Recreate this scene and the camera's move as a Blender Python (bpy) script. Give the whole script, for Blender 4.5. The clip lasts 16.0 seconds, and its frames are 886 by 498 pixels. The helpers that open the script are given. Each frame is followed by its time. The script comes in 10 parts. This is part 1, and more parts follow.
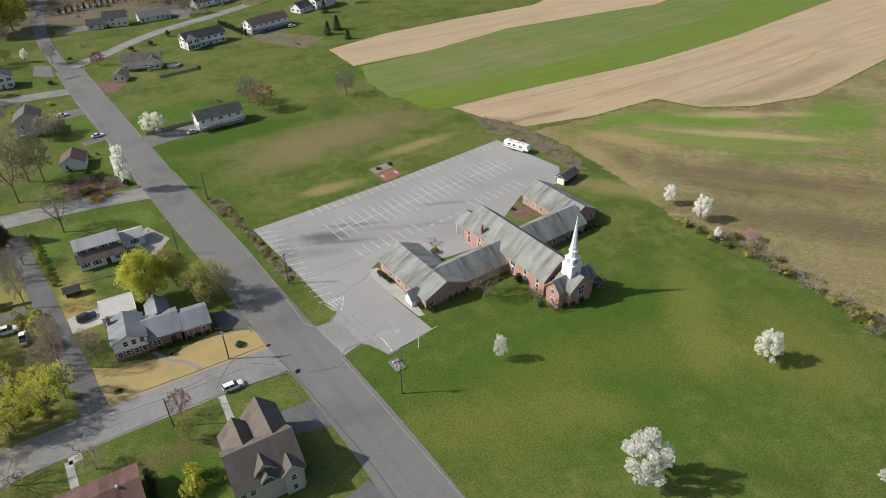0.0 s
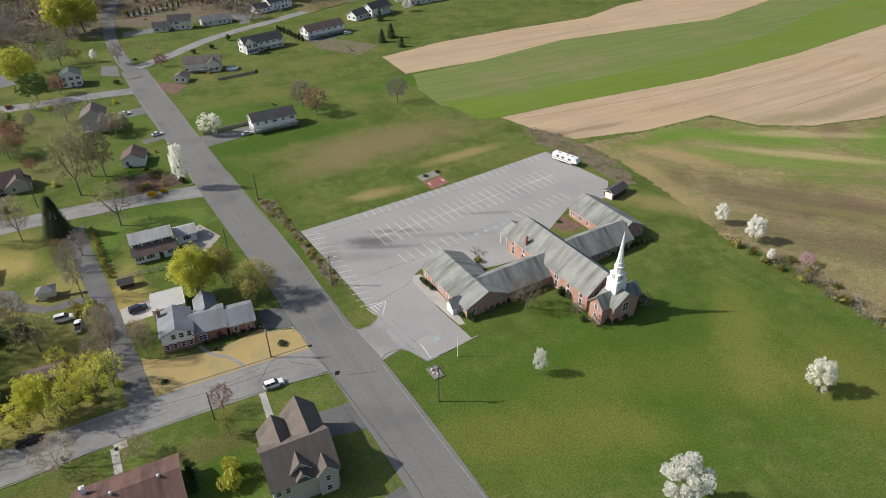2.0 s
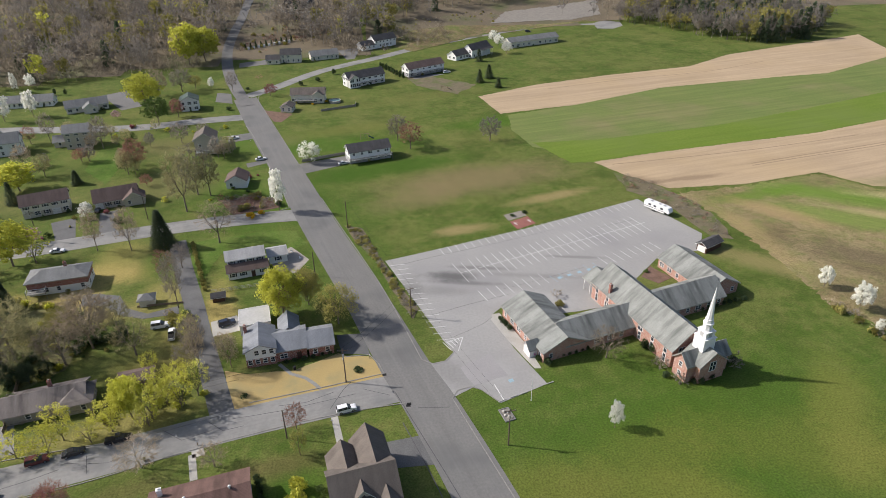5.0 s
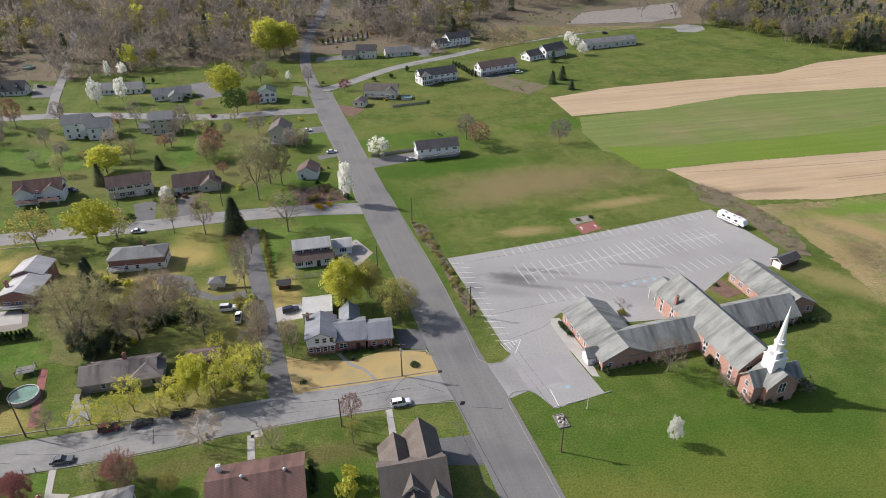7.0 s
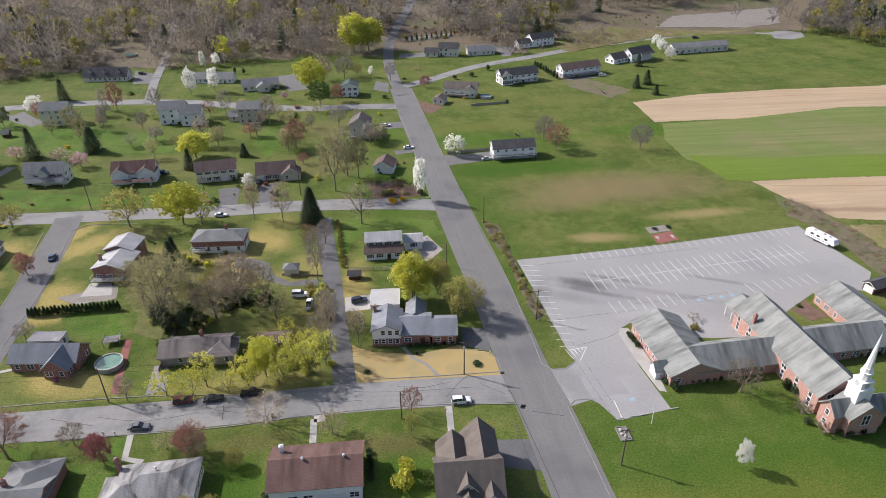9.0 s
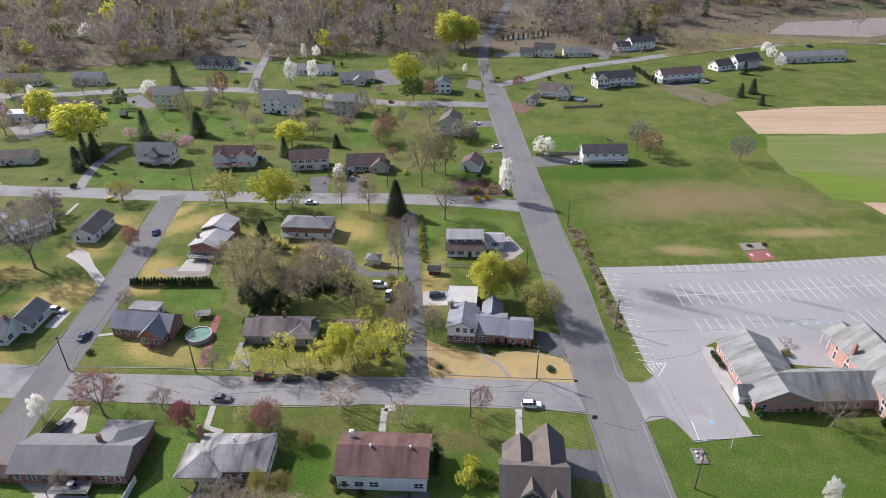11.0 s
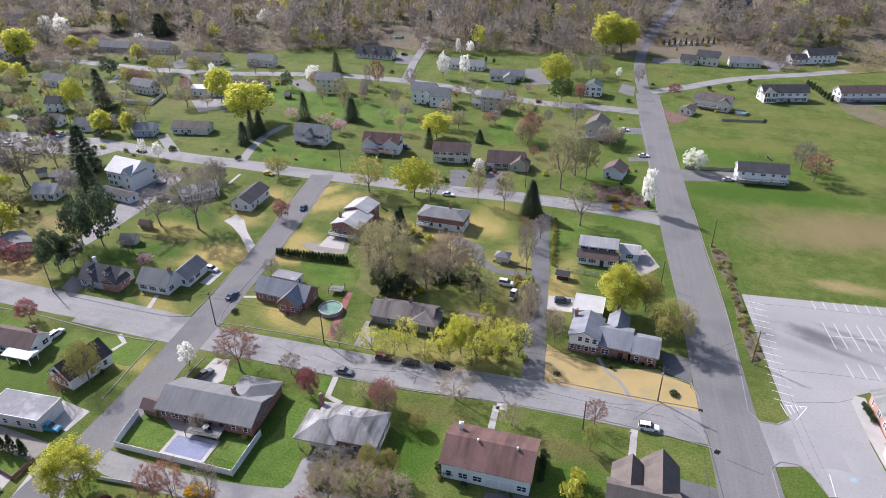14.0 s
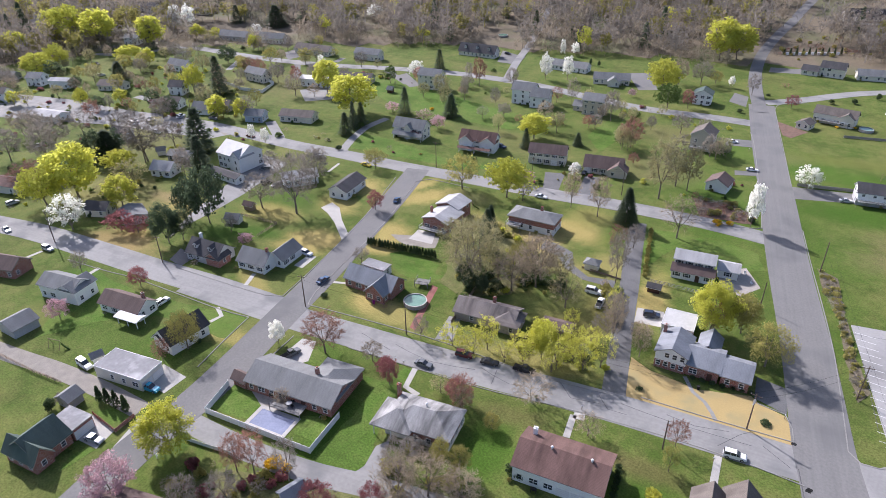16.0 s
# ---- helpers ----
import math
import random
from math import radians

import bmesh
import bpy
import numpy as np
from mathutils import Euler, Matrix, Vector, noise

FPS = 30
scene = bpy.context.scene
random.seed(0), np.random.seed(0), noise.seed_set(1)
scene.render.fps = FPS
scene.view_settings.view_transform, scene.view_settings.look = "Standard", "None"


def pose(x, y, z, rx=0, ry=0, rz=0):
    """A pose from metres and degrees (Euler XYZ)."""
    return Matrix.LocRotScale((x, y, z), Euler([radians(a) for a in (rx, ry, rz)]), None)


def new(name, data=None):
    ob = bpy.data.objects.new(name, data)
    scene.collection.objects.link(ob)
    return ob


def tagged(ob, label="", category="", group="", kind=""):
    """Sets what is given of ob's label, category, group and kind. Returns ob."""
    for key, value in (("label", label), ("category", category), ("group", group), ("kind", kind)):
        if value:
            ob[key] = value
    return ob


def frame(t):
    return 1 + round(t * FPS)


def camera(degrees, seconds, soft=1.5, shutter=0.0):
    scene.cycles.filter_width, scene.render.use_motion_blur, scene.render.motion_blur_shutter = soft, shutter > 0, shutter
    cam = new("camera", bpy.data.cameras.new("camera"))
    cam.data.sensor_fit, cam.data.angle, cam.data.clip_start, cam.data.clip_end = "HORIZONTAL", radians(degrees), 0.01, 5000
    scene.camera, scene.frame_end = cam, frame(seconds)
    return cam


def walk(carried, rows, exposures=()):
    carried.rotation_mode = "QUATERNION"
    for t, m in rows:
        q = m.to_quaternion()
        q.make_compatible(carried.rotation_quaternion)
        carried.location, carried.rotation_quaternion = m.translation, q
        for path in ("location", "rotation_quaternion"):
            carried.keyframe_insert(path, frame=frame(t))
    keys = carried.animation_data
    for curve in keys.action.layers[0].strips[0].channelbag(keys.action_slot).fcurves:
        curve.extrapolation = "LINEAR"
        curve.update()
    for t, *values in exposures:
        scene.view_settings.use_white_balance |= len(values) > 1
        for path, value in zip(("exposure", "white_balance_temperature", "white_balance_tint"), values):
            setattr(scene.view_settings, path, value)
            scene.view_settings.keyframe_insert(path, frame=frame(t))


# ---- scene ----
EYE_Z = 105.0
LENS = 68.75
PITCH, ROLL = -30.07, 0.7
# seconds, pitch, yaw of a hovering aircraft that turns on the spot
TURN = [(0.0, -34.31, -20.0), (0.5, -34.31, -19.07), (1.0, -34.3, -17.92), (1.5, -34.29, -16.64), (1.75, -34.05, -16.02),
        (2.0, -33.48, -15.36), (2.25, -32.5, -14.69), (2.5, -31.36, -14.0), (2.75, -30.55, -13.3), (3.0, -30.1, -12.6),
        (3.25, PITCH, -11.9), (4.2, PITCH, -9.18), (5.5, PITCH, -5.27), (6.0, PITCH, -3.68), (6.5, PITCH, -2.06),
        (7.0, PITCH, -0.41), (7.5, PITCH, 1.26), (8.0, PITCH, 2.98), (8.5, PITCH, 4.79), (9.75, PITCH, 9.68),
        (11.0, PITCH, 14.98), (11.5, PITCH, 17.17), (12.0, PITCH, 19.37), (12.5, PITCH, 21.58), (13.0, PITCH, 23.79),
        (13.5, PITCH, 26.01), (14.0, PITCH, 28.24), (14.5, PITCH, 30.47), (15.0, PITCH, 32.71), (15.5, PITCH, 34.96),
        (16.0, PITCH, 37.22)]
cam = camera(LENS, 16.0, 0.65)
walk(cam, [(t, pose(0, 0, EYE_Z, 90 + p, ROLL, yaw)) for t, p, yaw in TURN],
     [(0, 0.15, 6430, 10), (5, 0.26, 6380, 13), (8, 0.38, 6230, 16), (11, 0.5, 6030, 19), (16, 0.76, 5850, 21)])

# ---- daylight: hazy spring sun from the upper left of the road ----
SUN_EL, SUN_AZ = 36.6, 163.8
world = bpy.data.worlds.new("sky")
scene.world = world
world.use_nodes = True
wn = world.node_tree.nodes
sky = wn.new("ShaderNodeTexSky")
sky.sky_type, sky.sun_disc = "NISHITA", False
sky.sun_elevation, sky.sun_rotation = radians(SUN_EL), radians(90 - SUN_AZ)
sky.dust_density, sky.altitude = 3.0, 100
wn["Background"].inputs["Strength"].default_value = 0.105
world.node_tree.links.new(sky.outputs[0], wn["Background"].inputs[0])
sun = new("sun", bpy.data.lights.new("sun", "SUN"))
sun.data.energy, sun.data.angle, sun.data.color = 4.2, radians(1.2), (1.0, 0.945, 0.87)
to_sun = Vector((math.cos(radians(SUN_EL)) * math.cos(radians(SUN_AZ)), math.cos(radians(SUN_EL)) * math.sin(radians(SUN_AZ)), math.sin(radians(SUN_EL))))
sun.rotation_euler = to_sun.to_track_quat("Z", "Y").to_euler()


# ---- materials ----
def shade(name, col, col2=None, rough=0.85, scale=1.0, fine=8.0, bump=0.0, metal=0.0, island=0.0, per_thing=0.0, contrast=0.5, spec=0.3, col3=None, big=0.05, thin=0.0):
    """Two-scale noise between colours, with optional variation per piece or per thing."""
    m = bpy.data.materials.new(name)
    m.use_nodes = True
    nt = m.node_tree
    n, link = nt.nodes, nt.links.new
    bsdf = n["Principled BSDF"]
    bsdf.inputs["Roughness"].default_value, bsdf.inputs["Metallic"].default_value = rough, metal
    bsdf.inputs["Specular IOR Level"].default_value = spec
    col2 = col2 or tuple(c * 0.8 for c in col)
    tc = n.new("ShaderNodeTexCoord")
    a, b = n.new("ShaderNodeTexNoise"), n.new("ShaderNodeTexNoise")
    a.inputs["Scale"].default_value, a.inputs["Detail"].default_value = scale, 5
    b.inputs["Scale"].default_value, b.inputs["Detail"].default_value = scale * fine, 3
    link(tc.outputs["Object"], a.inputs["Vector"]), link(tc.outputs["Object"], b.inputs["Vector"])
    add = n.new("ShaderNodeMath")
    add.operation = "ADD"
    link(a.outputs["Fac"], add.inputs[0]), link(b.outputs["Fac"], add.inputs[1])
    rng = n.new("ShaderNodeMapRange")
    rng.inputs["From Min"].default_value, rng.inputs["From Max"].default_value = 1 - contrast / 2, 1 + contrast / 2
    link(add.outputs[0], rng.inputs["Value"])
    mix = n.new("ShaderNodeMix")
    mix.data_type = "RGBA"
    mix.inputs["A"].default_value, mix.inputs["B"].default_value = (*col, 1), (*col2, 1)
    link(rng.outputs[0], mix.inputs["Factor"])
    out = mix.outputs["Result"]
    if col3:
        c = n.new("ShaderNodeTexNoise")
        c.inputs["Scale"].default_value, c.inputs["Detail"].default_value = big, 6
        link(tc.outputs["Object"], c.inputs["Vector"])
        r3 = n.new("ShaderNodeMapRange")
        r3.inputs["From Min"].default_value, r3.inputs["From Max"].default_value = 0.5, 0.68
        link(c.outputs["Fac"], r3.inputs["Value"])
        m3 = n.new("ShaderNodeMix")
        m3.data_type = "RGBA"
        link(r3.outputs[0], m3.inputs["Factor"]), link(out, m3.inputs["A"])
        m3.inputs["B"].default_value = (*col3, 1)
        out = m3.outputs["Result"]
    for amount, node, socket in ((island, "ShaderNodeNewGeometry", "Random Per Island"), (per_thing, "ShaderNodeObjectInfo", "Random")):
        if amount:
            g = n.new(node)
            hsv = n.new("ShaderNodeHueSaturation")
            r = n.new("ShaderNodeMapRange")
            r.inputs["To Min"].default_value, r.inputs["To Max"].default_value = 1 - amount, 1 + amount
            link(g.outputs[socket], r.inputs["Value"]), link(r.outputs[0], hsv.inputs["Value"]), link(out, hsv.inputs["Color"])
            out = hsv.outputs["Color"]
    link(out, bsdf.inputs["Base Color"])
    if bump:
        bp = n.new("ShaderNodeBump")
        bp.inputs["Strength"].default_value, bp.inputs["Distance"].default_value = bump, 0.05
        link(b.outputs["Fac"], bp.inputs["Height"]), link(bp.outputs[0], bsdf.inputs["Normal"])
    if thin:
        tl, ms = n.new("ShaderNodeBsdfTranslucent"), n.new("ShaderNodeMixShader")
        ms.inputs[0].default_value = thin
        link(out, tl.inputs["Color"]), link(bsdf.outputs[0], ms.inputs[1]), link(tl.outputs[0], ms.inputs[2])
        link(ms.outputs[0], n["Material Output"].inputs["Surface"])
    return m


def coursed(name, col, col2, course, rough=0.85, streak=0.35, axis="Z", line=0.7, moss=0.0):
    """A material with horizontal courses (shingles, lap siding) plus weather streaks."""
    m = shade(name, col, col2, rough, 0.35, 20.0, 0.0, contrast=streak)
    nt = m.node_tree
    n, link = nt.nodes, nt.links.new
    bsdf = n["Principled BSDF"]
    src = bsdf.inputs["Base Color"].links[0].from_socket
    tc = n.new("ShaderNodeTexCoord")
    sep = n.new("ShaderNodeSeparateXYZ")
    link(tc.outputs["Object"], sep.inputs[0])
    div = n.new("ShaderNodeMath")
    div.operation = "DIVIDE"
    div.inputs[1].default_value = course
    link(sep.outputs[axis], div.inputs[0])
    fr = n.new("ShaderNodeMath")
    fr.operation = "FRACT"
    link(div.outputs[0], fr.inputs[0])
    less = n.new("ShaderNodeMapRange")
    less.inputs["From Min"].default_value, less.inputs["From Max"].default_value = 0.0, 0.3
    less.inputs["To Min"].default_value, less.inputs["To Max"].default_value = line, 1.0
    link(fr.outputs[0], less.inputs["Value"])
    if moss:
        mp, st, sr, sm = n.new("ShaderNodeMapping"), n.new("ShaderNodeTexNoise"), n.new("ShaderNodeMapRange"), n.new("ShaderNodeMix")
        mp.inputs["Scale"].default_value = (0.6, 0.1, 0.1)
        st.inputs["Scale"].default_value, st.inputs["Detail"].default_value = 1.0, 5
        sr.inputs["From Min"].default_value, sr.inputs["From Max"].default_value, sr.inputs["To Max"].default_value = 0.42, 0.75, moss
        sm.data_type = "RGBA"
        sm.inputs["B"].default_value = (*(c * 0.34 for c in col), 1)
        link(tc.outputs["Object"], mp.inputs["Vector"]), link(mp.outputs[0], st.inputs["Vector"]), link(st.outputs["Fac"], sr.inputs["Value"])
        link(sr.outputs[0], sm.inputs["Factor"]), link(src, sm.inputs["A"])
        src = sm.outputs["Result"]
    mul = n.new("ShaderNodeMix")
    mul.data_type, mul.blend_type = "RGBA", "MULTIPLY"
    mul.inputs["Factor"].default_value = 1
    link(src, mul.inputs["A"]), link(less.outputs[0], mul.inputs["B"])
    bp = n.new("ShaderNodeBump")
    bp.inputs["Strength"].default_value, bp.inputs["Distance"].default_value = 0.5, 0.02
    link(fr.outputs[0], bp.inputs["Height"]), link(bp.outputs[0], bsdf.inputs["Normal"])
    link(mul.outputs["Result"], bsdf.inputs["Base Color"])
    return m


def bricks(name, col, col2, mortar):
    """Brickwork laid on both wall directions."""
    m = shade(name, col, col2, 0.9, 0.5, 12.0)
    nt = m.node_tree
    n, link = nt.nodes, nt.links.new
    bsdf = n["Principled BSDF"]
    src = bsdf.inputs["Base Color"].links[0].from_socket
    tc = n.new("ShaderNodeTexCoord")
    sep, comb = n.new("ShaderNodeSeparateXYZ"), n.new("ShaderNodeCombineXYZ")
    link(tc.outputs["Object"], sep.inputs[0])
    add = n.new("ShaderNodeMath")
    add.operation = "ADD"
    link(sep.outputs["X"], add.inputs[0]), link(sep.outputs["Y"], add.inputs[1])
    link(add.outputs[0], comb.inputs["X"]), link(sep.outputs["Z"], comb.inputs["Y"])
    br = n.new("ShaderNodeTexBrick")
    br.inputs["Scale"].default_value = 1.0
    br.inputs["Brick Width"].default_value, br.inputs["Row Height"].default_value = 0.21, 0.075
    br.inputs["Mortar Size"].default_value = 0.008
    br.inputs["Mortar"].default_value = (*mortar, 1)
    dark = n.new("ShaderNodeHueSaturation")
    dark.inputs["Value"].default_value = 0.72
    link(src, dark.inputs["Color"])
    link(comb.outputs[0], br.inputs["Vector"]), link(src, br.inputs["Color1"]), link(dark.outputs[0], br.inputs["Color2"])
    link(br.outputs["Color"], bsdf.inputs["Base Color"])
    return m


def glassy(name, col, rough=0.08):
    m = shade(name, col, tuple(c * 1.5 for c in col), rough, 0.7, 3.0, spec=0.6)
    return m


def stained(m, stains):
    """Ragged soft-edged stains (x, y, rx, ry, turn, colour, strength) laid over a material."""
    n, link = m.node_tree.nodes, m.node_tree.links.new
    bsdf = n["Principled BSDF"]
    tc = n.new("ShaderNodeTexCoord")
    rag = n.new("ShaderNodeMath")
    rag.operation = "MULTIPLY_ADD"
    rag.inputs[1].default_value = 0.45
    for scale, lo, hi, slot in ((0.45, 0.2, 0.8, 0), (0.07, 0.1, 0.95, 2)):
        a, r = n.new("ShaderNodeTexNoise"), n.new("ShaderNodeMapRange")
        a.inputs["Scale"].default_value, a.inputs["Detail"].default_value, a.inputs["Roughness"].default_value = scale, 7, 0.65
        r.inputs["From Min"].default_value, r.inputs["From Max"].default_value = lo, hi
        link(tc.outputs["Object"], a.inputs["Vector"]), link(a.outputs["Fac"], r.inputs["Value"]), link(r.outputs[0], rag.inputs[slot])
    for x, y, rx, ry, turn, colour, strength in stains:
        mp, ln, add, r = n.new("ShaderNodeMapping"), n.new("ShaderNodeVectorMath"), n.new("ShaderNodeMath"), n.new("ShaderNodeMapRange")
        mp.vector_type, ln.operation, add.operation, r.interpolation_type = "TEXTURE", "LENGTH", "ADD", "SMOOTHSTEP"
        mp.inputs["Location"].default_value = (x, y, 0)
        mp.inputs["Rotation"].default_value = (0, 0, radians(turn))
        mp.inputs["Scale"].default_value = (rx, ry, 1000)
        r.inputs["From Min"].default_value, r.inputs["From Max"].default_value, r.inputs["To Max"].default_value = 1.95, 0.95, strength
        link(tc.outputs["Object"], mp.inputs["Vector"]), link(mp.outputs[0], ln.inputs[0]), link(ln.outputs["Value"], add.inputs[0]), link(rag.outputs[0], add.inputs[1]), link(add.outputs[0], r.inputs["Value"])
        mx = n.new("ShaderNodeMix")
        mx.data_type = "RGBA"
        mx.inputs["B"].default_value = (*colour, 1)
        link(r.outputs[0], mx.inputs["Factor"]), link(bsdf.inputs["Base Color"].links[0].from_socket, mx.inputs["A"]), link(mx.outputs["Result"], bsdf.inputs["Base Color"])


def turf(name, stains=(), green=(0.065, 0.107, 0.018), pale=(0.104, 0.135, 0.031), dry=(0.2, 0.18, 0.065), dry_amount=0.5, grain=(0.62, 1.36)):
    """Spring turf: green with paler and dry mottling, mown grain, and stains (x, y, rx, ry, turn, colour, strength)."""
    m = shade(name, green, pale, 0.95, 0.035, 14.0, 0.3, contrast=0.45, spec=0.1)
    nt = m.node_tree
    n, link = nt.nodes, nt.links.new
    bsdf = n["Principled BSDF"]
    out = bsdf.inputs["Base Color"].links[0].from_socket
    tc = n.new("ShaderNodeTexCoord")

    def noise_at(scale, lo, hi, detail=6):
        a = n.new("ShaderNodeTexNoise")
        a.inputs["Scale"].default_value, a.inputs["Detail"].default_value, a.inputs["Roughness"].default_value = scale, detail, 0.65
        link(tc.outputs["Object"], a.inputs["Vector"])
        r = n.new("ShaderNodeMapRange")
        r.inputs["From Min"].default_value, r.inputs["From Max"].default_value = lo, hi
        link(a.outputs["Fac"], r.inputs["Value"])
        return r.outputs[0]

    def blend(fac, colour, weight=1.0):
        nonlocal out
        w = n.new("ShaderNodeMath")
        w.operation = "MULTIPLY"
        w.inputs[1].default_value = weight
        link(fac, w.inputs[0])
        x = n.new("ShaderNodeMix")
        x.data_type = "RGBA"
        x.inputs["B"].default_value = (*colour, 1)
        link(w.outputs[0], x.inputs["Factor"]), link(out, x.inputs["A"])
        out = x.outputs["Result"]

    blend(noise_at(0.013, 0.48, 0.66), pale, 0.7)
    blend(noise_at(0.02, 0.48, 0.7), dry, dry_amount)
    blend(noise_at(0.09, 0.5, 0.72), dry, dry_amount * 0.9)
    blend(noise_at(0.3, 0.48, 0.78, 4), dry, dry_amount)
    blend(noise_at(0.055, 0.48, 0.68), tuple(c * 0.6 for c in green), 0.6)
    blend(noise_at(0.6, 0.52, 0.75, 4), tuple(c * 0.5 for c in green), 0.5)
    blend(noise_at(0.17, 0.6, 0.74, 5), tuple(c * 0.75 for c in dry), dry_amount)
    link(out, bsdf.inputs["Base Color"])
    stained(m, stains)
    out = bsdf.inputs["Base Color"].links[0].from_socket
    # short-scale speckle of blades and tufts
    sp = noise_at(2.2, 0.3, 0.7, 4)
    hsv = n.new("ShaderNodeHueSaturation")
    rr = n.new("ShaderNodeMapRange")
    rr.inputs["To Min"].default_value, rr.inputs["To Max"].default_value = grain
    link(sp, rr.inputs["Value"]), link(rr.outputs[0], hsv.inputs["Value"]), link(out, hsv.inputs["Color"])
    link(hsv.outputs[0], bsdf.inputs["Base Color"])
    return m


STRAW = (0.36, 0.285, 0.1)
LUSH = (0.045, 0.1, 0.01)
M_ASPHALT = shade("asphalt", (0.138, 0.136, 0.13), (0.175, 0.172, 0.164), 0.9, 0.06, 30.0, 0.2, contrast=0.5, col3=(0.12, 0.121, 0.119), big=0.09)
M_OLD_ASPHALT = shade("worn_asphalt", (0.22, 0.217, 0.206), (0.262, 0.259, 0.246), 0.9, 0.05, 24.0, 0.2, contrast=0.5, col3=(0.165, 0.166, 0.163), big=0.11)
M_LOT = shade("lot_asphalt", (0.272, 0.268, 0.257), (0.322, 0.317, 0.303), 0.9, 0.04, 40.0, 0.2, contrast=0.5, col3=(0.255, 0.251, 0.247), big=0.035)
M_ROAD = shade("road_asphalt", (0.154, 0.151, 0.143), (0.19, 0.187, 0.177), 0.9, 0.06, 30.0, 0.2, contrast=0.5, col3=(0.135, 0.135, 0.131), big=0.06)
M_DARK_ASPHALT = shade("dark_asphalt", (0.1, 0.1, 0.1), (0.145, 0.145, 0.142), 0.9, 0.3, 12.0, 0.2)
M_TAR = shade("crack_sealer", (0.07, 0.068, 0.07), (0.1, 0.1, 0.1), 0.7, 0.8, 6.0)
M_CONCRETE = shade("concrete", (0.42, 0.405, 0.37), (0.34, 0.33, 0.3), 0.9, 0.4, 12.0, 0.2)
M_KERB = shade("kerb_stone", (0.28, 0.27, 0.25), (0.205, 0.2, 0.185), 0.9, 0.5, 9.0)
M_PAINT = shade("road_paint", (0.72, 0.72, 0.7), (0.55, 0.55, 0.54), 0.8, 0.7, 9.0, contrast=0.9)
M_BLUE_PAINT = shade("blue_paint", (0.27, 0.42, 0.5), (0.26, 0.34, 0.38), 0.8, 1.0, 6.0)
M_GRAVEL = shade("gravel", (0.27, 0.248, 0.212), (0.2, 0.183, 0.157), 0.95, 0.5, 10.0, 0.5)
M_MULCH = shade("mulch", (0.12, 0.075, 0.055), (0.19, 0.12, 0.09), 0.95, 0.6, 9.0, 0.6)
M_BANK = shade("brushy_bank", (0.12, 0.1, 0.06), (0.17, 0.145, 0.09), 0.95, 0.5, 8.0, 0.6, col3=(0.09, 0.12, 0.03), big=0.12)
M_UNDERGROWTH = turf("undergrowth", (), (0.1, 0.12, 0.035), (0.15, 0.155, 0.06), (0.21, 0.175, 0.09), 0.7)
M_REDPAD = shade("red_gravel", (0.22, 0.09, 0.075), (0.28, 0.12, 0.1), 0.95, 0.6, 9.0, 0.5)
M_DRY_LAWN = shade("dormant_lawn", (0.4, 0.3, 0.125), (0.325, 0.245, 0.105), 0.95, 0.12, 22.0, 0.4, contrast=0.6, col3=(0.3, 0.25, 0.12), big=0.16)
STRIPS = 12.0
M_TILLED = shade("tilled_soil", (0.44, 0.335, 0.215), (0.37, 0.28, 0.18), 0.95, 0.03, 40.0, 0.5, contrast=0.6, col3=(0.4, 0.3, 0.18), big=0.02)


def streaks(m, turn, low, high, wide=0.5):
    """Long faint streaks left by the plough, along one heading."""
    n, link = m.node_tree.nodes, m.node_tree.links.new
    bsdf = n["Principled BSDF"]
    src = bsdf.inputs["Base Color"].links[0].from_socket
    tc, mp, ns, rg, mx = n.new("ShaderNodeTexCoord"), n.new("ShaderNodeMapping"), n.new("ShaderNodeTexNoise"), n.new("ShaderNodeMapRange"), n.new("ShaderNodeMix")
    mp.vector_type = "TEXTURE"
    mp.inputs["Rotation"].default_value = (0, 0, radians(turn))
    mp.inputs["Scale"].default_value = (60, 1 / wide, 1)
    ns.inputs["Scale"].default_value, ns.inputs["Detail"].default_value, ns.inputs["Roughness"].default_value = 1.0, 6, 0.7
    rg.inputs["From Min"].default_value, rg.inputs["From Max"].default_value, rg.inputs["To Min"].default_value, rg.inputs["To Max"].default_value = 0.3, 0.7, low, high
    mx.data_type, mx.blend_type = "RGBA", "MULTIPLY"
    mx.inputs["Factor"].default_value = 1
    link(tc.outputs["Object"], mp.inputs["Vector"]), link(mp.outputs[0], ns.inputs["Vector"]), link(ns.outputs["Fac"], rg.inputs["Value"])
    link(src, mx.inputs["A"]), link(rg.outputs[0], mx.inputs["B"]), link(mx.outputs["Result"], bsdf.inputs["Base Color"])


M_PALE_PATCH = shade("pale_repair", (0.31, 0.3, 0.295), (0.27, 0.262, 0.26), 0.9, 0.15, 20.0)
M_WOODFLOOR = shade("leaf_litter", (0.17, 0.138, 0.09), (0.12, 0.098, 0.064), 0.95, 0.05, 18.0, 0.5, col3=(0.1, 0.11, 0.045), big=0.03)
M_SCRUB = turf("scrub", [], (0.14, 0.108, 0.06), (0.25, 0.195, 0.11), (0.105, 0.155, 0.03), 0.95)
M_WINTER = shade("winter_crop", (0.108, 0.168, 0.015), (0.135, 0.188, 0.024), 0.95, 0.04, 20.0, 0.3, contrast=0.5, col3=(0.125, 0.175, 0.03), big=0.02)
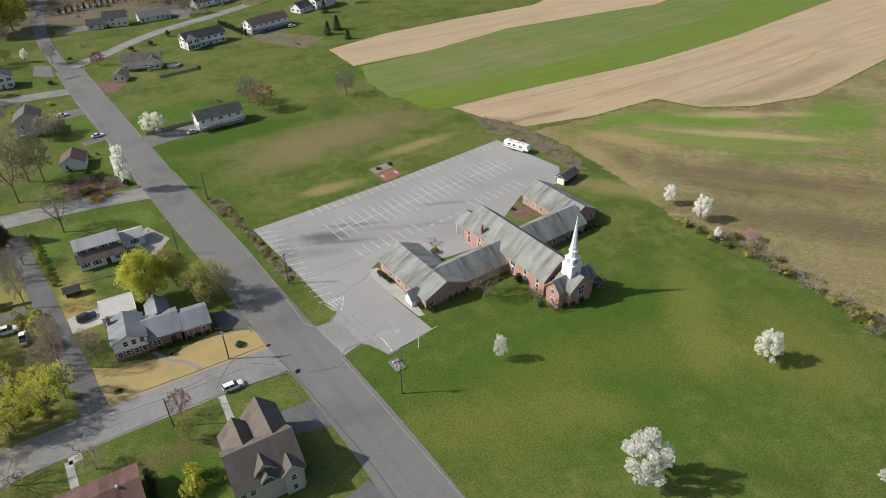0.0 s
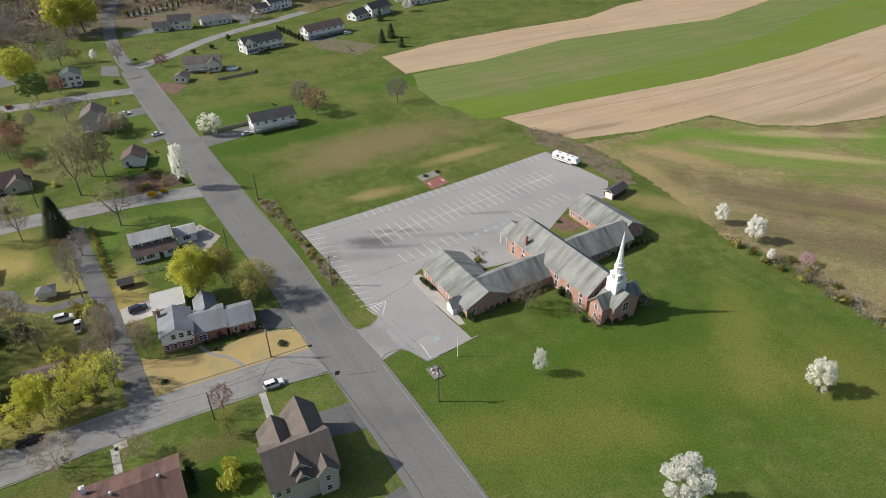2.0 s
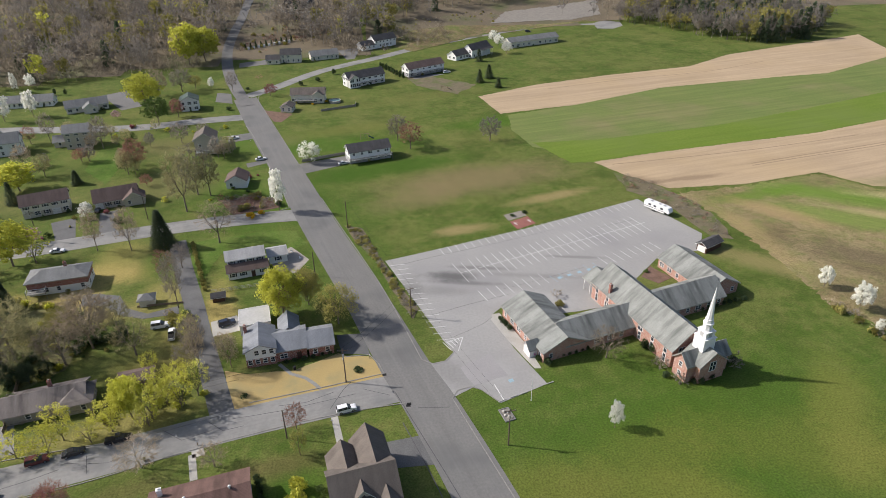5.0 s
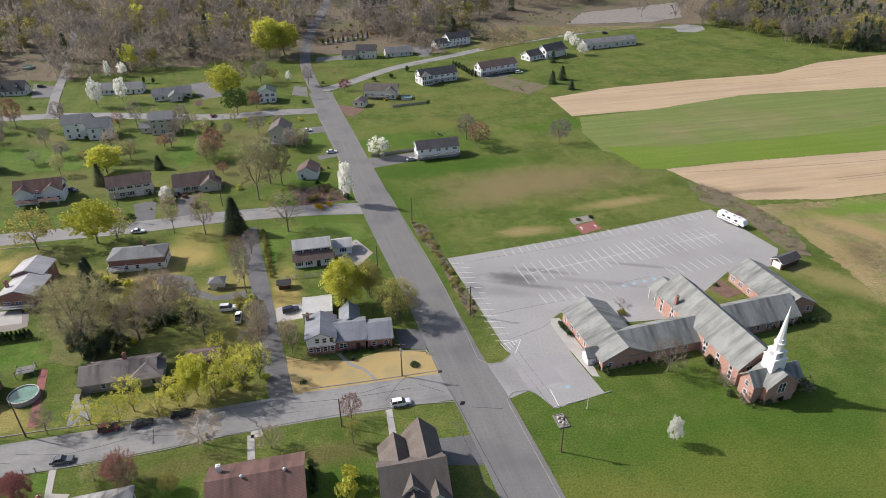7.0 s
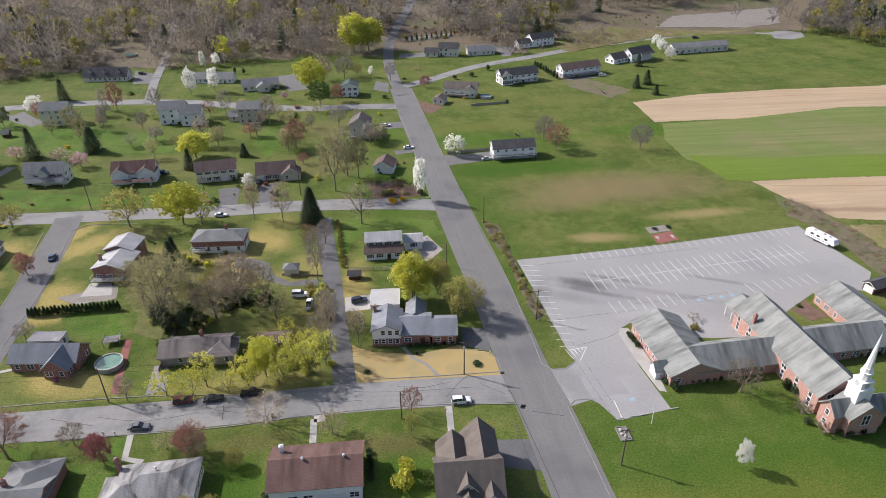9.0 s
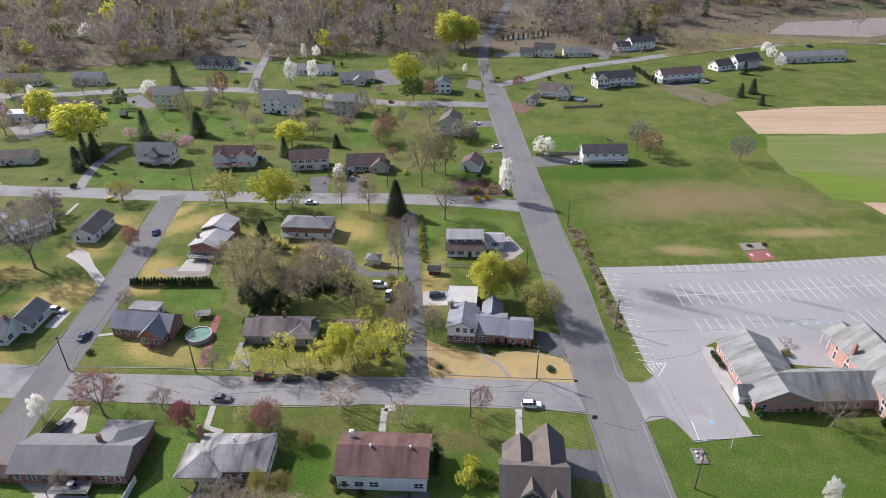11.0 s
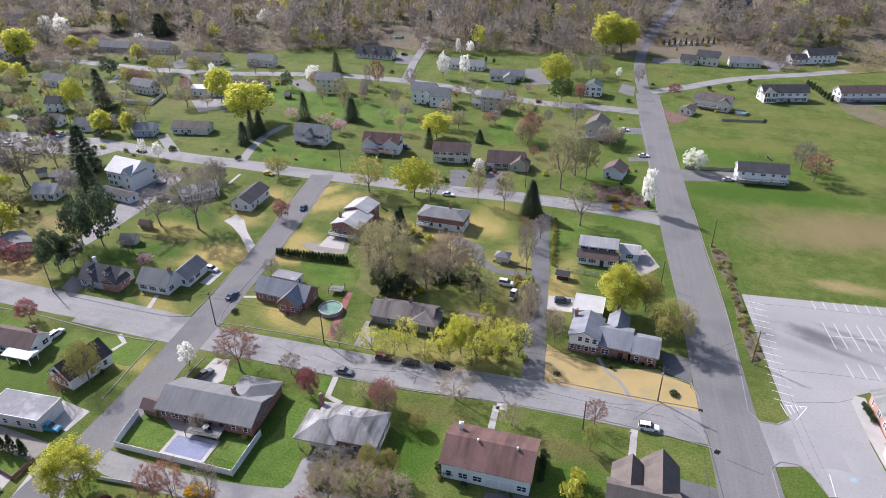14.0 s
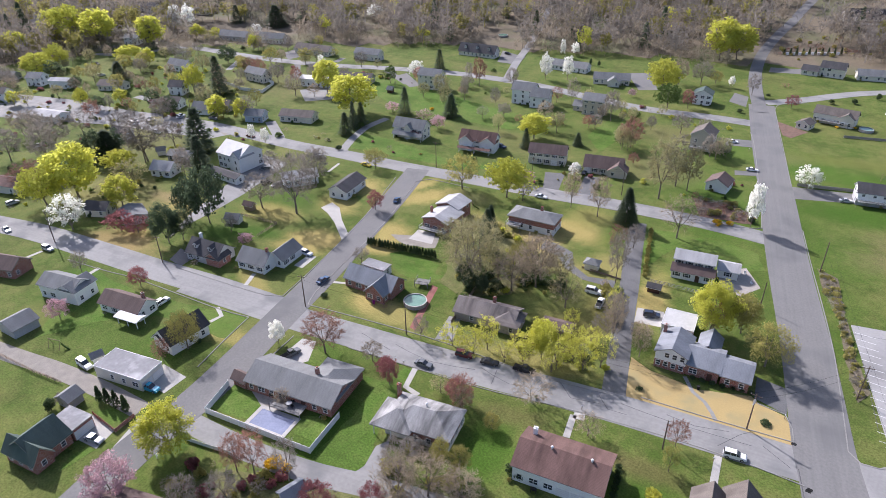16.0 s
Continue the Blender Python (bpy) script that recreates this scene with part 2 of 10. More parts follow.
M_PALE_CROP = shade("pale_strip", (0.15, 0.18, 0.05), (0.12, 0.165, 0.04), 0.95, 0.05, 20.0, 0.3, col3=(0.19, 0.18, 0.075), big=0.025)
streaks(M_ROAD, 106.4, 0.9, 1.08, 0.6)
streaks(M_OLD_ASPHALT, 12.5, 0.9, 1.07, 0.5)
streaks(M_TILLED, STRIPS, 0.8, 1.12, 0.35)
stained(M_TILLED, [
    (250, 216, 58, 7, 16, (0.25, 0.2, 0.115), 0.75),
    (205, 208, 26, 6, 0, (0.22, 0.2, 0.1), 0.7),
    (103, 222, 9, 6, -30, (0.2, 0.145, 0.09), 0.75),
    (122, 222, 22, 2.5, 6, (0.21, 0.15, 0.095), 0.7),
    (150, 350, 50, 2.5, 12, (0.29, 0.215, 0.135), 0.5),
    (280, 250, 60, 3, 18, (0.32, 0.24, 0.15), 0.5)])
streaks(M_WINTER, STRIPS, 0.88, 1.08, 0.3)
streaks(M_PALE_CROP, STRIPS, 0.8, 1.15, 0.3)
M_LUSH = turf("lush_lawn", (), (0.068, 0.135, 0.018), (0.1, 0.16, 0.03), (0.18, 0.17, 0.06), 0.35)

M_WHITE = coursed("white_siding", (0.82, 0.82, 0.8), (0.75, 0.75, 0.73), 0.12, 0.6, line=0.9)
M_CREAM = coursed("cream_siding", (0.72, 0.68, 0.59), (0.65, 0.61, 0.53), 0.12, 0.6, line=0.9)
M_BEIGE = coursed("beige_siding", (0.55, 0.5, 0.42), (0.48, 0.44, 0.37), 0.12, 0.6, line=0.9)
M_GREYWALL = coursed("grey_siding", (0.45, 0.45, 0.45), (0.38, 0.38, 0.38), 0.12, 0.6, line=0.82)
M_BLUEWALL = coursed("blue_siding", (0.4, 0.46, 0.56), (0.35, 0.41, 0.5), 0.12, 0.6, line=0.82)
M_BRICK = bricks("red_brick", (0.34, 0.12, 0.085), (0.27, 0.095, 0.07), (0.4, 0.34, 0.3))
M_PINKBRICK = bricks("rose_brick", (0.47, 0.235, 0.175), (0.4, 0.19, 0.14), (0.5, 0.42, 0.37))
M_STONE = shade("fieldstone", (0.4, 0.37, 0.33), (0.25, 0.22, 0.19), 0.9, 1.2, 3.0, 0.6, contrast=0.9)
R_GREY = coursed("grey_shingle", (0.165, 0.17, 0.168), (0.235, 0.24, 0.234), 0.1, 0.9, 0.6, moss=0.3)
R_LIGHT = coursed("pale_shingle", (0.36, 0.36, 0.355), (0.48, 0.475, 0.465), 0.1, 0.9, 0.6, moss=0.35)
R_DARK = coursed("charcoal_shingle", (0.06, 0.058, 0.06), (0.1, 0.097, 0.098), 0.1, 0.9, 0.6, moss=0.35)
R_BROWN = coursed("brown_shingle", (0.12, 0.085, 0.075), (0.17, 0.125, 0.11), 0.1, 0.9, 0.6, moss=0.35)
R_RED = coursed("russet_shingle", (0.125, 0.074, 0.062), (0.185, 0.112, 0.094), 0.1, 0.9, 0.6, moss=0.7)
R_BLUE = coursed("slate_blue_shingle", (0.185, 0.2, 0.22), (0.27, 0.285, 0.305), 0.1, 0.9, 0.6, moss=0.35)
R_GREEN = coursed("green_shingle", (0.07, 0.1, 0.085), (0.095, 0.13, 0.11), 0.1, 0.9, 0.6, moss=0.35)
R_CHURCH = coursed("weathered_shingle", (0.215, 0.226, 0.21), (0.305, 0.316, 0.294), 0.1, 0.9, 0.6, moss=0.8)
R_TAN = coursed("taupe_shingle", (0.12, 0.102, 0.088), (0.18, 0.155, 0.135), 0.1, 0.9, 0.6, moss=0.35)
R_BLOTCH = coursed("blotched_grey_shingle", (0.21, 0.208, 0.2), (0.43, 0.425, 0.41), 0.1, 0.9, 0.6, moss=1.0)
R_ASH = coursed("grey_brown_shingle", (0.19, 0.165, 0.15), (0.25, 0.22, 0.2), 0.1, 0.9, 0.6, moss=0.8)
R_WHITE = shade("white_metal_roof", (0.47, 0.47, 0.455), (0.39, 0.39, 0.375), 0.5, 0.3, 8.0)
R_FLAT = shade("grey_membrane", (0.19, 0.19, 0.195), (0.24, 0.24, 0.245), 0.85, 0.2, 6.0, col3=(0.42, 0.42, 0.42), big=0.16)
M_TRIM = shade("white_trim", (0.8, 0.8, 0.79), (0.72, 0.72, 0.71), 0.5, 0.8, 5.0)
M_DULL_TRIM = shade("weathered_trim", (0.42, 0.4, 0.37), (0.33, 0.315, 0.29), 0.6, 0.8, 5.0)
M_GLASS = glassy("window_glass", (0.035, 0.04, 0.048))
M_SHUTTER = shade("dark_shutter", (0.04, 0.04, 0.045), None, 0.6)
M_DOORWHITE = coursed("garage_door_paint", (0.75, 0.74, 0.72), (0.7, 0.69, 0.67), 0.5, 0.5, 0.3, line=0.85)
M_DOORDARK = shade("dark_door", (0.09, 0.045, 0.035), None, 0.5)
M_WOOD = shade("weathered_wood", (0.3, 0.22, 0.15), (0.22, 0.165, 0.12), 0.85, 0.8, 10.0)
M_GREYWOOD = shade("silvered_wood", (0.23, 0.225, 0.215), (0.17, 0.165, 0.16), 0.85, 0.8, 10.0)
M_POLE = shade("creosote_pole", (0.15, 0.11, 0.085), (0.1, 0.075, 0.06), 0.9, 1.0, 8.0)
M_METAL = shade("galvanised", (0.5, 0.5, 0.51), (0.42, 0.42, 0.43), 0.4, 1.0, 6.0, metal=0.8)
M_POOLWATER = glassy("pool_water", (0.11, 0.2, 0.15), 0.05)
M_COVER = shade("pool_cover", (0.1, 0.12, 0.2), (0.17, 0.2, 0.3), 0.6, 0.4, 6.0, contrast=0.8)
M_TYRE = shade("rubber", (0.02, 0.02, 0.02), None, 0.9)
M_CAR = {k: shade("car_paint_" + k, c, tuple(v * 0.93 for v in c), 0.22, 0.8, 4.0, spec=0.6) for k, c in dict(
    white=(0.78, 0.78, 0.78), black=(0.02, 0.021, 0.025), silver=(0.45, 0.46, 0.47), blue=(0.035, 0.08, 0.16), navy=(0.025, 0.035, 0.06),
    red=(0.12, 0.025, 0.025), yellow=(0.65, 0.5, 0.06), grey=(0.15, 0.16, 0.17), aqua=(0.05, 0.35, 0.5)).items()}
M_BARK = shade("bark", (0.24, 0.195, 0.155), (0.16, 0.13, 0.105), 0.95, 1.5, 6.0, 0.4)
M_PALEBARK = shade("birch_bark", (0.55, 0.52, 0.48), (0.38, 0.35, 0.32), 0.9, 1.5, 6.0)
M_TWIG = {k: shade("twigs_" + k, c, tuple(v * 0.75 for v in c), 0.95, 0.5, 6.0, island=0.16, per_thing=0.15, thin=0.42) for k, c in dict(
    grey=(0.32, 0.285, 0.24), red=(0.36, 0.195, 0.145), tan=(0.43, 0.355, 0.255), olive=(0.45, 0.415, 0.21)).items()}
M_WOODS = {k: shade("woods_" + k, c, tuple(v * 0.74 for v in c), 0.95, 0.05, 5.0, island=0.05, contrast=0.4, thin=0.5) for k, c in dict(grey=(0.3, 0.272, 0.235), tan=(0.37, 0.315, 0.235)).items()}
M_LEAF = {k: shade("leaves_" + k, c, c2, 0.8, 0.4, 6.0, island=0.22, per_thing=0.1, spec=0.15, thin=0.52) for k, c, c2 in (
    ("lime", (0.62, 0.61, 0.115), (0.52, 0.53, 0.09)), ("olive", (0.36, 0.33, 0.1), (0.29, 0.27, 0.085)), ("white", (0.88, 0.87, 0.82), (0.8, 0.8, 0.72)),
    ("budding", (0.69, 0.67, 0.14), (0.57, 0.57, 0.11)), ("pink", (0.62, 0.42, 0.45), (0.5, 0.33, 0.36)), ("crimson", (0.32, 0.13, 0.13), (0.25, 0.1, 0.1)), ("fir", (0.08, 0.11, 0.062), (0.105, 0.14, 0.075)),
    ("yew", (0.065, 0.1, 0.045), (0.09, 0.125, 0.055)), ("gold", (0.7, 0.47, 0.03), (0.6, 0.4, 0.03)), ("green", (0.13, 0.19, 0.05), (0.1, 0.15, 0.045)),
    ("magenta", (0.5, 0.08, 0.4), (0.4, 0.06, 0.32)))}


# ---- terrain: level ground that climbs into wooded hills far off ----
def ground_z(x, y):
    r = math.hypot(x, y)
    edge = 445 + 0.25 * max(0, -x - 200) + 0.6 * max(0, x)
    d = r - edge
    if d <= 0:
        return 0.0
    d = d * d / (d + 40)
    return min(60, 0.13 * d) if d < 400 else min(60, 52 + 0.02 * (d - 400))


# ---- mesh helpers ----
def part(name, bm, material, parent=None, label="", smooth=False):
    me = bpy.data.meshes.new(name)
    bm.to_mesh(me)
    bm.free()
    me.materials.append(material)
    if smooth:
        me.shade_smooth()
    ob = new(name, me)
    if parent is not None:
        ob.parent = parent
    if label:
        ob["label"] = label
    return ob


def again(name, mesh, parent, m):
    ob = new(name, mesh)
    ob.parent = parent
    ob.matrix_basis = m
    return ob


def slab(bm, x0, x1, y0, y1, z0, z1):
    v = [bm.verts.new((x, y, z)) for z in (z0, z1) for x, y in ((x0, y0), (x1, y0), (x1, y1), (x0, y1))]
    for f in ((3, 2, 1, 0), (4, 5, 6, 7), (0, 1, 5, 4), (1, 2, 6, 5), (2, 3, 7, 6), (3, 0, 4, 7)):
        bm.faces.new([v[i] for i in f])


def slabs(*boxes):
    bm = bmesh.new()
    for b in boxes:
        slab(bm, *b)
    return bm


def rod(bm, p, q, r0, r1, sides=6, cap=False):
    p, q = Vector(p), Vector(q)
    d = q - p
    if d.length < 1e-6:
        return
    a = d.orthogonal().normalized()
    b = d.normalized().cross(a)
    rings = []
    for c, r in ((p, r0), (q, r1)):
        rings.append([bm.verts.new(c + (a * math.cos(6.2832 * k / sides) + b * math.sin(6.2832 * k / sides)) * r) for k in range(sides)])
    for k in range(sides):
        bm.faces.new((rings[0][k], rings[0][(k + 1) % sides], rings[1][(k + 1) % sides], rings[1][k]))
    if cap:
        bm.faces.new(rings[1]), bm.faces.new(rings[0][::-1])


def outline(bm, pts, z0, z1):
    """A plate with the outline pts between two heights."""
    lo = [bm.verts.new((x, y, ground_z(x, y) + z0)) for x, y in pts]
    hi = [bm.verts.new((x, y, ground_z(x, y) + z1)) for x, y in pts]
    f = bm.faces.new(hi)
    if sum(pts[i - 1][0] * pts[i][1] - pts[i][0] * pts[i - 1][1] for i in range(len(pts))) < 0:
        f.normal_flip()
    for i in range(len(pts)):
        bm.faces.new((lo[i - 1], lo[i], hi[i], hi[i - 1]))
    f.normal_update()
    bmesh.ops.triangulate(bm, faces=[f])


def patch(name, pts, z, material, label="", category="", rough_edge=0.0, kind="structure", step=3.0, thick=0.04):
    """A level patch of ground cover with the given outline; its edge may be ragged."""
    rng = random.Random(len(pts) * 17 + int(abs(pts[0][0]) * 10))
    if rough_edge:
        fine = []
        for (x0, y0), (x1, y1) in zip(pts, pts[1:] + pts[:1]):
            k = max(1, int(math.hypot(x1 - x0, y1 - y0) / step))
            for i in range(k):
                fine.append((x0 + (x1 - x0) * i / k + rng.uniform(-1, 1) * rough_edge, y0 + (y1 - y0) * i / k + rng.uniform(-1, 1) * rough_edge))
        pts = fine
    bm = bmesh.new()
    outline(bm, pts, z - thick, z)
    return tagged(part(name, bm, material), label, category, kind=kind)


def along(pts, step=4.0):
    """Points along a smooth line through pts, with the way to the left at each."""
    P = [Vector((*p, 0)) for p in pts]
    out = []
    for i in range(len(P) - 1):
        p0, p1, p2, p3 = P[max(0, i - 1)], P[i], P[i + 1], P[min(len(P) - 1, i + 2)]
        k = max(1, int((p2 - p1).length / step))
        for j in range(k):
            t = j / k
            out.append(0.5 * (2 * p1 + (p2 - p0) * t + (2 * p0 - 5 * p1 + 4 * p2 - p3) * t * t + (3 * p1 - p0 - 3 * p2 + p3) * t ** 3))
    out.append(P[-1])
    res = []
    for i, p in enumerate(out):
        d = (out[min(i + 1, len(out) - 1)] - out[max(0, i - 1)]).normalized()
        res.append((p, Vector((-d.y, d.x, 0))))
    return res


def strip(name, pts, width, z, material, label="", category="road", kind="structure", thick=0.05, straight=False):
    """A road or path of a width along a line, laid on the terrain."""
    bm = bmesh.new()
    rows = []
    line = along(pts)
    for p, left in line:
        g = ground_z(p.x, p.y)
        a, b = p + left * width / 2, p - left * width / 2
        rows.append([bm.verts.new((q.x, q.y, g + h)) for q, h in ((a, z - thick), (a, z), (b, z), (b, z - thick))])
    for r, s in zip(rows, rows[1:]):
        for k in range(3):
            bm.faces.new((r[k], r[k + 1], s[k + 1], s[k]))
    bmesh.ops.recalc_face_normals(bm, faces=bm.faces)
    return tagged(part(name, bm, material), label, category, kind=kind)


def kerb(name, pts, label="weathered concrete kerb along the street edge", h=0.14, w=0.22, z=0.0):
    bm = bmesh.new()
    rows = []
    for p, left in along(pts, 3.0):
        a, b = p + left * w / 2, p - left * w / 2
        g = ground_z(p.x, p.y) + z
        rows.append([bm.verts.new(v) for v in ((a.x, a.y, g), (a.x, a.y, g + h), (b.x, b.y, g + h), (b.x, b.y, g))])
    for r, s in zip(rows, rows[1:]):
        for k in range(3):
            bm.faces.new((r[k], r[k + 1], s[k + 1], s[k]))
    bmesh.ops.recalc_face_normals(bm, faces=bm.faces)
    return tagged(part(name, bm, M_KERB), label, "kerb", kind="structure")


# ---- houses ----
WINDOWS = {}
HOUSES = []


def window(parent, m, w=0.95, h=1.35, shutters=False, name="window"):
    key = (w, h)
    if key not in WINDOWS:
        f = 0.1
        bm = bmesh.new()
        xs = [-w / 2 - f, -w / 2, w / 2, w / 2 + f] if w < 1.3 else [-w / 2 - f, -w / 2, -0.05, 0.05, w / 2, w / 2 + f]
        zs = [-h / 2 - f, -h / 2, -0.035, 0.035, h / 2, h / 2 + f]
        g = [[bm.verts.new((x, 0.01, z)) for x in xs] for z in zs]
        cells = [bm.faces.new((g[r][c], g[r][c + 1], g[r + 1][c + 1], g[r + 1][c])) for r in range(5) for c in range(len(xs) - 1) if r % 2 == 0 or c % 2 == 0]
        out = bmesh.ops.extrude_face_region(bm, geom=cells)["geom"]
        bmesh.ops.translate(bm, verts=[v for v in out if isinstance(v, bmesh.types.BMVert)], vec=(0, -0.075, 0))
        bmesh.ops.recalc_face_normals(bm, faces=bm.faces)
        fr = bpy.data.meshes.new("window_frame")
        bm.to_mesh(fr), bm.free()
        fr.materials.append(M_TRIM)
        bm = slabs((-w / 2, w / 2, -0.02, 0.005, -h / 2, h / 2))
        gl = bpy.data.meshes.new("pane")
        bm.to_mesh(gl), bm.free()
        gl.materials.append(M_GLASS)
        bm = slabs((-0.21, 0.21, -0.05, 0.005, -h / 2, h / 2))
        sh = bpy.data.meshes.new("shutter")
        bm.to_mesh(sh), bm.free()
        sh.materials.append(M_SHUTTER)
        WINDOWS[key] = (fr, gl, sh)
    fr, gl, sh = WINDOWS[key]
    ob = again(name, fr, parent, m)
    again("pane", gl, ob, Matrix())
    if shutters:
        for s in (-1, 1):
            again("shutter", sh, ob, Matrix.Translation((s * (w / 2 + 0.34), 0, 0)))
    return ob


def panel_door(parent, m, w, h, material, name="door"):
    bm = slabs((-w / 2, w / 2, -0.05, 0.01, 0, h), (-w / 2 - 0.1, -w / 2, -0.08, 0.01, 0, h + 0.1), (w / 2, w / 2 + 0.1, -0.08, 0.01, 0, h + 0.1), (-w / 2 - 0.1, w / 2 + 0.1, -0.08, 0.01, h, h + 0.1))
    ob = part(name, bm, material, parent)
    ob.matrix_basis = m
    return ob


def gable_roof(L, W, eave, rise, over=0.45, th=0.11):
    """Two pitched slabs along x, and the white boards round them."""
    run = W / 2 + over
    drop = rise * over / (W / 2)
    x = L / 2 + over
    bm, tr = bmesh.new(), bmesh.new()
    for s in (-1, 1):
        low = [(-x, s * run, eave - drop), (x, s * run, eave - drop), (x, 0, eave + rise), (-x, 0, eave + rise)]
        lo = [bm.verts.new(v) for v in low]
        hi = [bm.verts.new((a, b, c + th)) for a, b, c in low]
        bm.faces.new(hi), bm.faces.new(lo[::-1])
        for k in range(4):
            bm.faces.new((lo[k], lo[(k + 1) % 4], hi[(k + 1) % 4], hi[k]))
        # eave board and gutter, tucked under the shingles
        slab(tr, -x + 0.03, x - 0.03, min(s * (run - 0.02), s * (run - 0.1)), max(s * (run - 0.02), s * (run - 0.1)), eave - drop - 0.15, eave - drop + 0.02)
        for e in (-1, 1):
            a, b = e * (x - 0.08), e * (x - 0.02)
            vs = [tr.verts.new(v) for v in ((a, s * (run - 0.12), eave - drop - 0.15), (a, s * (run - 0.12), eave - drop + 0.06), (a, 0, eave + rise + 0.02), (a, 0, eave + rise - 0.19))]
            ws = [tr.verts.new((b, v.co.y, v.co.z)) for v in vs]
            tr.faces.new(vs), tr.faces.new(ws[::-1])
            for k in range(4):
                tr.faces.new((vs[k], vs[(k + 1) % 4], ws[(k + 1) % 4], ws[k]))
    for b in (bm, tr):
        bmesh.ops.recalc_face_normals(b, faces=b.faces)
    return bm, tr


def hip_roof(L, W, eave, rise, over=0.45, th=0.1):
    x, y = L / 2 + over, W / 2 + over
    r = max(0.05, L / 2 - W / 2)
    bm, tr = bmesh.new(), bmesh.new()
    lo = [bm.verts.new(v) for v in ((-x, -y, eave), (x, -y, eave), (x, y, eave), (-x, y, eave))]
    hi = [bm.verts.new((v.co.x, v.co.y, eave + th)) for v in lo]
    p, q = bm.verts.new((-r, 0, eave + rise)), bm.verts.new((r, 0, eave + rise))
    bm.faces.new(lo[::-1])
    for k in range(4):
        bm.faces.new((lo[k], lo[(k + 1) % 4], hi[(k + 1) % 4], hi[k]))
    bm.faces.new((hi[0], hi[1], q, p)), bm.faces.new((hi[1], hi[2], q)), bm.faces.new((hi[2], hi[3], p, q)), bm.faces.new((hi[3], hi[0], p))
    for b in ((-x + 0.1, x - 0.1, -y + 0.02, -y + 0.1), (-x + 0.1, x - 0.1, y - 0.1, y - 0.02), (-x + 0.02, -x + 0.1, -y + 0.02, y - 0.02), (x - 0.1, x - 0.02, -y + 0.02, y - 0.02)):
        slab(tr, *b, eave - 0.17, eave - 0.002)
    bmesh.ops.recalc_face_normals(bm, faces=bm.faces)
    return bm, tr


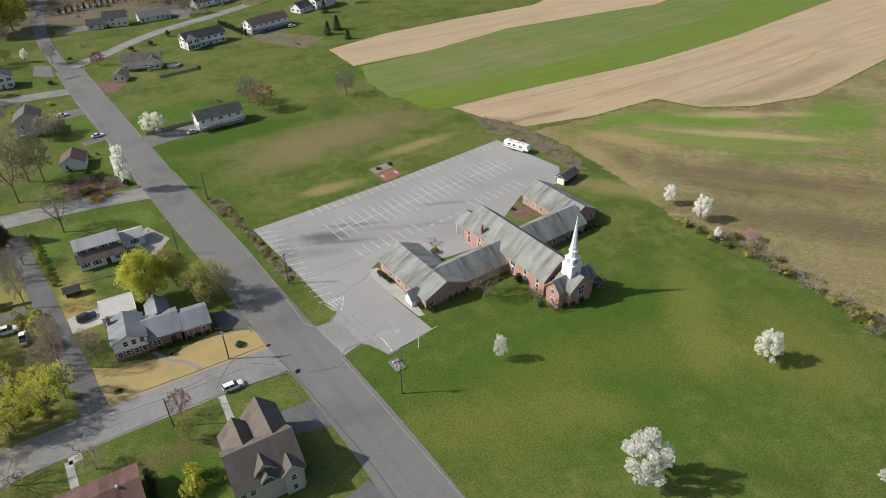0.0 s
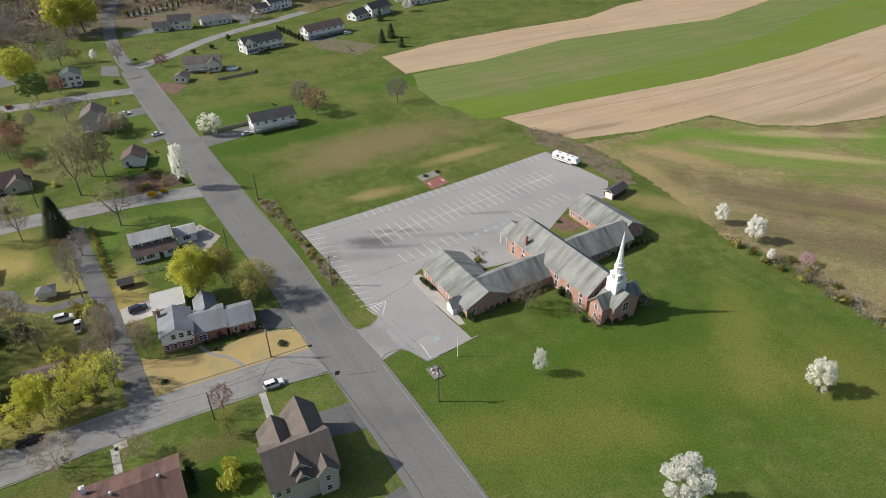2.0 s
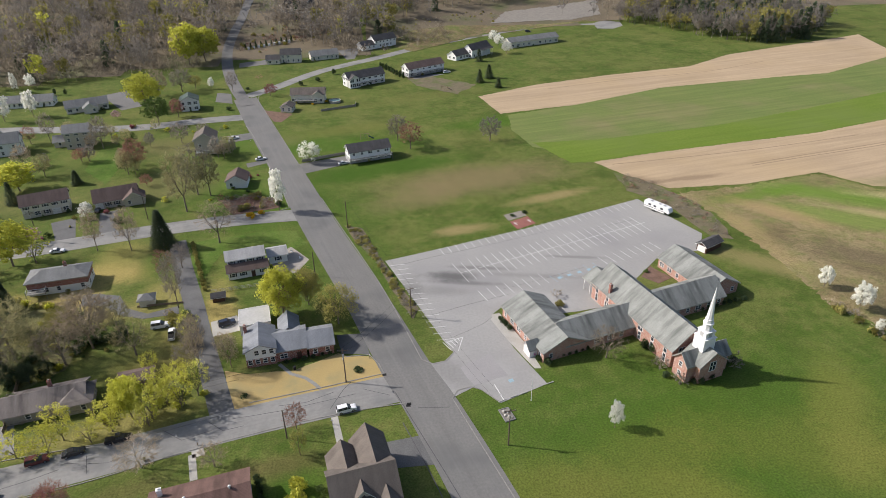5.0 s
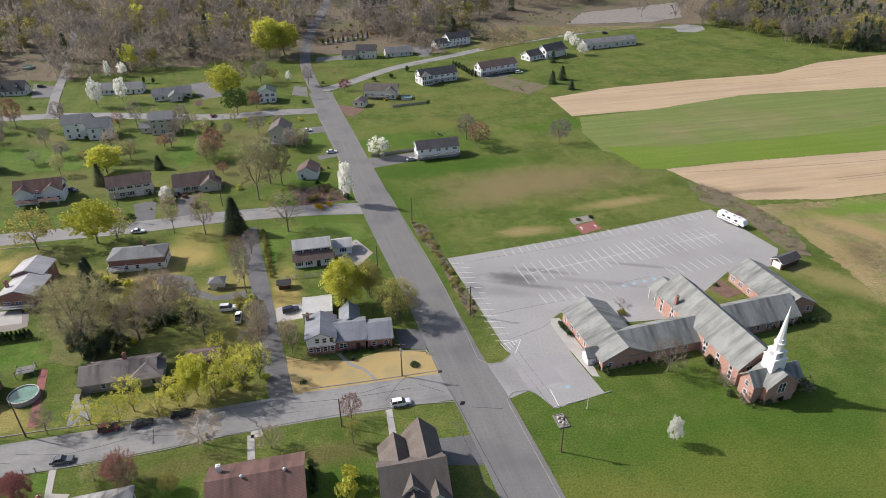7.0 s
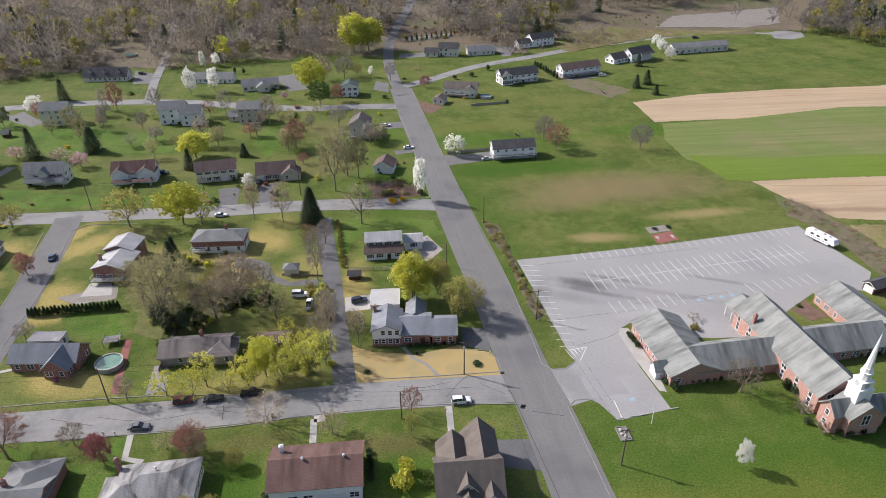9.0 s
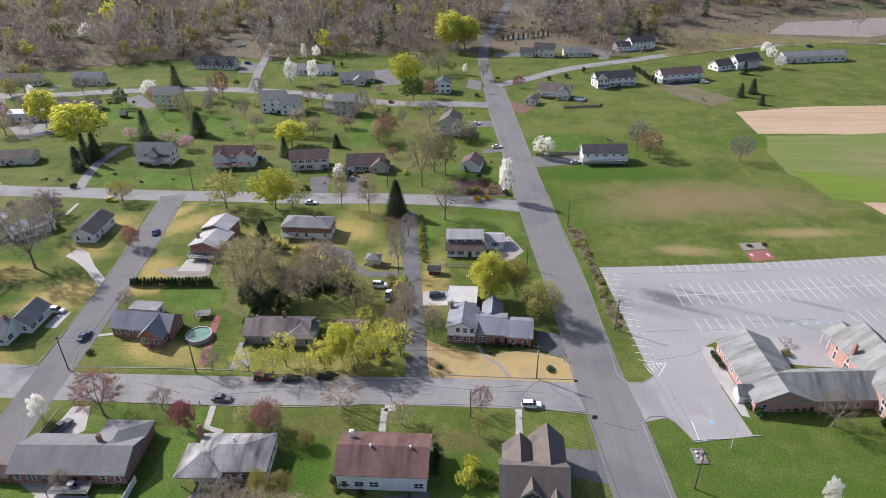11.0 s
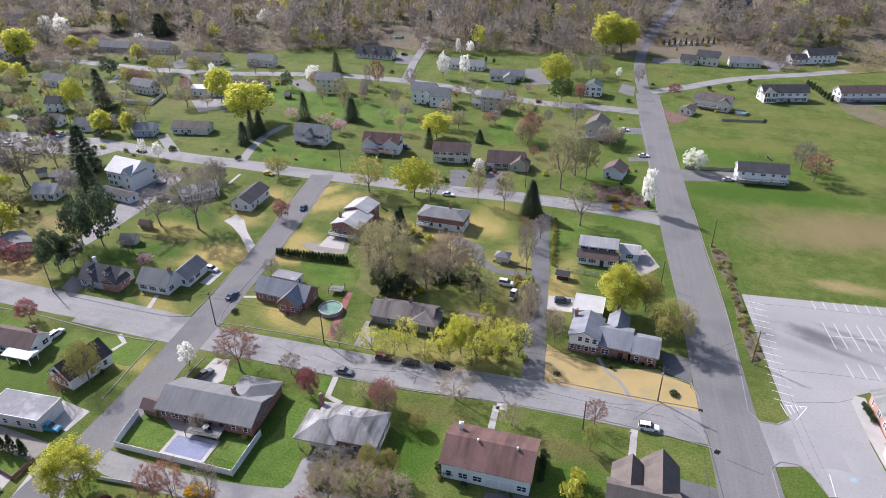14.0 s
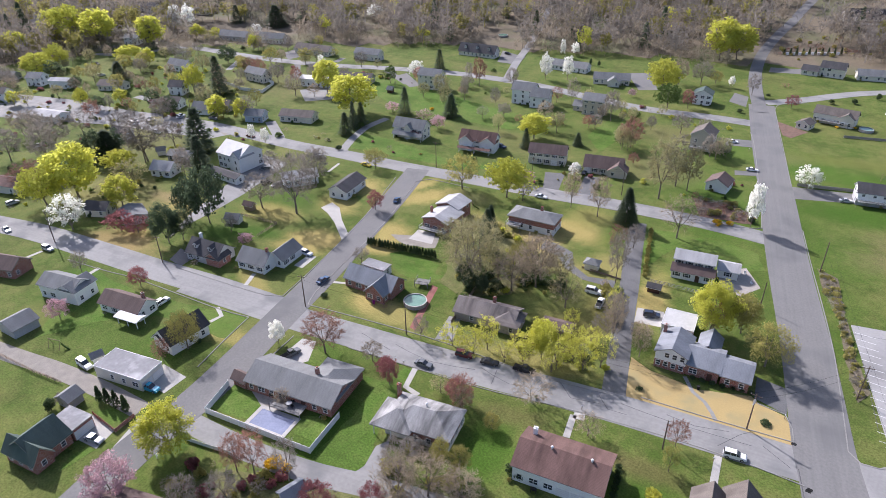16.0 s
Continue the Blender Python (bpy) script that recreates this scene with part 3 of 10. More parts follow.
def house(x, y, turn, label, wall, roof, blocks, chimneys=(), category="house", name="house", shutters=False, seed=0, shrubs=2, vents=(), trim=None):
    """blocks: (cx, cy, quarter turns, length, width, eave, rise, kind, options). Options: dormers, doors, garage, blank, base, win."""
    rng = random.Random(seed or int(abs(x) * 7 + abs(y) * 13))
    trim = trim or (M_DULL_TRIM if wall in (M_BRICK, M_PINKBRICK, M_STONE, M_GREYWALL) else M_TRIM)
    z = ground_z(x, y)
    ob = new(name)
    ob.matrix_basis = pose(x, y, z, 0, 0, turn)
    tagged(ob, label, category)
    HOUSES.append(ob)
    spans = []
    for cx, cy, q, L, W, eave, rise, kind, opt in blocks:
        hx, hy = (L / 2, W / 2) if q % 2 == 0 else (W / 2, L / 2)
        spans.append((cx - hx, cx + hx, cy - hy, cy + hy, eave))
    for i, (cx, cy, q, L, W, eave, rise, kind, opt) in enumerate(blocks):
        place = pose(cx, cy, 0, 0, 0, 90 * q)
        wl, wd = (L - 0.1, W - 0.1) if kind == "flat" else (L - 0.95, W - 0.95)
        bm = bmesh.new()
        if kind == "canopy":
            for sx in (-1, 0, 1):
                for sy in (-1, 1):
                    px, py = sx * (wl / 2 - 0.2), sy * (wd / 2 - 0.2)
                    part("post", slabs((px - 0.08, px + 0.08, py - 0.08, py + 0.08, -0.05, eave - 0.04)), M_TRIM, ob).matrix_basis = place
            bm.free()
        else:
            slab(bm, -wl / 2, wl / 2, -wd / 2, wd / 2, -0.3 - ground_drop(ob, cx, cy), eave)
            if kind == "gable":
                lo = [bm.verts.new(v) for v in ((-wl / 2, -wd / 2, eave), (-wl / 2, wd / 2, eave), (-wl / 2, 0, eave + rise - 0.05))]
                hi = [bm.verts.new((-v.co.x, v.co.y, v.co.z)) for v in lo]
                bm.faces.new(lo[::-1]), bm.faces.new(hi), bm.faces.new((lo[0], lo[2], hi[2], hi[0])), bm.faces.new((lo[1], hi[1], hi[2], lo[2]))
            bmesh.ops.recalc_face_normals(bm, faces=bm.faces)
            part("wall", bm, opt.get("wall", wall), ob).matrix_basis = place
        if kind == "flat" or (kind == "canopy" and rise < 0.1):
            bm = slabs((-L / 2, L / 2, -W / 2, W / 2, eave, eave + 0.18))
            tr = slabs((-L / 2 - 0.08, L / 2 + 0.08, -W / 2 - 0.08, -W / 2, eave - 0.05, eave + 0.24), (-L / 2 - 0.08, L / 2 + 0.08, W / 2, W / 2 + 0.08, eave - 0.05, eave + 0.24),
                       (-L / 2 - 0.08, -L / 2, -W / 2, W / 2, eave - 0.05, eave + 0.24), (L / 2, L / 2 + 0.08, -W / 2, W / 2, eave - 0.05, eave + 0.24))
        elif kind == "hip" or opt.get("hip"):
            bm, tr = hip_roof(L - 0.9, W - 0.9, eave, rise)
        else:
            bm, tr = gable_roof(L - 0.9, W - 0.9, eave, rise)
        part("roof", bm, opt.get("roof", roof), ob).matrix_basis = place
        part("trim", tr, trim, ob).matrix_basis = place
        if kind != "canopy" and "base" in opt:
            bm = slabs((-wl / 2 - 0.04, wl / 2 + 0.04, -wd / 2 - 0.04, wd / 2 + 0.04, -0.25, opt["base"][0]))
            part("lower_wall", bm, opt["base"][1], ob).matrix_basis = place
        # windows and doors on the four faces, where no other block covers them
        if kind == "canopy" or (opt.get("blank") and not opt.get("doors")):
            continue
        floors = max(1, int((eave + 0.4) / 2.6))
        proud = 0.045 if "base" in opt else 0.002
        for face in range(4):
            flat = face % 2 == 0
            length, depth = (wl, wd) if flat else (wd, wl)
            k = max(1, int(length / opt.get("win", 2.9)))
            for fl in range(floors):
                zc = 1.55 + fl * 2.65 if floors > 1 else min(1.6, eave - 1.0)
                for j in range(k):
                    u = (j + 0.5) / k * length - length / 2
                    side = place @ pose(0, 0, 0, 0, 0, 90 * face)
                    at = side @ Vector((u, -depth / 2 - proud, 0))
                    probe = side @ Vector((u, -depth / 2 - 0.4, 0))
                    if any(a - 0.3 < probe.x < b + 0.3 and c - 0.3 < probe.y < d + 0.3 and e > zc - 0.5 for n2, (a, b, c, d, e) in enumerate(spans) if n2 != i):
                        continue
                    base = pose(at.x, at.y, 0, 0, 0, 90 * (q + face))
                    tag = (face, j) if fl == 0 else None
                    if tag and tag in opt.get("garage", ()):
                        panel_door(ob, base, min(4.4, length / k - 0.5), 2.15, M_DOORWHITE, "garage_door")
                    elif tag and tag in opt.get("doors", ()):
                        panel_door(ob, base, opt.get("door_wide", 0.95), 2.05, opt.get("door_mat", M_DOORDARK))
                    elif not opt.get("blank") and rng.random() < 0.88:
                        wide = 1.7 if rng.random() < opt.get("wide", 0.25) and length / k > 2.6 else 0.95
                        window(ob, base @ Matrix.Translation((0, 0, zc)), wide, opt.get("tall", 1.3), shutters and wide < 1 and face == 0)
        for j in range(opt.get("dormers", 0)):
            n = opt["dormers"]
            u = (j + 0.5) / n * (L - 1.5) - (L - 1.5) / 2
            yy = -W * 0.3
            base_z = eave + rise * (1 - abs(yy) / (W / 2)) - 0.1
            bm = slabs((u - 0.75, u + 0.75, yy, yy + W * 0.28, base_z - 0.3, base_z + 1.25))
            d = part("dormer", bm, opt.get("wall", wall), ob)
            d.matrix_basis = place
            g, t2 = gable_roof(W * 0.3, 1.5, base_z + 1.25, 0.7, 0.2, 0.12)
            part("dormer_roof", g, opt.get("roof", roof), d).matrix_basis = Matrix.Translation((u, yy + W * 0.14, 0)) @ pose(0, 0, 0, 0, 0, 90)
            part("dormer_trim", t2, M_TRIM, d).matrix_basis = Matrix.Translation((u, yy + W * 0.14, 0)) @ pose(0, 0, 0, 0, 0, 90)
            window(d, Matrix.Translation((u, yy - 0.002, base_z + 0.65)), 0.75, 1.0)
    if category == "house":
        L, W = blocks[0][3:5] if blocks[0][2] % 2 == 0 else blocks[0][4:2:-1]
        for j in range(shrubs):
            u = rng.uniform(-L / 2, L / 2)
            if any(a - 1 < u < b2 + 1 and c - 1.8 < -W / 2 - 0.6 < d + 1 for a, b2, c, d, e in spans[1:]):
                continue
            p = ob.matrix_basis @ Vector((u, -W / 2 - rng.uniform(0.1, 0.7), 0))
            tree(rng.choice(["shrub_yew", "shrub_yew", "shrub_green", "shrub_olive", "shrub_red", "shrub_grey"]), round(p.x, 1), round(p.y, 1), rng.uniform(0.8, 1.5), rng.uniform(0.9, 1.4), "against a house wall")
    for vx, vy, vz in vents:
        bm = bmesh.new()
        rod(bm, (vx, vy, vz - 0.6), (vx, vy, vz + 0.25), 0.16, 0.16, 8, True)
        bmesh.ops.create_icosphere(bm, subdivisions=2, radius=0.3, matrix=Matrix.Translation((vx, vy, vz + 0.35)))
        part("roof_vent", bm, M_TRIM, ob)
    for hx, hy, top, mat in chimneys:
        bm = slabs((hx - 0.4, hx + 0.4, hy - 0.35, hy + 0.35, 0, top), (hx - 0.46, hx + 0.46, hy - 0.41, hy + 0.41, top, top + 0.15), (hx - 0.18, hx + 0.18, hy - 0.18, hy + 0.18, top + 0.15, top + 0.4))
        part("chimney", bm, mat, ob)
    return ob


def ground_drop(ob, cx, cy):
    p = ob.matrix_basis @ Vector((cx, cy, 0))
    return max(0, ob.matrix_basis.translation.z - ground_z(p.x, p.y)) + (2.5 if ob.matrix_basis.translation.z > 0.5 else 0)


# ---- trees ----
def limbs(rng, h, crown=(0.4, 0.42), base=0.24, points=70, sub=4):
    """Branch segments (p, q, r0, r1, level): a forking trunk, leaders, boughs out to a rounded crown, and branchlets."""
    segs = []
    half, tall = crown[0] * h, crown[1] * h
    mid = Vector((0, 0, h - tall))
    fork = Vector((rng.uniform(-0.02, 0.02) * h, rng.uniform(-0.02, 0.02) * h, base * h))
    segs.append((Vector((0, 0, -0.2)), fork, 0.019 * h, 0.014 * h, 0))
    leaders = []
    n = 6
    for i in range(n):
        a = 6.2832 * (i + rng.uniform(-0.3, 0.3)) / (n - 1)
        out = 0.52 * half if i else 0.05 * half
        end = mid + Vector((math.cos(a) * out, math.sin(a) * out, tall * (rng.uniform(0.05, 0.4) if i else 0.7)))
        knee = fork.lerp(end, 0.5) + Vector((rng.gauss(0, 0.02) * h, rng.gauss(0, 0.02) * h, -0.03 * h))
        segs.append((fork, knee, 0.0078 * h, 0.006 * h, 1)), segs.append((knee, end, 0.006 * h, 0.0036 * h, 1))
        leaders += [(fork, knee), (knee, end)]
    for k in range(points):
        u = 1 - 1.75 * (k + 0.5) / points
        a = 2.39996 * k + rng.uniform(-0.3, 0.3)
        s = math.sqrt(max(0, 1 - u * u))
        f = rng.uniform(0.62, 1.0)
        tip = mid + Vector((math.cos(a) * s * half * f, math.sin(a) * s * half * f, u * tall * f))
        best = min(((p.lerp(q, t) for p, q in leaders for t in (0.35, 0.7, 1.0))), key=lambda c: (c - tip).length + 0.5 * max(0, c.z - tip.z))
        bend = best.lerp(tip, 0.55) + Vector((0, 0, 0.02 * h))
        segs.append((best, bend, 0.0032 * h, 0.0022 * h, 2)), segs.append((bend, tip, 0.0022 * h, 0.0012 * h, 2))
        for _ in range(sub):
            t = rng.uniform(0.2, 1.0)
            c = bend.lerp(tip, t)
            d = ((tip - best).normalized() * 0.5 + Vector((rng.gauss(0, 0.6), rng.gauss(0, 0.6), rng.gauss(0.25, 0.5)))).normalized()
            segs.append((c, c + d * h * rng.uniform(0.04, 0.1), 0.002 * h, 0.001 * h, 3))
    return segs


def blades(rng, centres, n, size, spread, long=1.0):
    """n small pointed leaves scattered about the centres (centre, radius)."""
    verts, faces = [], []
    for _ in range(n):
        c, rad = centres[rng.randrange(len(centres))]
        while True:
            v = Vector((rng.uniform(-1, 1), rng.uniform(-1, 1), rng.uniform(-1, 1)))
            if 0.05 < v.length < 1:
                break
        p = c + v.normalized() * (v.length ** 0.5) * rad * spread
        a = Vector((rng.gauss(0, 1), rng.gauss(0, 1), rng.gauss(0, 1))).normalized()
        b = a.orthogonal().normalized()
        s = size * rng.uniform(0.6, 1.3)
        i = len(verts)
        verts += [p - a * s * long - b * s, p - a * s * long * 0.4 + b * s, p + a * s * long]
        faces.append((i, i + 1, i + 2))
    return verts, faces


def mesh_of(name, verts, faces, material):
    me = bpy.data.meshes.new(name)
    me.from_pydata([tuple(v) for v in verts], [], faces)
    me.materials.append(material)
    return me


def tube(bm, pts, radii, sides=4):
    """One connected tapering tube along points."""
    rings = []
    for i, p in enumerate(pts):
        d = (pts[min(i + 1, len(pts) - 1)] - pts[max(0, i - 1)]).normalized()
        a = d.orthogonal().normalized()
        c = d.cross(a)
        rings.append([bm.verts.new(p + (a * math.cos(6.2832 * k / sides) + c * math.sin(6.2832 * k / sides)) * radii[i]) for k in range(sides)])
    for r, s in zip(rings, rings[1:]):
        for k in range(sides):
            bm.faces.new((r[k], r[(k + 1) % sides], s[(k + 1) % sides], s[k]))


def bare_parts(seed, h=10.0, crown=(0.4, 0.42), twigs=900, base=0.24, twig_len=1.0, points=70, thin=0.022):
    """Trunk mesh, twig triangles and the branch segments of a leafless tree."""
    rng = random.Random(seed)
    segs = limbs(rng, h, crown, base, points)
    bm = bmesh.new()
    for p, q, r0, r1, lev in segs:
        if lev < 3:
            rod(bm, p, q, max(r0, 0.015 * h / 10), max(r1, 0.012 * h / 10), 7 if lev == 0 else (5 if lev == 1 else 3))
    ends = [s for s in segs if s[4] >= 2]
    verts, faces = [], []
    for _ in range(twigs):
        p, q, r0, r1, lev = ends[rng.randrange(len(ends))]
        c = p.lerp(q, rng.uniform(0.3, 1.0))
        d = ((q - p).normalized() * 0.8 + Vector((rng.gauss(0, 0.6), rng.gauss(0, 0.6), rng.gauss(0.3, 0.5)))).normalized()
        e = c + d * twig_len * rng.uniform(0.35, 1.1)
        s = d.orthogonal().normalized() * thin * h / 10
        i = len(verts)
        verts += [c + s, c - s, e]
        faces.append((i, i + 1, i + 2))
    for p, q, r0, r1, lev in ends:
        if lev == 3:
            s = (q - p).orthogonal().normalized() * thin * 1.6 * h / 10
            i = len(verts)
            verts += [p + s, p - s, q]
            faces.append((i, i + 1, i + 2))
    return bm, verts, faces, segs, 1.0


TREES = {}


def sparse(me, step):
    """Every few leaves or twigs of a crown, each made broader, for trees far off."""
    nf = len(me.polygons) // step
    co = np.empty(len(me.vertices) * 3)
    me.vertices.foreach_get("co", co)
    tri = co.reshape(-1, 3, 3)[::step][:nf]
    mid = tri.mean(axis=1, keepdims=True)
    tri = mid + (tri - mid) * (1.75 if step == 4 else 1.15)
    if step == 2:
        half = (tri[:, 0] - tri[:, 1]) * 0.7
        tri[:, 0] += half
        tri[:, 1] -= half
    out = bpy.data.meshes.new("crown")
    out.from_pydata(tri.reshape(-1, 3).tolist(), [], np.arange(nf * 3).reshape(-1, 3).tolist())
    out.materials.append(me.materials[0])
    return out


FAR = {}


def keep(key, t, c, h=10.0, half=None):
    """Stores a tree's trunk and crown, scaled to a height and a crown width of 0.8 of it."""
    half = half or 0.4 * h
    co = np.array([v.co for v in c.vertices])
    r = np.percentile(np.hypot(co[:, 0], co[:, 1]), 95)
    m = Matrix.Diagonal((half / r, half / r, h / np.percentile(co[:, 2], 99.5), 1))
    t.transform(m), c.transform(m)
    TREES[key] = (t, c)
    FAR[key] = sparse(c, 4 if "bare" not in key[0] else 2)


def tree_kinds():
    """One of each kind of tree, ten metres high, kept out of sight below ground until copied."""
    for k, (mat, spread) in dict(grey=("grey", 1.0), red=("red", 0.9), tan=("tan", 1.0), olive=("olive", 0.95)).items():
        for v in range(3):
            bm, verts, faces, segs, f = bare_parts(11 * v + len(k), 10, (0.4, 0.42), 7000 if k == "red" else 6200, thin=0.0125)
            t = bpy.data.meshes.new("trunk")
            bm.to_mesh(t), bm.free()
            t.materials.append(M_BARK)
            keep(("bare_" + k, v), t, mesh_of("crown", verts, faces, M_TWIG[mat]))
    for v in range(2):
        bm, verts, faces, segs, f = bare_parts(71 + v, 10, (0.42, 0.44), 3000)
        t = bpy.data.meshes.new("trunk")
        bm.to_mesh(t), bm.free()
        t.materials.append(M_PALEBARK)
        keep(("birch", v), t, mesh_of("crown", verts, faces, M_TWIG["tan"]))
    for k, n, size, spread, rad in (("lime", 10500, 0.15, 1.0, 1.2), ("budding", 1900, 0.135, 1.0, 0.85), ("olive", 6200, 0.11, 1.0, 1.3), ("white", 6500, 0.17, 0.8, 1.2), ("pink", 4200, 0.14, 0.95, 1.0), ("pine", 7500, 0.15, 1.0, 1.3),
                                    ("crimson", 4200, 0.13, 0.95, 1.1), ("green", 5000, 0.16, 0.95, 1.0), ("gold", 2600, 0.15, 0.95, 1.1)):
        for v in range(3):
            rng = random.Random(v * 31 + len(k) + ord(k[0]))
            bm, tv, tf, segs, f = bare_parts(v * 5 + ord(k[0]), 9.6, (0.4, 0.43 if k != "white" else 0.45), 1400 if k in ("budding", "olive") else (500 if k == "lime" else 10), dict(white=0.12, pine=0.1, budding=0.12).get(k, 0.2), points=40 if k != "white" else 26)
            t = bpy.data.meshes.new("trunk")
            bm.to_mesh(t), bm.free()
            t.materials.append(M_BARK)
            cs = [(s[1], rad * rng.uniform(0.35, 0.8)) for s in segs if s[4] >= 2 and (k != "budding" or rng.random() < 0.55)]
            verts, faces = blades(rng, cs, n, size, 1.0)
            keep((k, v), t, mesh_of("crown", verts, faces, M_LEAF["fir" if k == "pine" else k]))
    for v in range(3):
        rng = random.Random(200 + v)
        bm = bmesh.new()
        rod(bm, (0, 0, -0.1), (0, 0, 9.6), 0.2, 0.03, 6)
        t = bpy.data.meshes.new("trunk")
        bm.to_mesh(t), bm.free()
        t.materials.append(M_BARK)
        verts, faces = [], []
        for i in range(5600):
            zz = rng.random() ** 1.25 * 9.2 + 0.6
            r = 3.4 * max(0.0, 1 - zz / 10) ** 0.8 * rng.uniform(0.35, 1.0) * (0.86 + 0.14 * math.sin(zz * 7 + v)) + 0.1
            a = rng.uniform(0, 6.2832)
            out = Vector((math.cos(a), math.sin(a), 0))
            c = out * r + Vector((0, 0, zz - 0.28 * r))
            s = out.cross(Vector((0, 0, 1))) * rng.uniform(0.08, 0.18)
            d = (out + Vector((rng.uniform(-0.5, 0.5), rng.uniform(-0.5, 0.5), rng.uniform(-0.5, 0.5)))) * rng.uniform(0.22, 0.5)
            j = len(verts)
            verts += [c - s, c + d, c + s]
            faces.append((j, j + 1, j + 2))
        keep(("fir", v), t, mesh_of("crown", verts, faces, M_LEAF["fir"]))
    # low shrubs, one metre high
    for k in ("yew", "green", "gold", "magenta", "crimson", "lime", "white", "pink", "olive"):
        rng = random.Random(ord(k[0]) * 3)
        cs = [(Vector((rng.uniform(-0.3, 0.3), rng.uniform(-0.3, 0.3), rng.uniform(0.3, 0.65))), rng.uniform(0.2, 0.36)) for _ in range(9)]
        verts, faces = blades(rng, cs, 420, 0.085, 1.0)
        bm = bmesh.new()
        for _ in range(5):
            rod(bm, (0, 0, -0.05), (rng.uniform(-0.3, 0.3), rng.uniform(-0.3, 0.3), 0.7), 0.02, 0.01, 3)
        t = bpy.data.meshes.new("woody_base")
        bm.to_mesh(t), bm.free()
        t.materials.append(M_BARK)
        keep(("shrub_" + k, 0), t, mesh_of("crown", verts, faces, M_LEAF[k]), 1.0, 0.5)
    rng = random.Random(77)
    verts, faces = blades(rng, [(Vector((0, 0, 0.12 + 0.8 * i / 9)), 0.27 * (1 - i / 10.5) ** 0.8 + 0.03) for i in range(10)], 420, 0.07, 1.0)
    bm = bmesh.new()
    rod(bm, (0, 0, -0.05), (0, 0, 0.8), 0.02, 0.01, 3)
    t = bpy.data.meshes.new("woody_base")
    bm.to_mesh(t), bm.free()
    t.materials.append(M_BARK)
    keep(("shrub_cone", 0), t, mesh_of("crown", verts, faces, M_LEAF["yew"]), 1.0, 0.3)
    for k in ("grey", "red", "tan"):
        bm, verts, faces, segs, f = bare_parts(90 + len(k), 1.0, (0.5, 0.46), 260, 0.08, 0.24, 14, 0.14)
        t = bpy.data.meshes.new("woody_base")
        bm.to_mesh(t), bm.free()
        t.materials.append(M_BARK)
        keep(("shrub_" + k, 0), t, mesh_of("crown", verts, faces, M_TWIG[k]), 1.0, 0.5)


TREE_NAMES = dict(bare_grey="bare grey-brown deciduous tree in early spring", bare_red="bare tree with reddish-brown swelling buds", bare_tan="bare tree with pale tan twigs", bare_olive="tree with sparse olive new leaves",
                  birch="bare white-barked birch tree", lime="maple in bright yellow-green new leaf", budding="slender tree just breaking into yellow-green leaf", olive="tree with thin olive-green young leaves", white="pear tree covered in white blossom", pink="tree in pale pink blossom",
                  crimson="small dark crimson-leaved tree", fir="dark green conical conifer", pine="broad dark green pine tree", shrub_cone="dark green columnar evergreen shrub", green="rounded green leafy tree", gold="yellow flowering tree",
                  shrub_yew="clipped dark evergreen shrub", shrub_green="rounded green garden shrub", shrub_gold="yellow forsythia bush in flower", shrub_magenta="magenta flowering azalea bush",
                  shrub_crimson="dark crimson garden shrub", shrub_lime="shrub in yellow-green new leaf", shrub_white="white flowering shrub", shrub_pink="pink flowering shrub", shrub_olive="olive-leaved loose shrub",
                  shrub_grey="bare grey twiggy shrub", shrub_red="bare reddish twiggy shrub", shrub_tan="bare tan twiggy shrub")
COUNT = {}


def tree(kind, x, y, h, wide=1.0, where="on a lawn"):
    COUNT[kind] = COUNT.get(kind, 0) + 1
    n = COUNT[kind]
    v = n % 3
    while (kind, v) not in TREES:
        v -= 1
    shrub = kind.startswith("shrub")
    t, c = TREES[kind, v]
    ob = new("shrub" if shrub else "tree")
    s = h if shrub else h / 10
    ob.matrix_basis = pose(x, y, ground_z(x, y), 0, 0, n * 67.0) @ Matrix.Diagonal((s * wide, s * wide, s, 1))
    tagged(ob, f"{TREE_NAMES[kind]} {where}", "shrub" if shrub else "tree")
    again("woody_base" if shrub else "trunk", t, ob, Matrix())
    again("crown", FAR[kind, v] if math.hypot(x, y) > 215 and not shrub else c, ob, Matrix())
    return ob


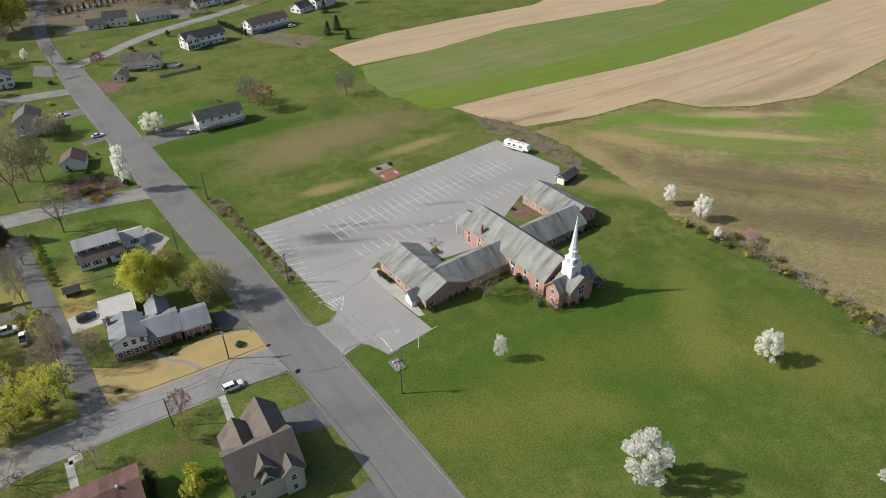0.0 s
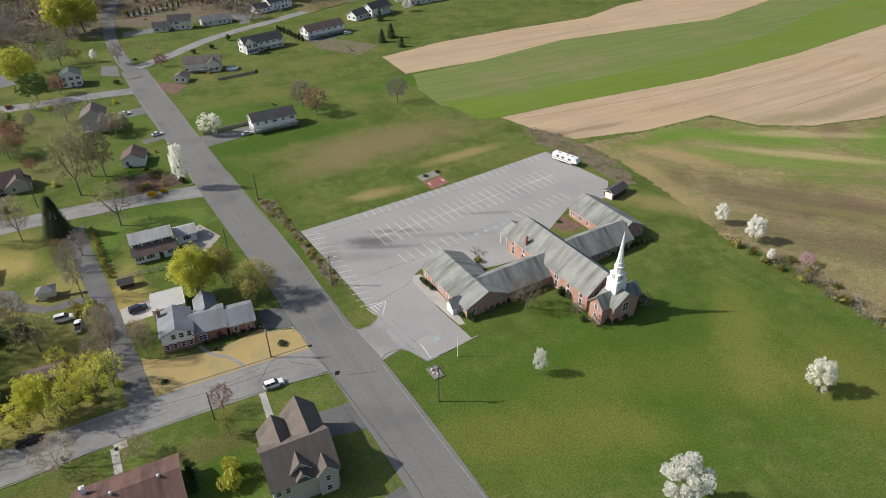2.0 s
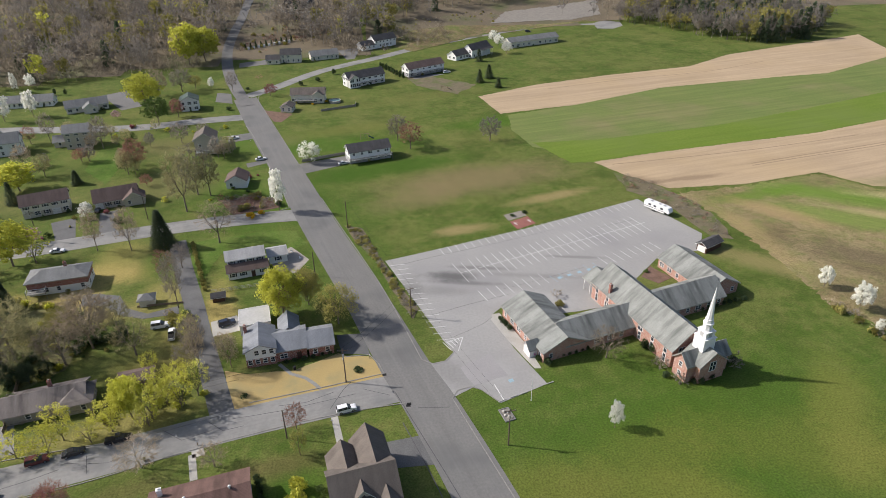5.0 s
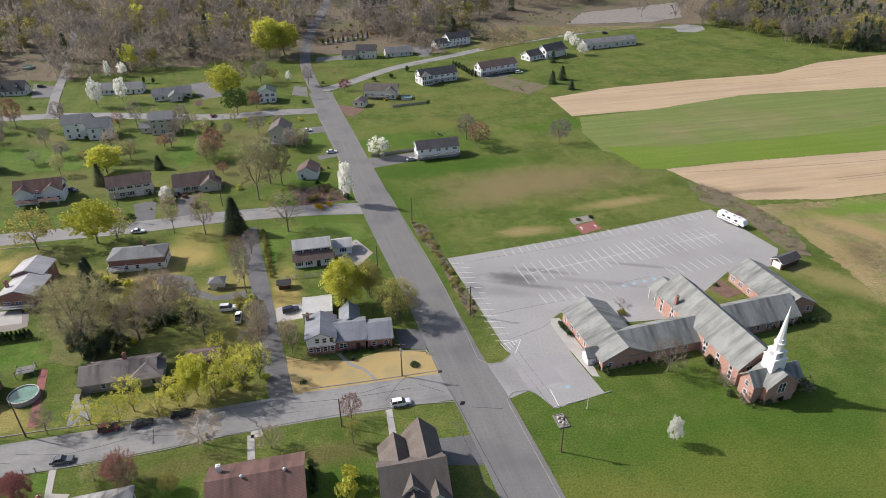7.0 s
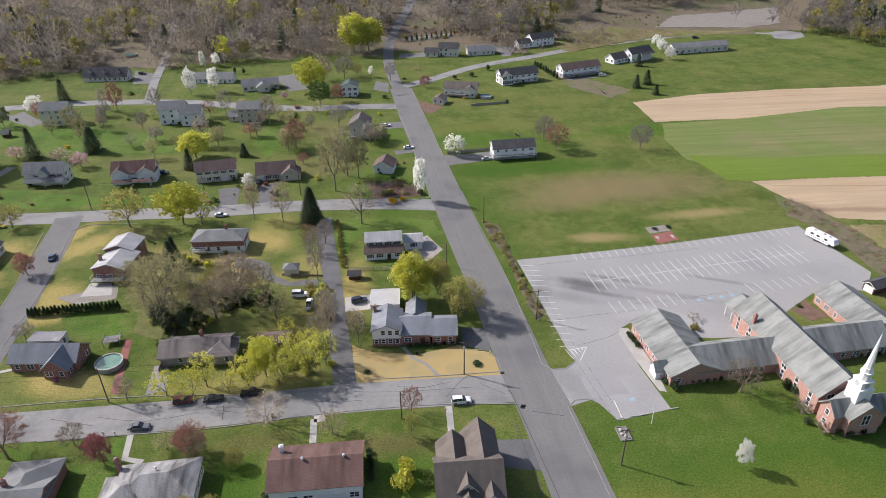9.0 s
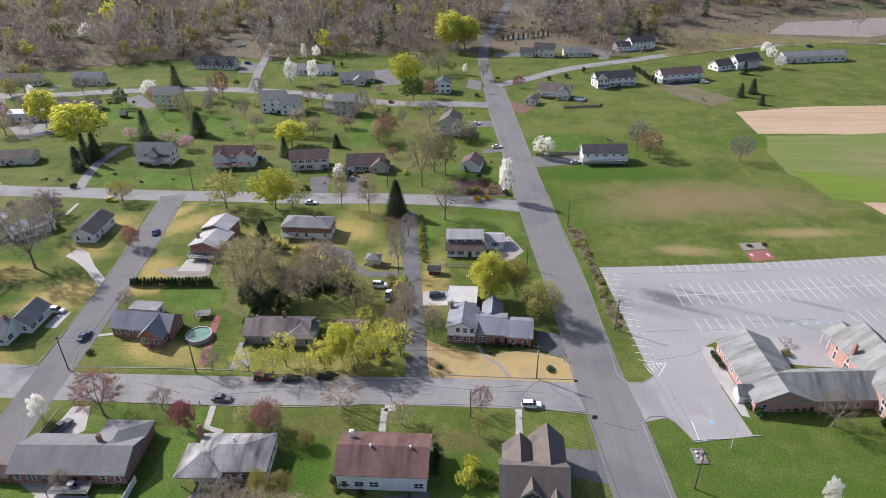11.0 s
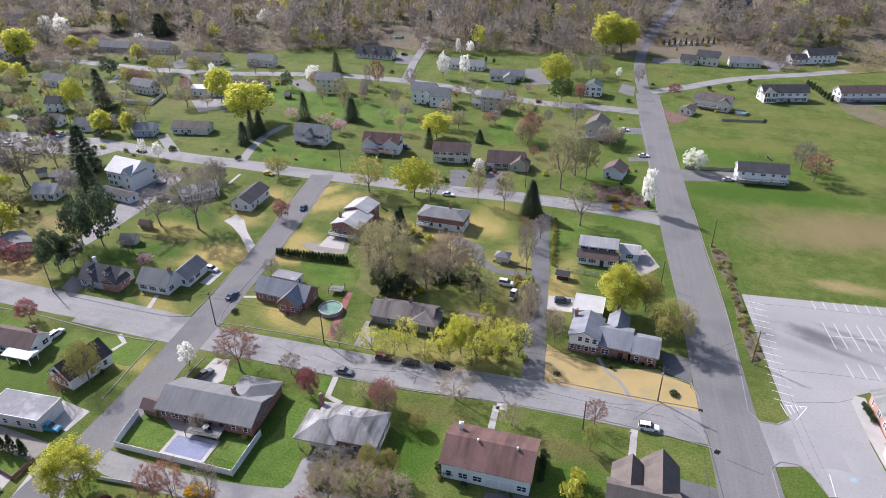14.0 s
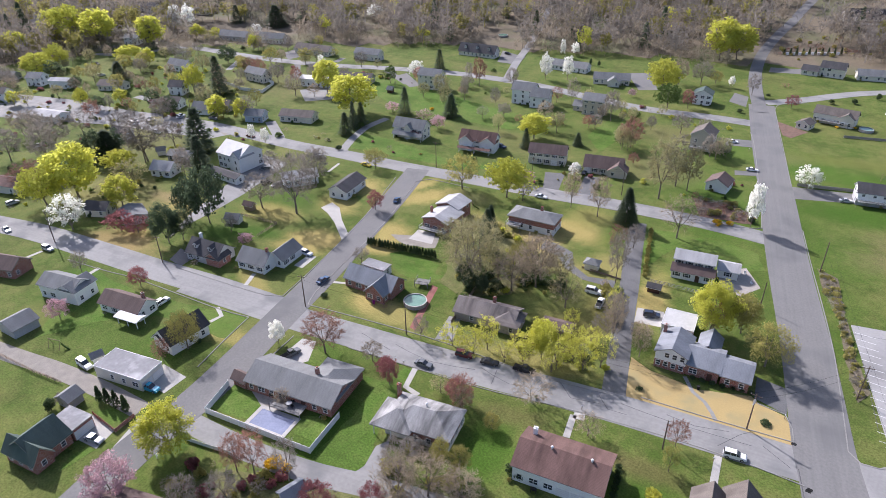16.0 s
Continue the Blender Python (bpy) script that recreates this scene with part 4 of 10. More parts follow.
def brush(label, pts, n, kinds, low, high, seed=1, flat=1.3, keep_off=5.5, name="undergrowth", category="bushes"):
    """A tangle of n bushes scattered inside an outline, joined into one."""
    rng = random.Random(seed)
    xs, ys = [p[0] for p in pts], [p[1] for p in pts]
    V, F, mats, base, got, tries = [], [], [], 0, 0, 0
    slots = sorted(set(kinds))
    while got < n and tries < n * 30:
        tries += 1
        x, y = rng.uniform(min(xs), max(xs)), rng.uniform(min(ys), max(ys))
        hit = False
        for (x0, y0), (x1, y1) in zip(pts, pts[1:] + pts[:1]):
            if (y0 > y) != (y1 > y) and x < (x1 - x0) * (y - y0) / (y1 - y0) + x0:
                hit = not hit
        if not hit or any((o.location.x - x) ** 2 + (o.location.y - y) ** 2 < keep_off ** 2 for o in HOUSES):
            continue
        got += 1
        kind = rng.choice(kinds)
        me = (FAR if math.hypot(x, y) > 130 else {k: m[1] for k, m in TREES.items()})[kind, 0]
        co = np.empty(len(me.vertices) * 3)
        me.vertices.foreach_get("co", co)
        co = co.reshape(-1, 3)
        h, a = rng.uniform(low, high), rng.uniform(0, 6.2832)
        nf = len(me.polygons)
        extra = 0
        if not kind.startswith("shrub"):
            h /= 10
            tri = co.reshape(-1, 3, 3)[::2].copy()
            side = (tri[:, 0] - tri[:, 1]) * 0.4
            tri[:, 0] += side
            tri[:, 1] -= side
            nf = len(tri)
            stem = [co2 for p in list(TREES[kind, 0][0].polygons)[:67] for k in range(2) for co2 in [TREES[kind, 0][0].vertices[p.vertices[i]].co for i in (0, k + 1, k + 2)]]
            co = np.concatenate([tri.reshape(-1, 3), np.array([tuple(c) for c in stem])])
            extra = len(stem) // 3
        w = h * flat * rng.uniform(0.8, 1.3)
        R = np.array([[math.cos(a) * w, -math.sin(a) * w, 0], [math.sin(a) * w, math.cos(a) * w, 0], [0, 0, h]])
        V.append(co @ R.T + np.array([x, y, ground_z(x, y) - 0.1 * h]))
        F.append(np.arange((nf + extra) * 3).reshape(-1, 3) + base)
        mats += [slots.index(kind)] * nf + [len(slots)] * extra
        base += len(co)
    V, F = np.concatenate(V), np.concatenate(F)
    me = bpy.data.meshes.new("undergrowth")
    me.vertices.add(len(V)), me.loops.add(F.size), me.polygons.add(len(F))
    me.vertices.foreach_set("co", V.ravel())
    me.loops.foreach_set("vertex_index", F.ravel().astype(np.int32))
    me.polygons.foreach_set("loop_start", np.arange(0, F.size, 3, dtype=np.int32))
    for k in slots:
        me.materials.append(TREES[k, 0][1].materials[0])
    me.materials.append(M_BARK)
    me.polygons.foreach_set("material_index", np.array(mats, dtype=np.int32))
    me.update(calc_edges=True)
    return tagged(new(name, me), label, category, kind="stuff")


# ---- smaller things ----
def loft(bm, sections):
    """Skin through rings of equal count, capped at both ends."""
    rings = [[bm.verts.new(v) for v in s] for s in sections]
    for r, s in zip(rings, rings[1:]):
        for k in range(len(r)):
            bm.faces.new((r[k], r[(k + 1) % len(r)], s[(k + 1) % len(r)], s[k]))
    bm.faces.new(rings[0][::-1]), bm.faces.new(rings[-1])
    bmesh.ops.recalc_face_normals(bm, faces=bm.faces)


def hull(bm, profile, half, inset=0.12):
    """A side profile (x, z) spread over the width, narrower at the flanks' upper edge."""
    top = max(z for x, z in profile)
    low = min(z for x, z in profile)
    loft(bm, [[(x, s * (half - (inset if e else 0) * (0.4 + (z - low) / (top - low + 1e-6))), z) for x, z in profile] for s, e in ((-1, 1), (-0.86, 0), (0.86, 0), (1, 1))])


CARS = {}


def wheel_meshes():
    bm = bmesh.new()
    loft(bm, [[(0.34 * math.cos(a) * k, w, 0.34 * math.sin(a) * k) for a in [6.2832 * i / 14 for i in range(14)]] for w, k in ((-0.11, 0.85), (-0.09, 1), (0.09, 1), (0.11, 0.85))])
    tyre = bpy.data.meshes.new("tyre")
    bm.to_mesh(tyre), bm.free()
    tyre.materials.append(M_TYRE)
    bm = bmesh.new()
    loft(bm, [[(0.21 * math.cos(a), w, 0.21 * math.sin(a)) for a in [6.2832 * i / 10 for i in range(10)]] for w in (-0.118, 0.118)])
    rim = bpy.data.meshes.new("rim")
    bm.to_mesh(rim), bm.free()
    rim.materials.append(M_METAL)
    CARS["wheel"] = (tyre, rim)


def car(x, y, turn, kind, colour, label):
    """sedan, suv, pickup or van, nose towards +x before turning."""
    if "wheel" not in CARS:
        wheel_meshes()
    ob = tagged(new("car"), label, "car")
    ob.matrix_basis = pose(x, y, ground_z(x, y) + 0.065, 0, 0, turn)
    h = {"sedan": 1.42, "suv": 1.68, "pickup": 1.8, "van": 2.0}[kind]
    L = {"sedan": 4.6, "suv": 4.6, "pickup": 5.4, "van": 5.0}[kind] / 2
    belt = h * 0.6
    body = [(-L, 0.35), (-L + 0.05, belt - 0.05), (-L + 0.2, belt), (L * 0.45, belt), (L * 0.9, belt - 0.14), (L, belt - 0.32), (L, 0.32), (L * 0.5, 0.24), (-L * 0.5, 0.24)]
    bm = bmesh.new()
    hull(bm, body, 0.9)
    bmesh.ops.bevel(bm, geom=bm.edges[:], offset=0.09, segments=2, affect="EDGES", clamp_overlap=True)
    part("body", bm, M_CAR[colour], ob, smooth=False)
    if kind == "sedan":
        cab = [(-L * 0.72, belt - 0.02), (-L * 0.42, h - 0.05), (L * 0.02, h - 0.05), (L * 0.42, belt - 0.02)]
    elif kind == "pickup":
        cab = [(-L * 0.2, belt - 0.02), (-L * 0.15, h - 0.05), (L * 0.2, h - 0.05), (L * 0.5, belt - 0.02)]
    else:
        cab = [(-L * 0.97, belt - 0.02), (-L * 0.86, h - 0.05), (L * 0.08, h - 0.05), (L * 0.46, belt - 0.02)]
    bm = bmesh.new()
    hull(bm, cab, 0.84, 0.2)
    part("cabin_glass", bm, M_GLASS, ob, "dark tinted glass")
    (a, _), (b, _), (c, _) = cab[1], cab[2], cab[2]
    part("roof", slabs((a - 0.04, b + 0.04, -0.64, 0.64, h - 0.06, h)), M_CAR[colour], ob)
    for s in (-1, 1):
        for px in ((a + b) / 2, b + 0.02, a - 0.02):
            bm = bmesh.new()
            rod(bm, (px, s * 0.86, belt - 0.02), (px, s * 0.64, h - 0.03), 0.05, 0.04, 4)
            part("pillar", bm, M_CAR[colour], ob)
        part("headlight", slabs((L - 0.1, L + 0.01, s * 0.62 - 0.17, s * 0.62 + 0.17, belt - 0.46, belt - 0.32)), M_TRIM, ob)
        part("tail_light", slabs((-L - 0.01, -L + 0.08, s * 0.66 - 0.12, s * 0.66 + 0.12, belt - 0.3, belt - 0.12)), M_CAR["red"], ob)
    if kind == "pickup":
        part("truck_bed", slabs((-L + 0.15, -L * 0.22, -0.72, 0.72, belt - 0.02, belt + 0.02)), M_TYRE, ob)
    tyre, rim = CARS["wheel"]
    for sx in (-0.62, 0.62):
        for sy in (-0.78, 0.78):
            w = again("wheel", tyre, ob, Matrix.Translation((sx * L, sy, 0.34 - 0.06)))
            again("rim", rim, w, Matrix())
    return ob


def utility_pole(x, y, h=10.5, arm=True, turn=0.0, lamp=False, can=False):
    ob = tagged(new("utility_pole"), "weathered wooden utility pole beside the street" if not lamp else "wooden pole with a transformer and lamp arm", "utility pole", group="utility poles")
    ob.matrix_basis = pose(x, y, ground_z(x, y), 0, 0, turn)
    bm = bmesh.new()
    rod(bm, (0, 0, -0.5), (0, 0, h), 0.17, 0.11, 8, True)
    part("pole", bm, M_POLE, ob)
    if arm:
        part("crossarm", slabs((-1.2, 1.2, -0.06, 0.06, h - 0.7, h - 0.56)), M_POLE, ob)
        for k in (-1.05, 0, 1.05):
            bm = bmesh.new()
            rod(bm, (k, 0, h - 0.56), (k, 0, h - 0.34), 0.05, 0.04, 6, True)
            part("insulator", bm, M_METAL, ob)
    if can:
        bm = bmesh.new()
        rod(bm, (0, -0.35, h - 2.4), (0, -0.35, h - 1.5), 0.25, 0.25, 10, True)
        part("transformer", bm, M_METAL, ob)
    if lamp:
        bm = bmesh.new()
        rod(bm, (0, 0, h - 2), (0, -1.6, h - 1.6), 0.04, 0.03, 5)
        slab(bm, -0.12, 0.12, -2.1, -1.5, h - 1.68, h - 1.52)
        part("lamp_arm", bm, M_METAL, ob)
    return ob


def power_line(p, q, sag=0.8, offset=0.0):
    bm = bmesh.new()
    p, q = Vector(p), Vector(q)
    side = (q - p).cross(Vector((0, 0, 1))).normalized() * offset
    pts = [p.lerp(q, i / 10) + side - Vector((0, 0, sag * 4 * (i / 10) * (1 - i / 10))) for i in range(11)]
    tube(bm, pts, [0.018] * 11, 3)
    return tagged(part("power_line", bm, M_TYRE), "thin black overhead power line between poles", "cable")


def panel_fence(pts, h=1.8, material=None, label="white vinyl privacy fence", name="fence", gap=2.4):
    """A run of solid panels between posts."""
    ob = tagged(new(name), label, "fence")
    x0, y0 = pts[0]
    ob.matrix_basis = pose(x0, y0, ground_z(x0, y0))
    mat = material or M_TRIM
    for (xa, ya), (xb, yb) in zip(pts, pts[1:]):
        n = max(1, round(math.hypot(xb - xa, yb - ya) / gap))
        a = math.atan2(yb - ya, xb - xa)
        step = math.hypot(xb - xa, yb - ya) / n
        post = part("post", slabs((-0.07, 0.07, -0.07, 0.07, -0.2, h + 0.1)), mat, ob)
        panel = part("panel", slabs((0.07, step - 0.07, -0.025, 0.025, 0.08, h), (0.07, step - 0.07, -0.04, 0.04, h - 0.14, h + 0.0), (0.07, step - 0.07, -0.04, 0.04, 0.08, 0.2)), mat, ob)
        for i in range(n):
            m = pose(xa - x0 + math.cos(a) * step * i, ya - y0 + math.sin(a) * step * i, 0, 0, 0, math.degrees(a))
            if i == 0:
                post.matrix_basis, panel.matrix_basis = m, m
            else:
                again("post", post.data, ob, m), again("panel", panel.data, ob, m)
    return ob


def rail_fence(pts, h=1.1, material=None, label="weathered wooden rail fence", rails=3, gap=2.6, square=True):
    ob = tagged(new("fence"), label, "fence")
    x0, y0 = pts[0]
    ob.matrix_basis = pose(x0, y0, ground_z(x0, y0))
    mat = material or M_WOOD
    for (xa, ya), (xb, yb) in zip(pts, pts[1:]):
        n = max(1, round(math.hypot(xb - xa, yb - ya) / gap))
        a = math.atan2(yb - ya, xb - xa)
        step = math.hypot(xb - xa, yb - ya) / n
        post = part("post", slabs((-0.06, 0.06, -0.06, 0.06, -0.2, h + 0.1)), mat, ob)
        rail = part("rail", slabs(*[(0, step, -0.03, 0.03, h * (k + 1) / rails - 0.12, h * (k + 1) / rails) for k in range(rails)]), mat, ob)
        for i in range(n):
            m = pose(xa - x0 + math.cos(a) * step * i, ya - y0 + math.sin(a) * step * i, 0, 0, 0, math.degrees(a))
            if i == 0:
                post.matrix_basis, rail.matrix_basis = m, m
            else:
                again("post", post.data, ob, m), again("rail", rail.data, ob, m)
    return ob


def round_pool(x, y, r, h=1.25, label="round above-ground pool with green water"):
    ob = tagged(new("swimming_pool"), label, "pool")
    ob.matrix_basis = pose(x, y, ground_z(x, y))
    ring = lambda rad, z: [(rad * math.cos(6.2832 * i / 28), rad * math.sin(6.2832 * i / 28), z) for i in range(28)]
    bm = bmesh.new()
    rs = [[bm.verts.new(v) for v in ring(rad, z)] for rad, z in ((r, 0), (r, h), (r + 0.08, h + 0.05), (r - 0.2, h + 0.05), (r - 0.2, h - 0.5))]
    for a, b in zip(rs, rs[1:]):
        for k in range(28):
            bm.faces.new((a[k], a[(k + 1) % 28], b[(k + 1) % 28], b[k]))
    bmesh.ops.recalc_face_normals(bm, faces=bm.faces)
    part("pool_wall", bm, M_DULL_TRIM, ob)
    bm = bmesh.new()
    bm.faces.new([bm.verts.new(v) for v in ring(r - 0.2, h - 0.2)])
    part("water", bm, M_POOLWATER, ob, "still greenish water")
    for k in range(0, 28, 4):
        a = 6.2832 * k / 28
        bm = bmesh.new()
        rod(bm, (math.cos(a) * (r + 0.05), math.sin(a) * (r + 0.05), 0), (math.cos(a) * (r + 0.05), math.sin(a) * (r + 0.05), h), 0.06, 0.06, 5)
        part("upright", bm, M_DULL_TRIM, ob)
    return ob


def sunk_pool(x, y, turn, L, W):
    ob = tagged(new("swimming_pool"), "rectangular in-ground pool under a blue-grey cover with pale paving", "pool")
    ob.matrix_basis = pose(x, y, 0, 0, 0, turn)
    e = 0.9
    part("paving", slabs((-L / 2 - e, L / 2 + e, -W / 2 - e, -W / 2, 0.0, 0.12), (-L / 2 - e, L / 2 + e, W / 2, W / 2 + e, 0.0, 0.12), (-L / 2 - e, -L / 2, -W / 2, W / 2, 0.0, 0.12), (L / 2, L / 2 + e, -W / 2, W / 2, 0.0, 0.12)), M_CONCRETE, ob)
    bm = bmesh.new()
    n = 10
    rng = random.Random(4)
    g = [[bm.verts.new((-L / 2 + L * i / n, -W / 2 + W * j / n, 0.08 + (rng.uniform(-0.03, 0.0) if 0 < i < n and 0 < j < n else 0))) for i in range(n + 1)] for j in range(n + 1)]
    for r, s in zip(g, g[1:]):
        for k in range(n):
            bm.faces.new((r[k], r[k + 1], s[k + 1], s[k]))
    part("cover", bm, M_COVER, ob, "puddled blue-grey vinyl cover")
    return ob


def deck(x, y, turn, L, W, h, label="raised grey wooden deck with railings", rail=M_GREYWOOD):
    ob = tagged(new("deck"), label, "deck")
    ob.matrix_basis = pose(x, y, ground_z(x, y), 0, 0, turn)
    k = int(L / 0.3)
    board = part("board", slabs((0.01, 0.28, -W / 2, W / 2, h - 0.05, h)), M_GREYWOOD, ob)
    board.matrix_basis = Matrix.Translation((-L / 2, 0, 0))
    for i in range(1, k):
        again("board", board.data, ob, Matrix.Translation((-L / 2 + i * L / k, 0, 0)))
    for a in (-1, 1):
        for b in (-1, 1):
            part("post", slabs((a * L / 2 - 0.06, a * L / 2 + 0.06, b * W / 2 - 0.06, b * W / 2 + 0.06, -0.1, h + 1.0)), M_GREYWOOD, ob)
    part("railing", slabs((-L / 2, L / 2, -W / 2 - 0.04, -W / 2 + 0.02, h + 0.9, h + 1.0), (-L / 2, L / 2, -W / 2 - 0.03, -W / 2 + 0.01, h + 0.15, h + 0.22),
                          (-L / 2 - 0.03, -L / 2 + 0.03, -W / 2, W / 2, h + 0.9, h + 1.0), (L / 2 - 0.03, L / 2 + 0.03, -W / 2, W / 2, h + 0.9, h + 1.0)), rail, ob)
    bal = None
    for i in range(int(L / 0.35)):
        m = Matrix.Translation((-L / 2 + (i + 0.5) * 0.35, -W / 2 - 0.01, h + 0.2))
        if bal is None:
            bal = part("baluster", slabs((-0.02, 0.02, -0.02, 0.02, 0, 0.72)), rail, ob)
            bal.matrix_basis = m
        else:
            again("baluster", bal.data, ob, m)
    return ob


def travel_trailer(x, y, turn):
    ob = tagged(new("travel_trailer"), "long white travel trailer parked at the edge of the car park", "trailer")
    ob.matrix_basis = pose(x, y, 0.06, 0, 0, turn)
    bm = bmesh.new()
    hull(bm, [(-5.2, 0.7), (-5.3, 2.9), (-5.0, 3.1), (3.2, 3.15), (4.6, 3.0), (5.3, 1.9), (5.2, 1.3), (3.4, 1.2), (3.2, 0.7)], 1.25, 0.1)
    part("body", bm, M_TRIM, ob)
    part("stripe", slabs((-5.0, 4.0, -1.262, 1.262, 1.25, 1.4)), M_CAR["grey"], ob)
    for k in (-3.4, -1.2, 1.6):
        part("window", slabs((k, k + 1.1, -1.27, 1.27, 1.9, 2.5)), M_GLASS, ob)
    part("door", slabs((0.3, 1.0, -1.275, -1.25, 0.8, 2.6)), M_TRIM, ob)
    for k in (-3.2, 0.2, 2.2):
        part("roof_vent", slabs((k, k + 0.7, -0.4, 0.4, 3.1, 3.3)), M_METAL, ob)
    if "wheel" not in CARS:
        wheel_meshes()
    tyre, rim = CARS["wheel"]
    for k in (-1.6, -0.7):
        for s in (-1.1, 1.1):
            w = again("wheel", tyre, ob, Matrix.Translation((k, s, 0.34)))
            again("rim", rim, w, Matrix())
    part("hitch_leg", slabs((4.2, 4.35, -0.5, -0.4, 0, 1.3), (4.2, 4.35, 0.4, 0.5, 0, 1.3)), M_METAL, ob)
    return ob


def flagpole(x, y, h=7.0):
    ob = tagged(new("sign_post"), "thin white metal pole at the car park edge", "pole")
    ob.matrix_basis = pose(x, y, 0)
    bm = bmesh.new()
    rod(bm, (0, 0, -0.2), (0, 0, h), 0.08, 0.05, 8, True)
    part("pole", bm, M_TRIM, ob)
    bm = bmesh.new()
    bmesh.ops.create_icosphere(bm, subdivisions=2, radius=0.12, matrix=Matrix.Translation((0, 0, h + 0.1)))
    part("finial", bm, M_METAL, ob)
    return ob


def play_set(x, y, turn, colour, label):
    ob = tagged(new("play_set"), label, "play set")
    ob.matrix_basis = pose(x, y, ground_z(x, y), 0, 0, turn)
    for s in (-1.8, 1.8):
        for t in (-0.9, 0.9):
            bm = bmesh.new()
            rod(bm, (s, t, -0.1), (s, 0, 2.5), 0.06, 0.05, 6)
            part("leg", bm, M_WOOD, ob)
    bm = bmesh.new()
    rod(bm, (-2, 0, 2.5), (2, 0, 2.5), 0.07, 0.07, 6, True)
    part("beam", bm, M_WOOD, ob)
    for k in (-0.9, 0.2):
        part("swing", slabs((k - 0.2, k + 0.2, -0.1, 0.1, 0.5, 0.55), (k - 0.2, k - 0.17, -0.015, 0.015, 0.5, 2.45), (k + 0.17, k + 0.2, -0.015, 0.015, 0.5, 2.45)), colour, ob)
    bm = bmesh.new()
    for a in range(8):
        u, v = a / 8, (a + 1) / 8
        rod(bm, (1.9 + u * 2.2, 0.2, 1.5 - 1.4 * u ** 0.7), (1.9 + v * 2.2, 0.2, 1.5 - 1.4 * v ** 0.7), 0.25, 0.25, 6)
    part("slide", bm, colour, ob)
    return ob


def row_of_shrubs(kind, p, q, n, h, wide, where):
    for i in range(n):
        t = i / max(1, n - 1)
        tree(kind, p[0] + (q[0] - p[0]) * t, p[1] + (q[1] - p[1]) * t, h * (0.92 + 0.16 * ((i * 7) % 5) / 5), wide, where)


def steeple(parent, x, y, z):
    """White tiered steeple: base box, louvred stage, octagonal drum, needle spire."""
    st = part("steeple", slabs((-1.7, 1.7, -1.7, 1.7, -2.5, 1.6), (-1.85, 1.85, -1.85, 1.85, 1.6, 1.8), (-1.35, 1.35, -1.35, 1.35, 1.8, 3.4), (-1.5, 1.5, -1.5, 1.5, 3.4, 3.55)), M_TRIM, parent, "white painted steeple base")
    st.matrix_basis = Matrix.Translation((x, y, z))
    ring = lambda r, h: [(r * math.cos(6.2832 * (i + 0.5) / 8), r * math.sin(6.2832 * (i + 0.5) / 8), h) for i in range(8)]
    bm = bmesh.new()
    loft(bm, [ring(1.15, 3.55), ring(1.1, 5.3), ring(1.3, 5.35), ring(1.3, 5.55), ring(0.95, 5.6), ring(0.9, 6.4), ring(1.0, 6.45), ring(1.0, 6.6)])
    part("belfry", bm, M_TRIM, st)
    bm = bmesh.new()
    loft(bm, [ring(0.85, 6.6), ring(0.5, 10.5), ring(0.06, 15.2)])
    part("spire", bm, M_TRIM, st)
    bm = bmesh.new()
    rod(bm, (0, 0, 15.1), (0, 0, 16.2), 0.05, 0.02, 5, True)
    part("finial", bm, M_METAL, st)
    for s in range(4):
        lv = part("louvre", slabs((-0.5, 0.5, -1.39, -1.34, 2.0, 3.2)), M_GREYWALL, st)
        lv.matrix_basis = pose(0, 0, 0, 0, 0, 90 * s)


def painted(name, pieces, material, label, z=0.066):
    """Painted bars on asphalt, each a part: (x, y, turn, length, width)."""
    ob = tagged(new(name), label, "road marking")
    for x, y, turn, L, w in pieces:
        key = (name, round(L, 1), w)
        if key not in CARS:
            bm = slabs((-L / 2, L / 2, -w / 2, w / 2, 0, 0.006))
            me = bpy.data.meshes.new("line")
            bm.to_mesh(me), bm.free()
            me.materials.append(material)
            CARS[key] = me
        again("line", CARS[key], ob, pose(x, y, z, 0, 0, turn))
    return ob


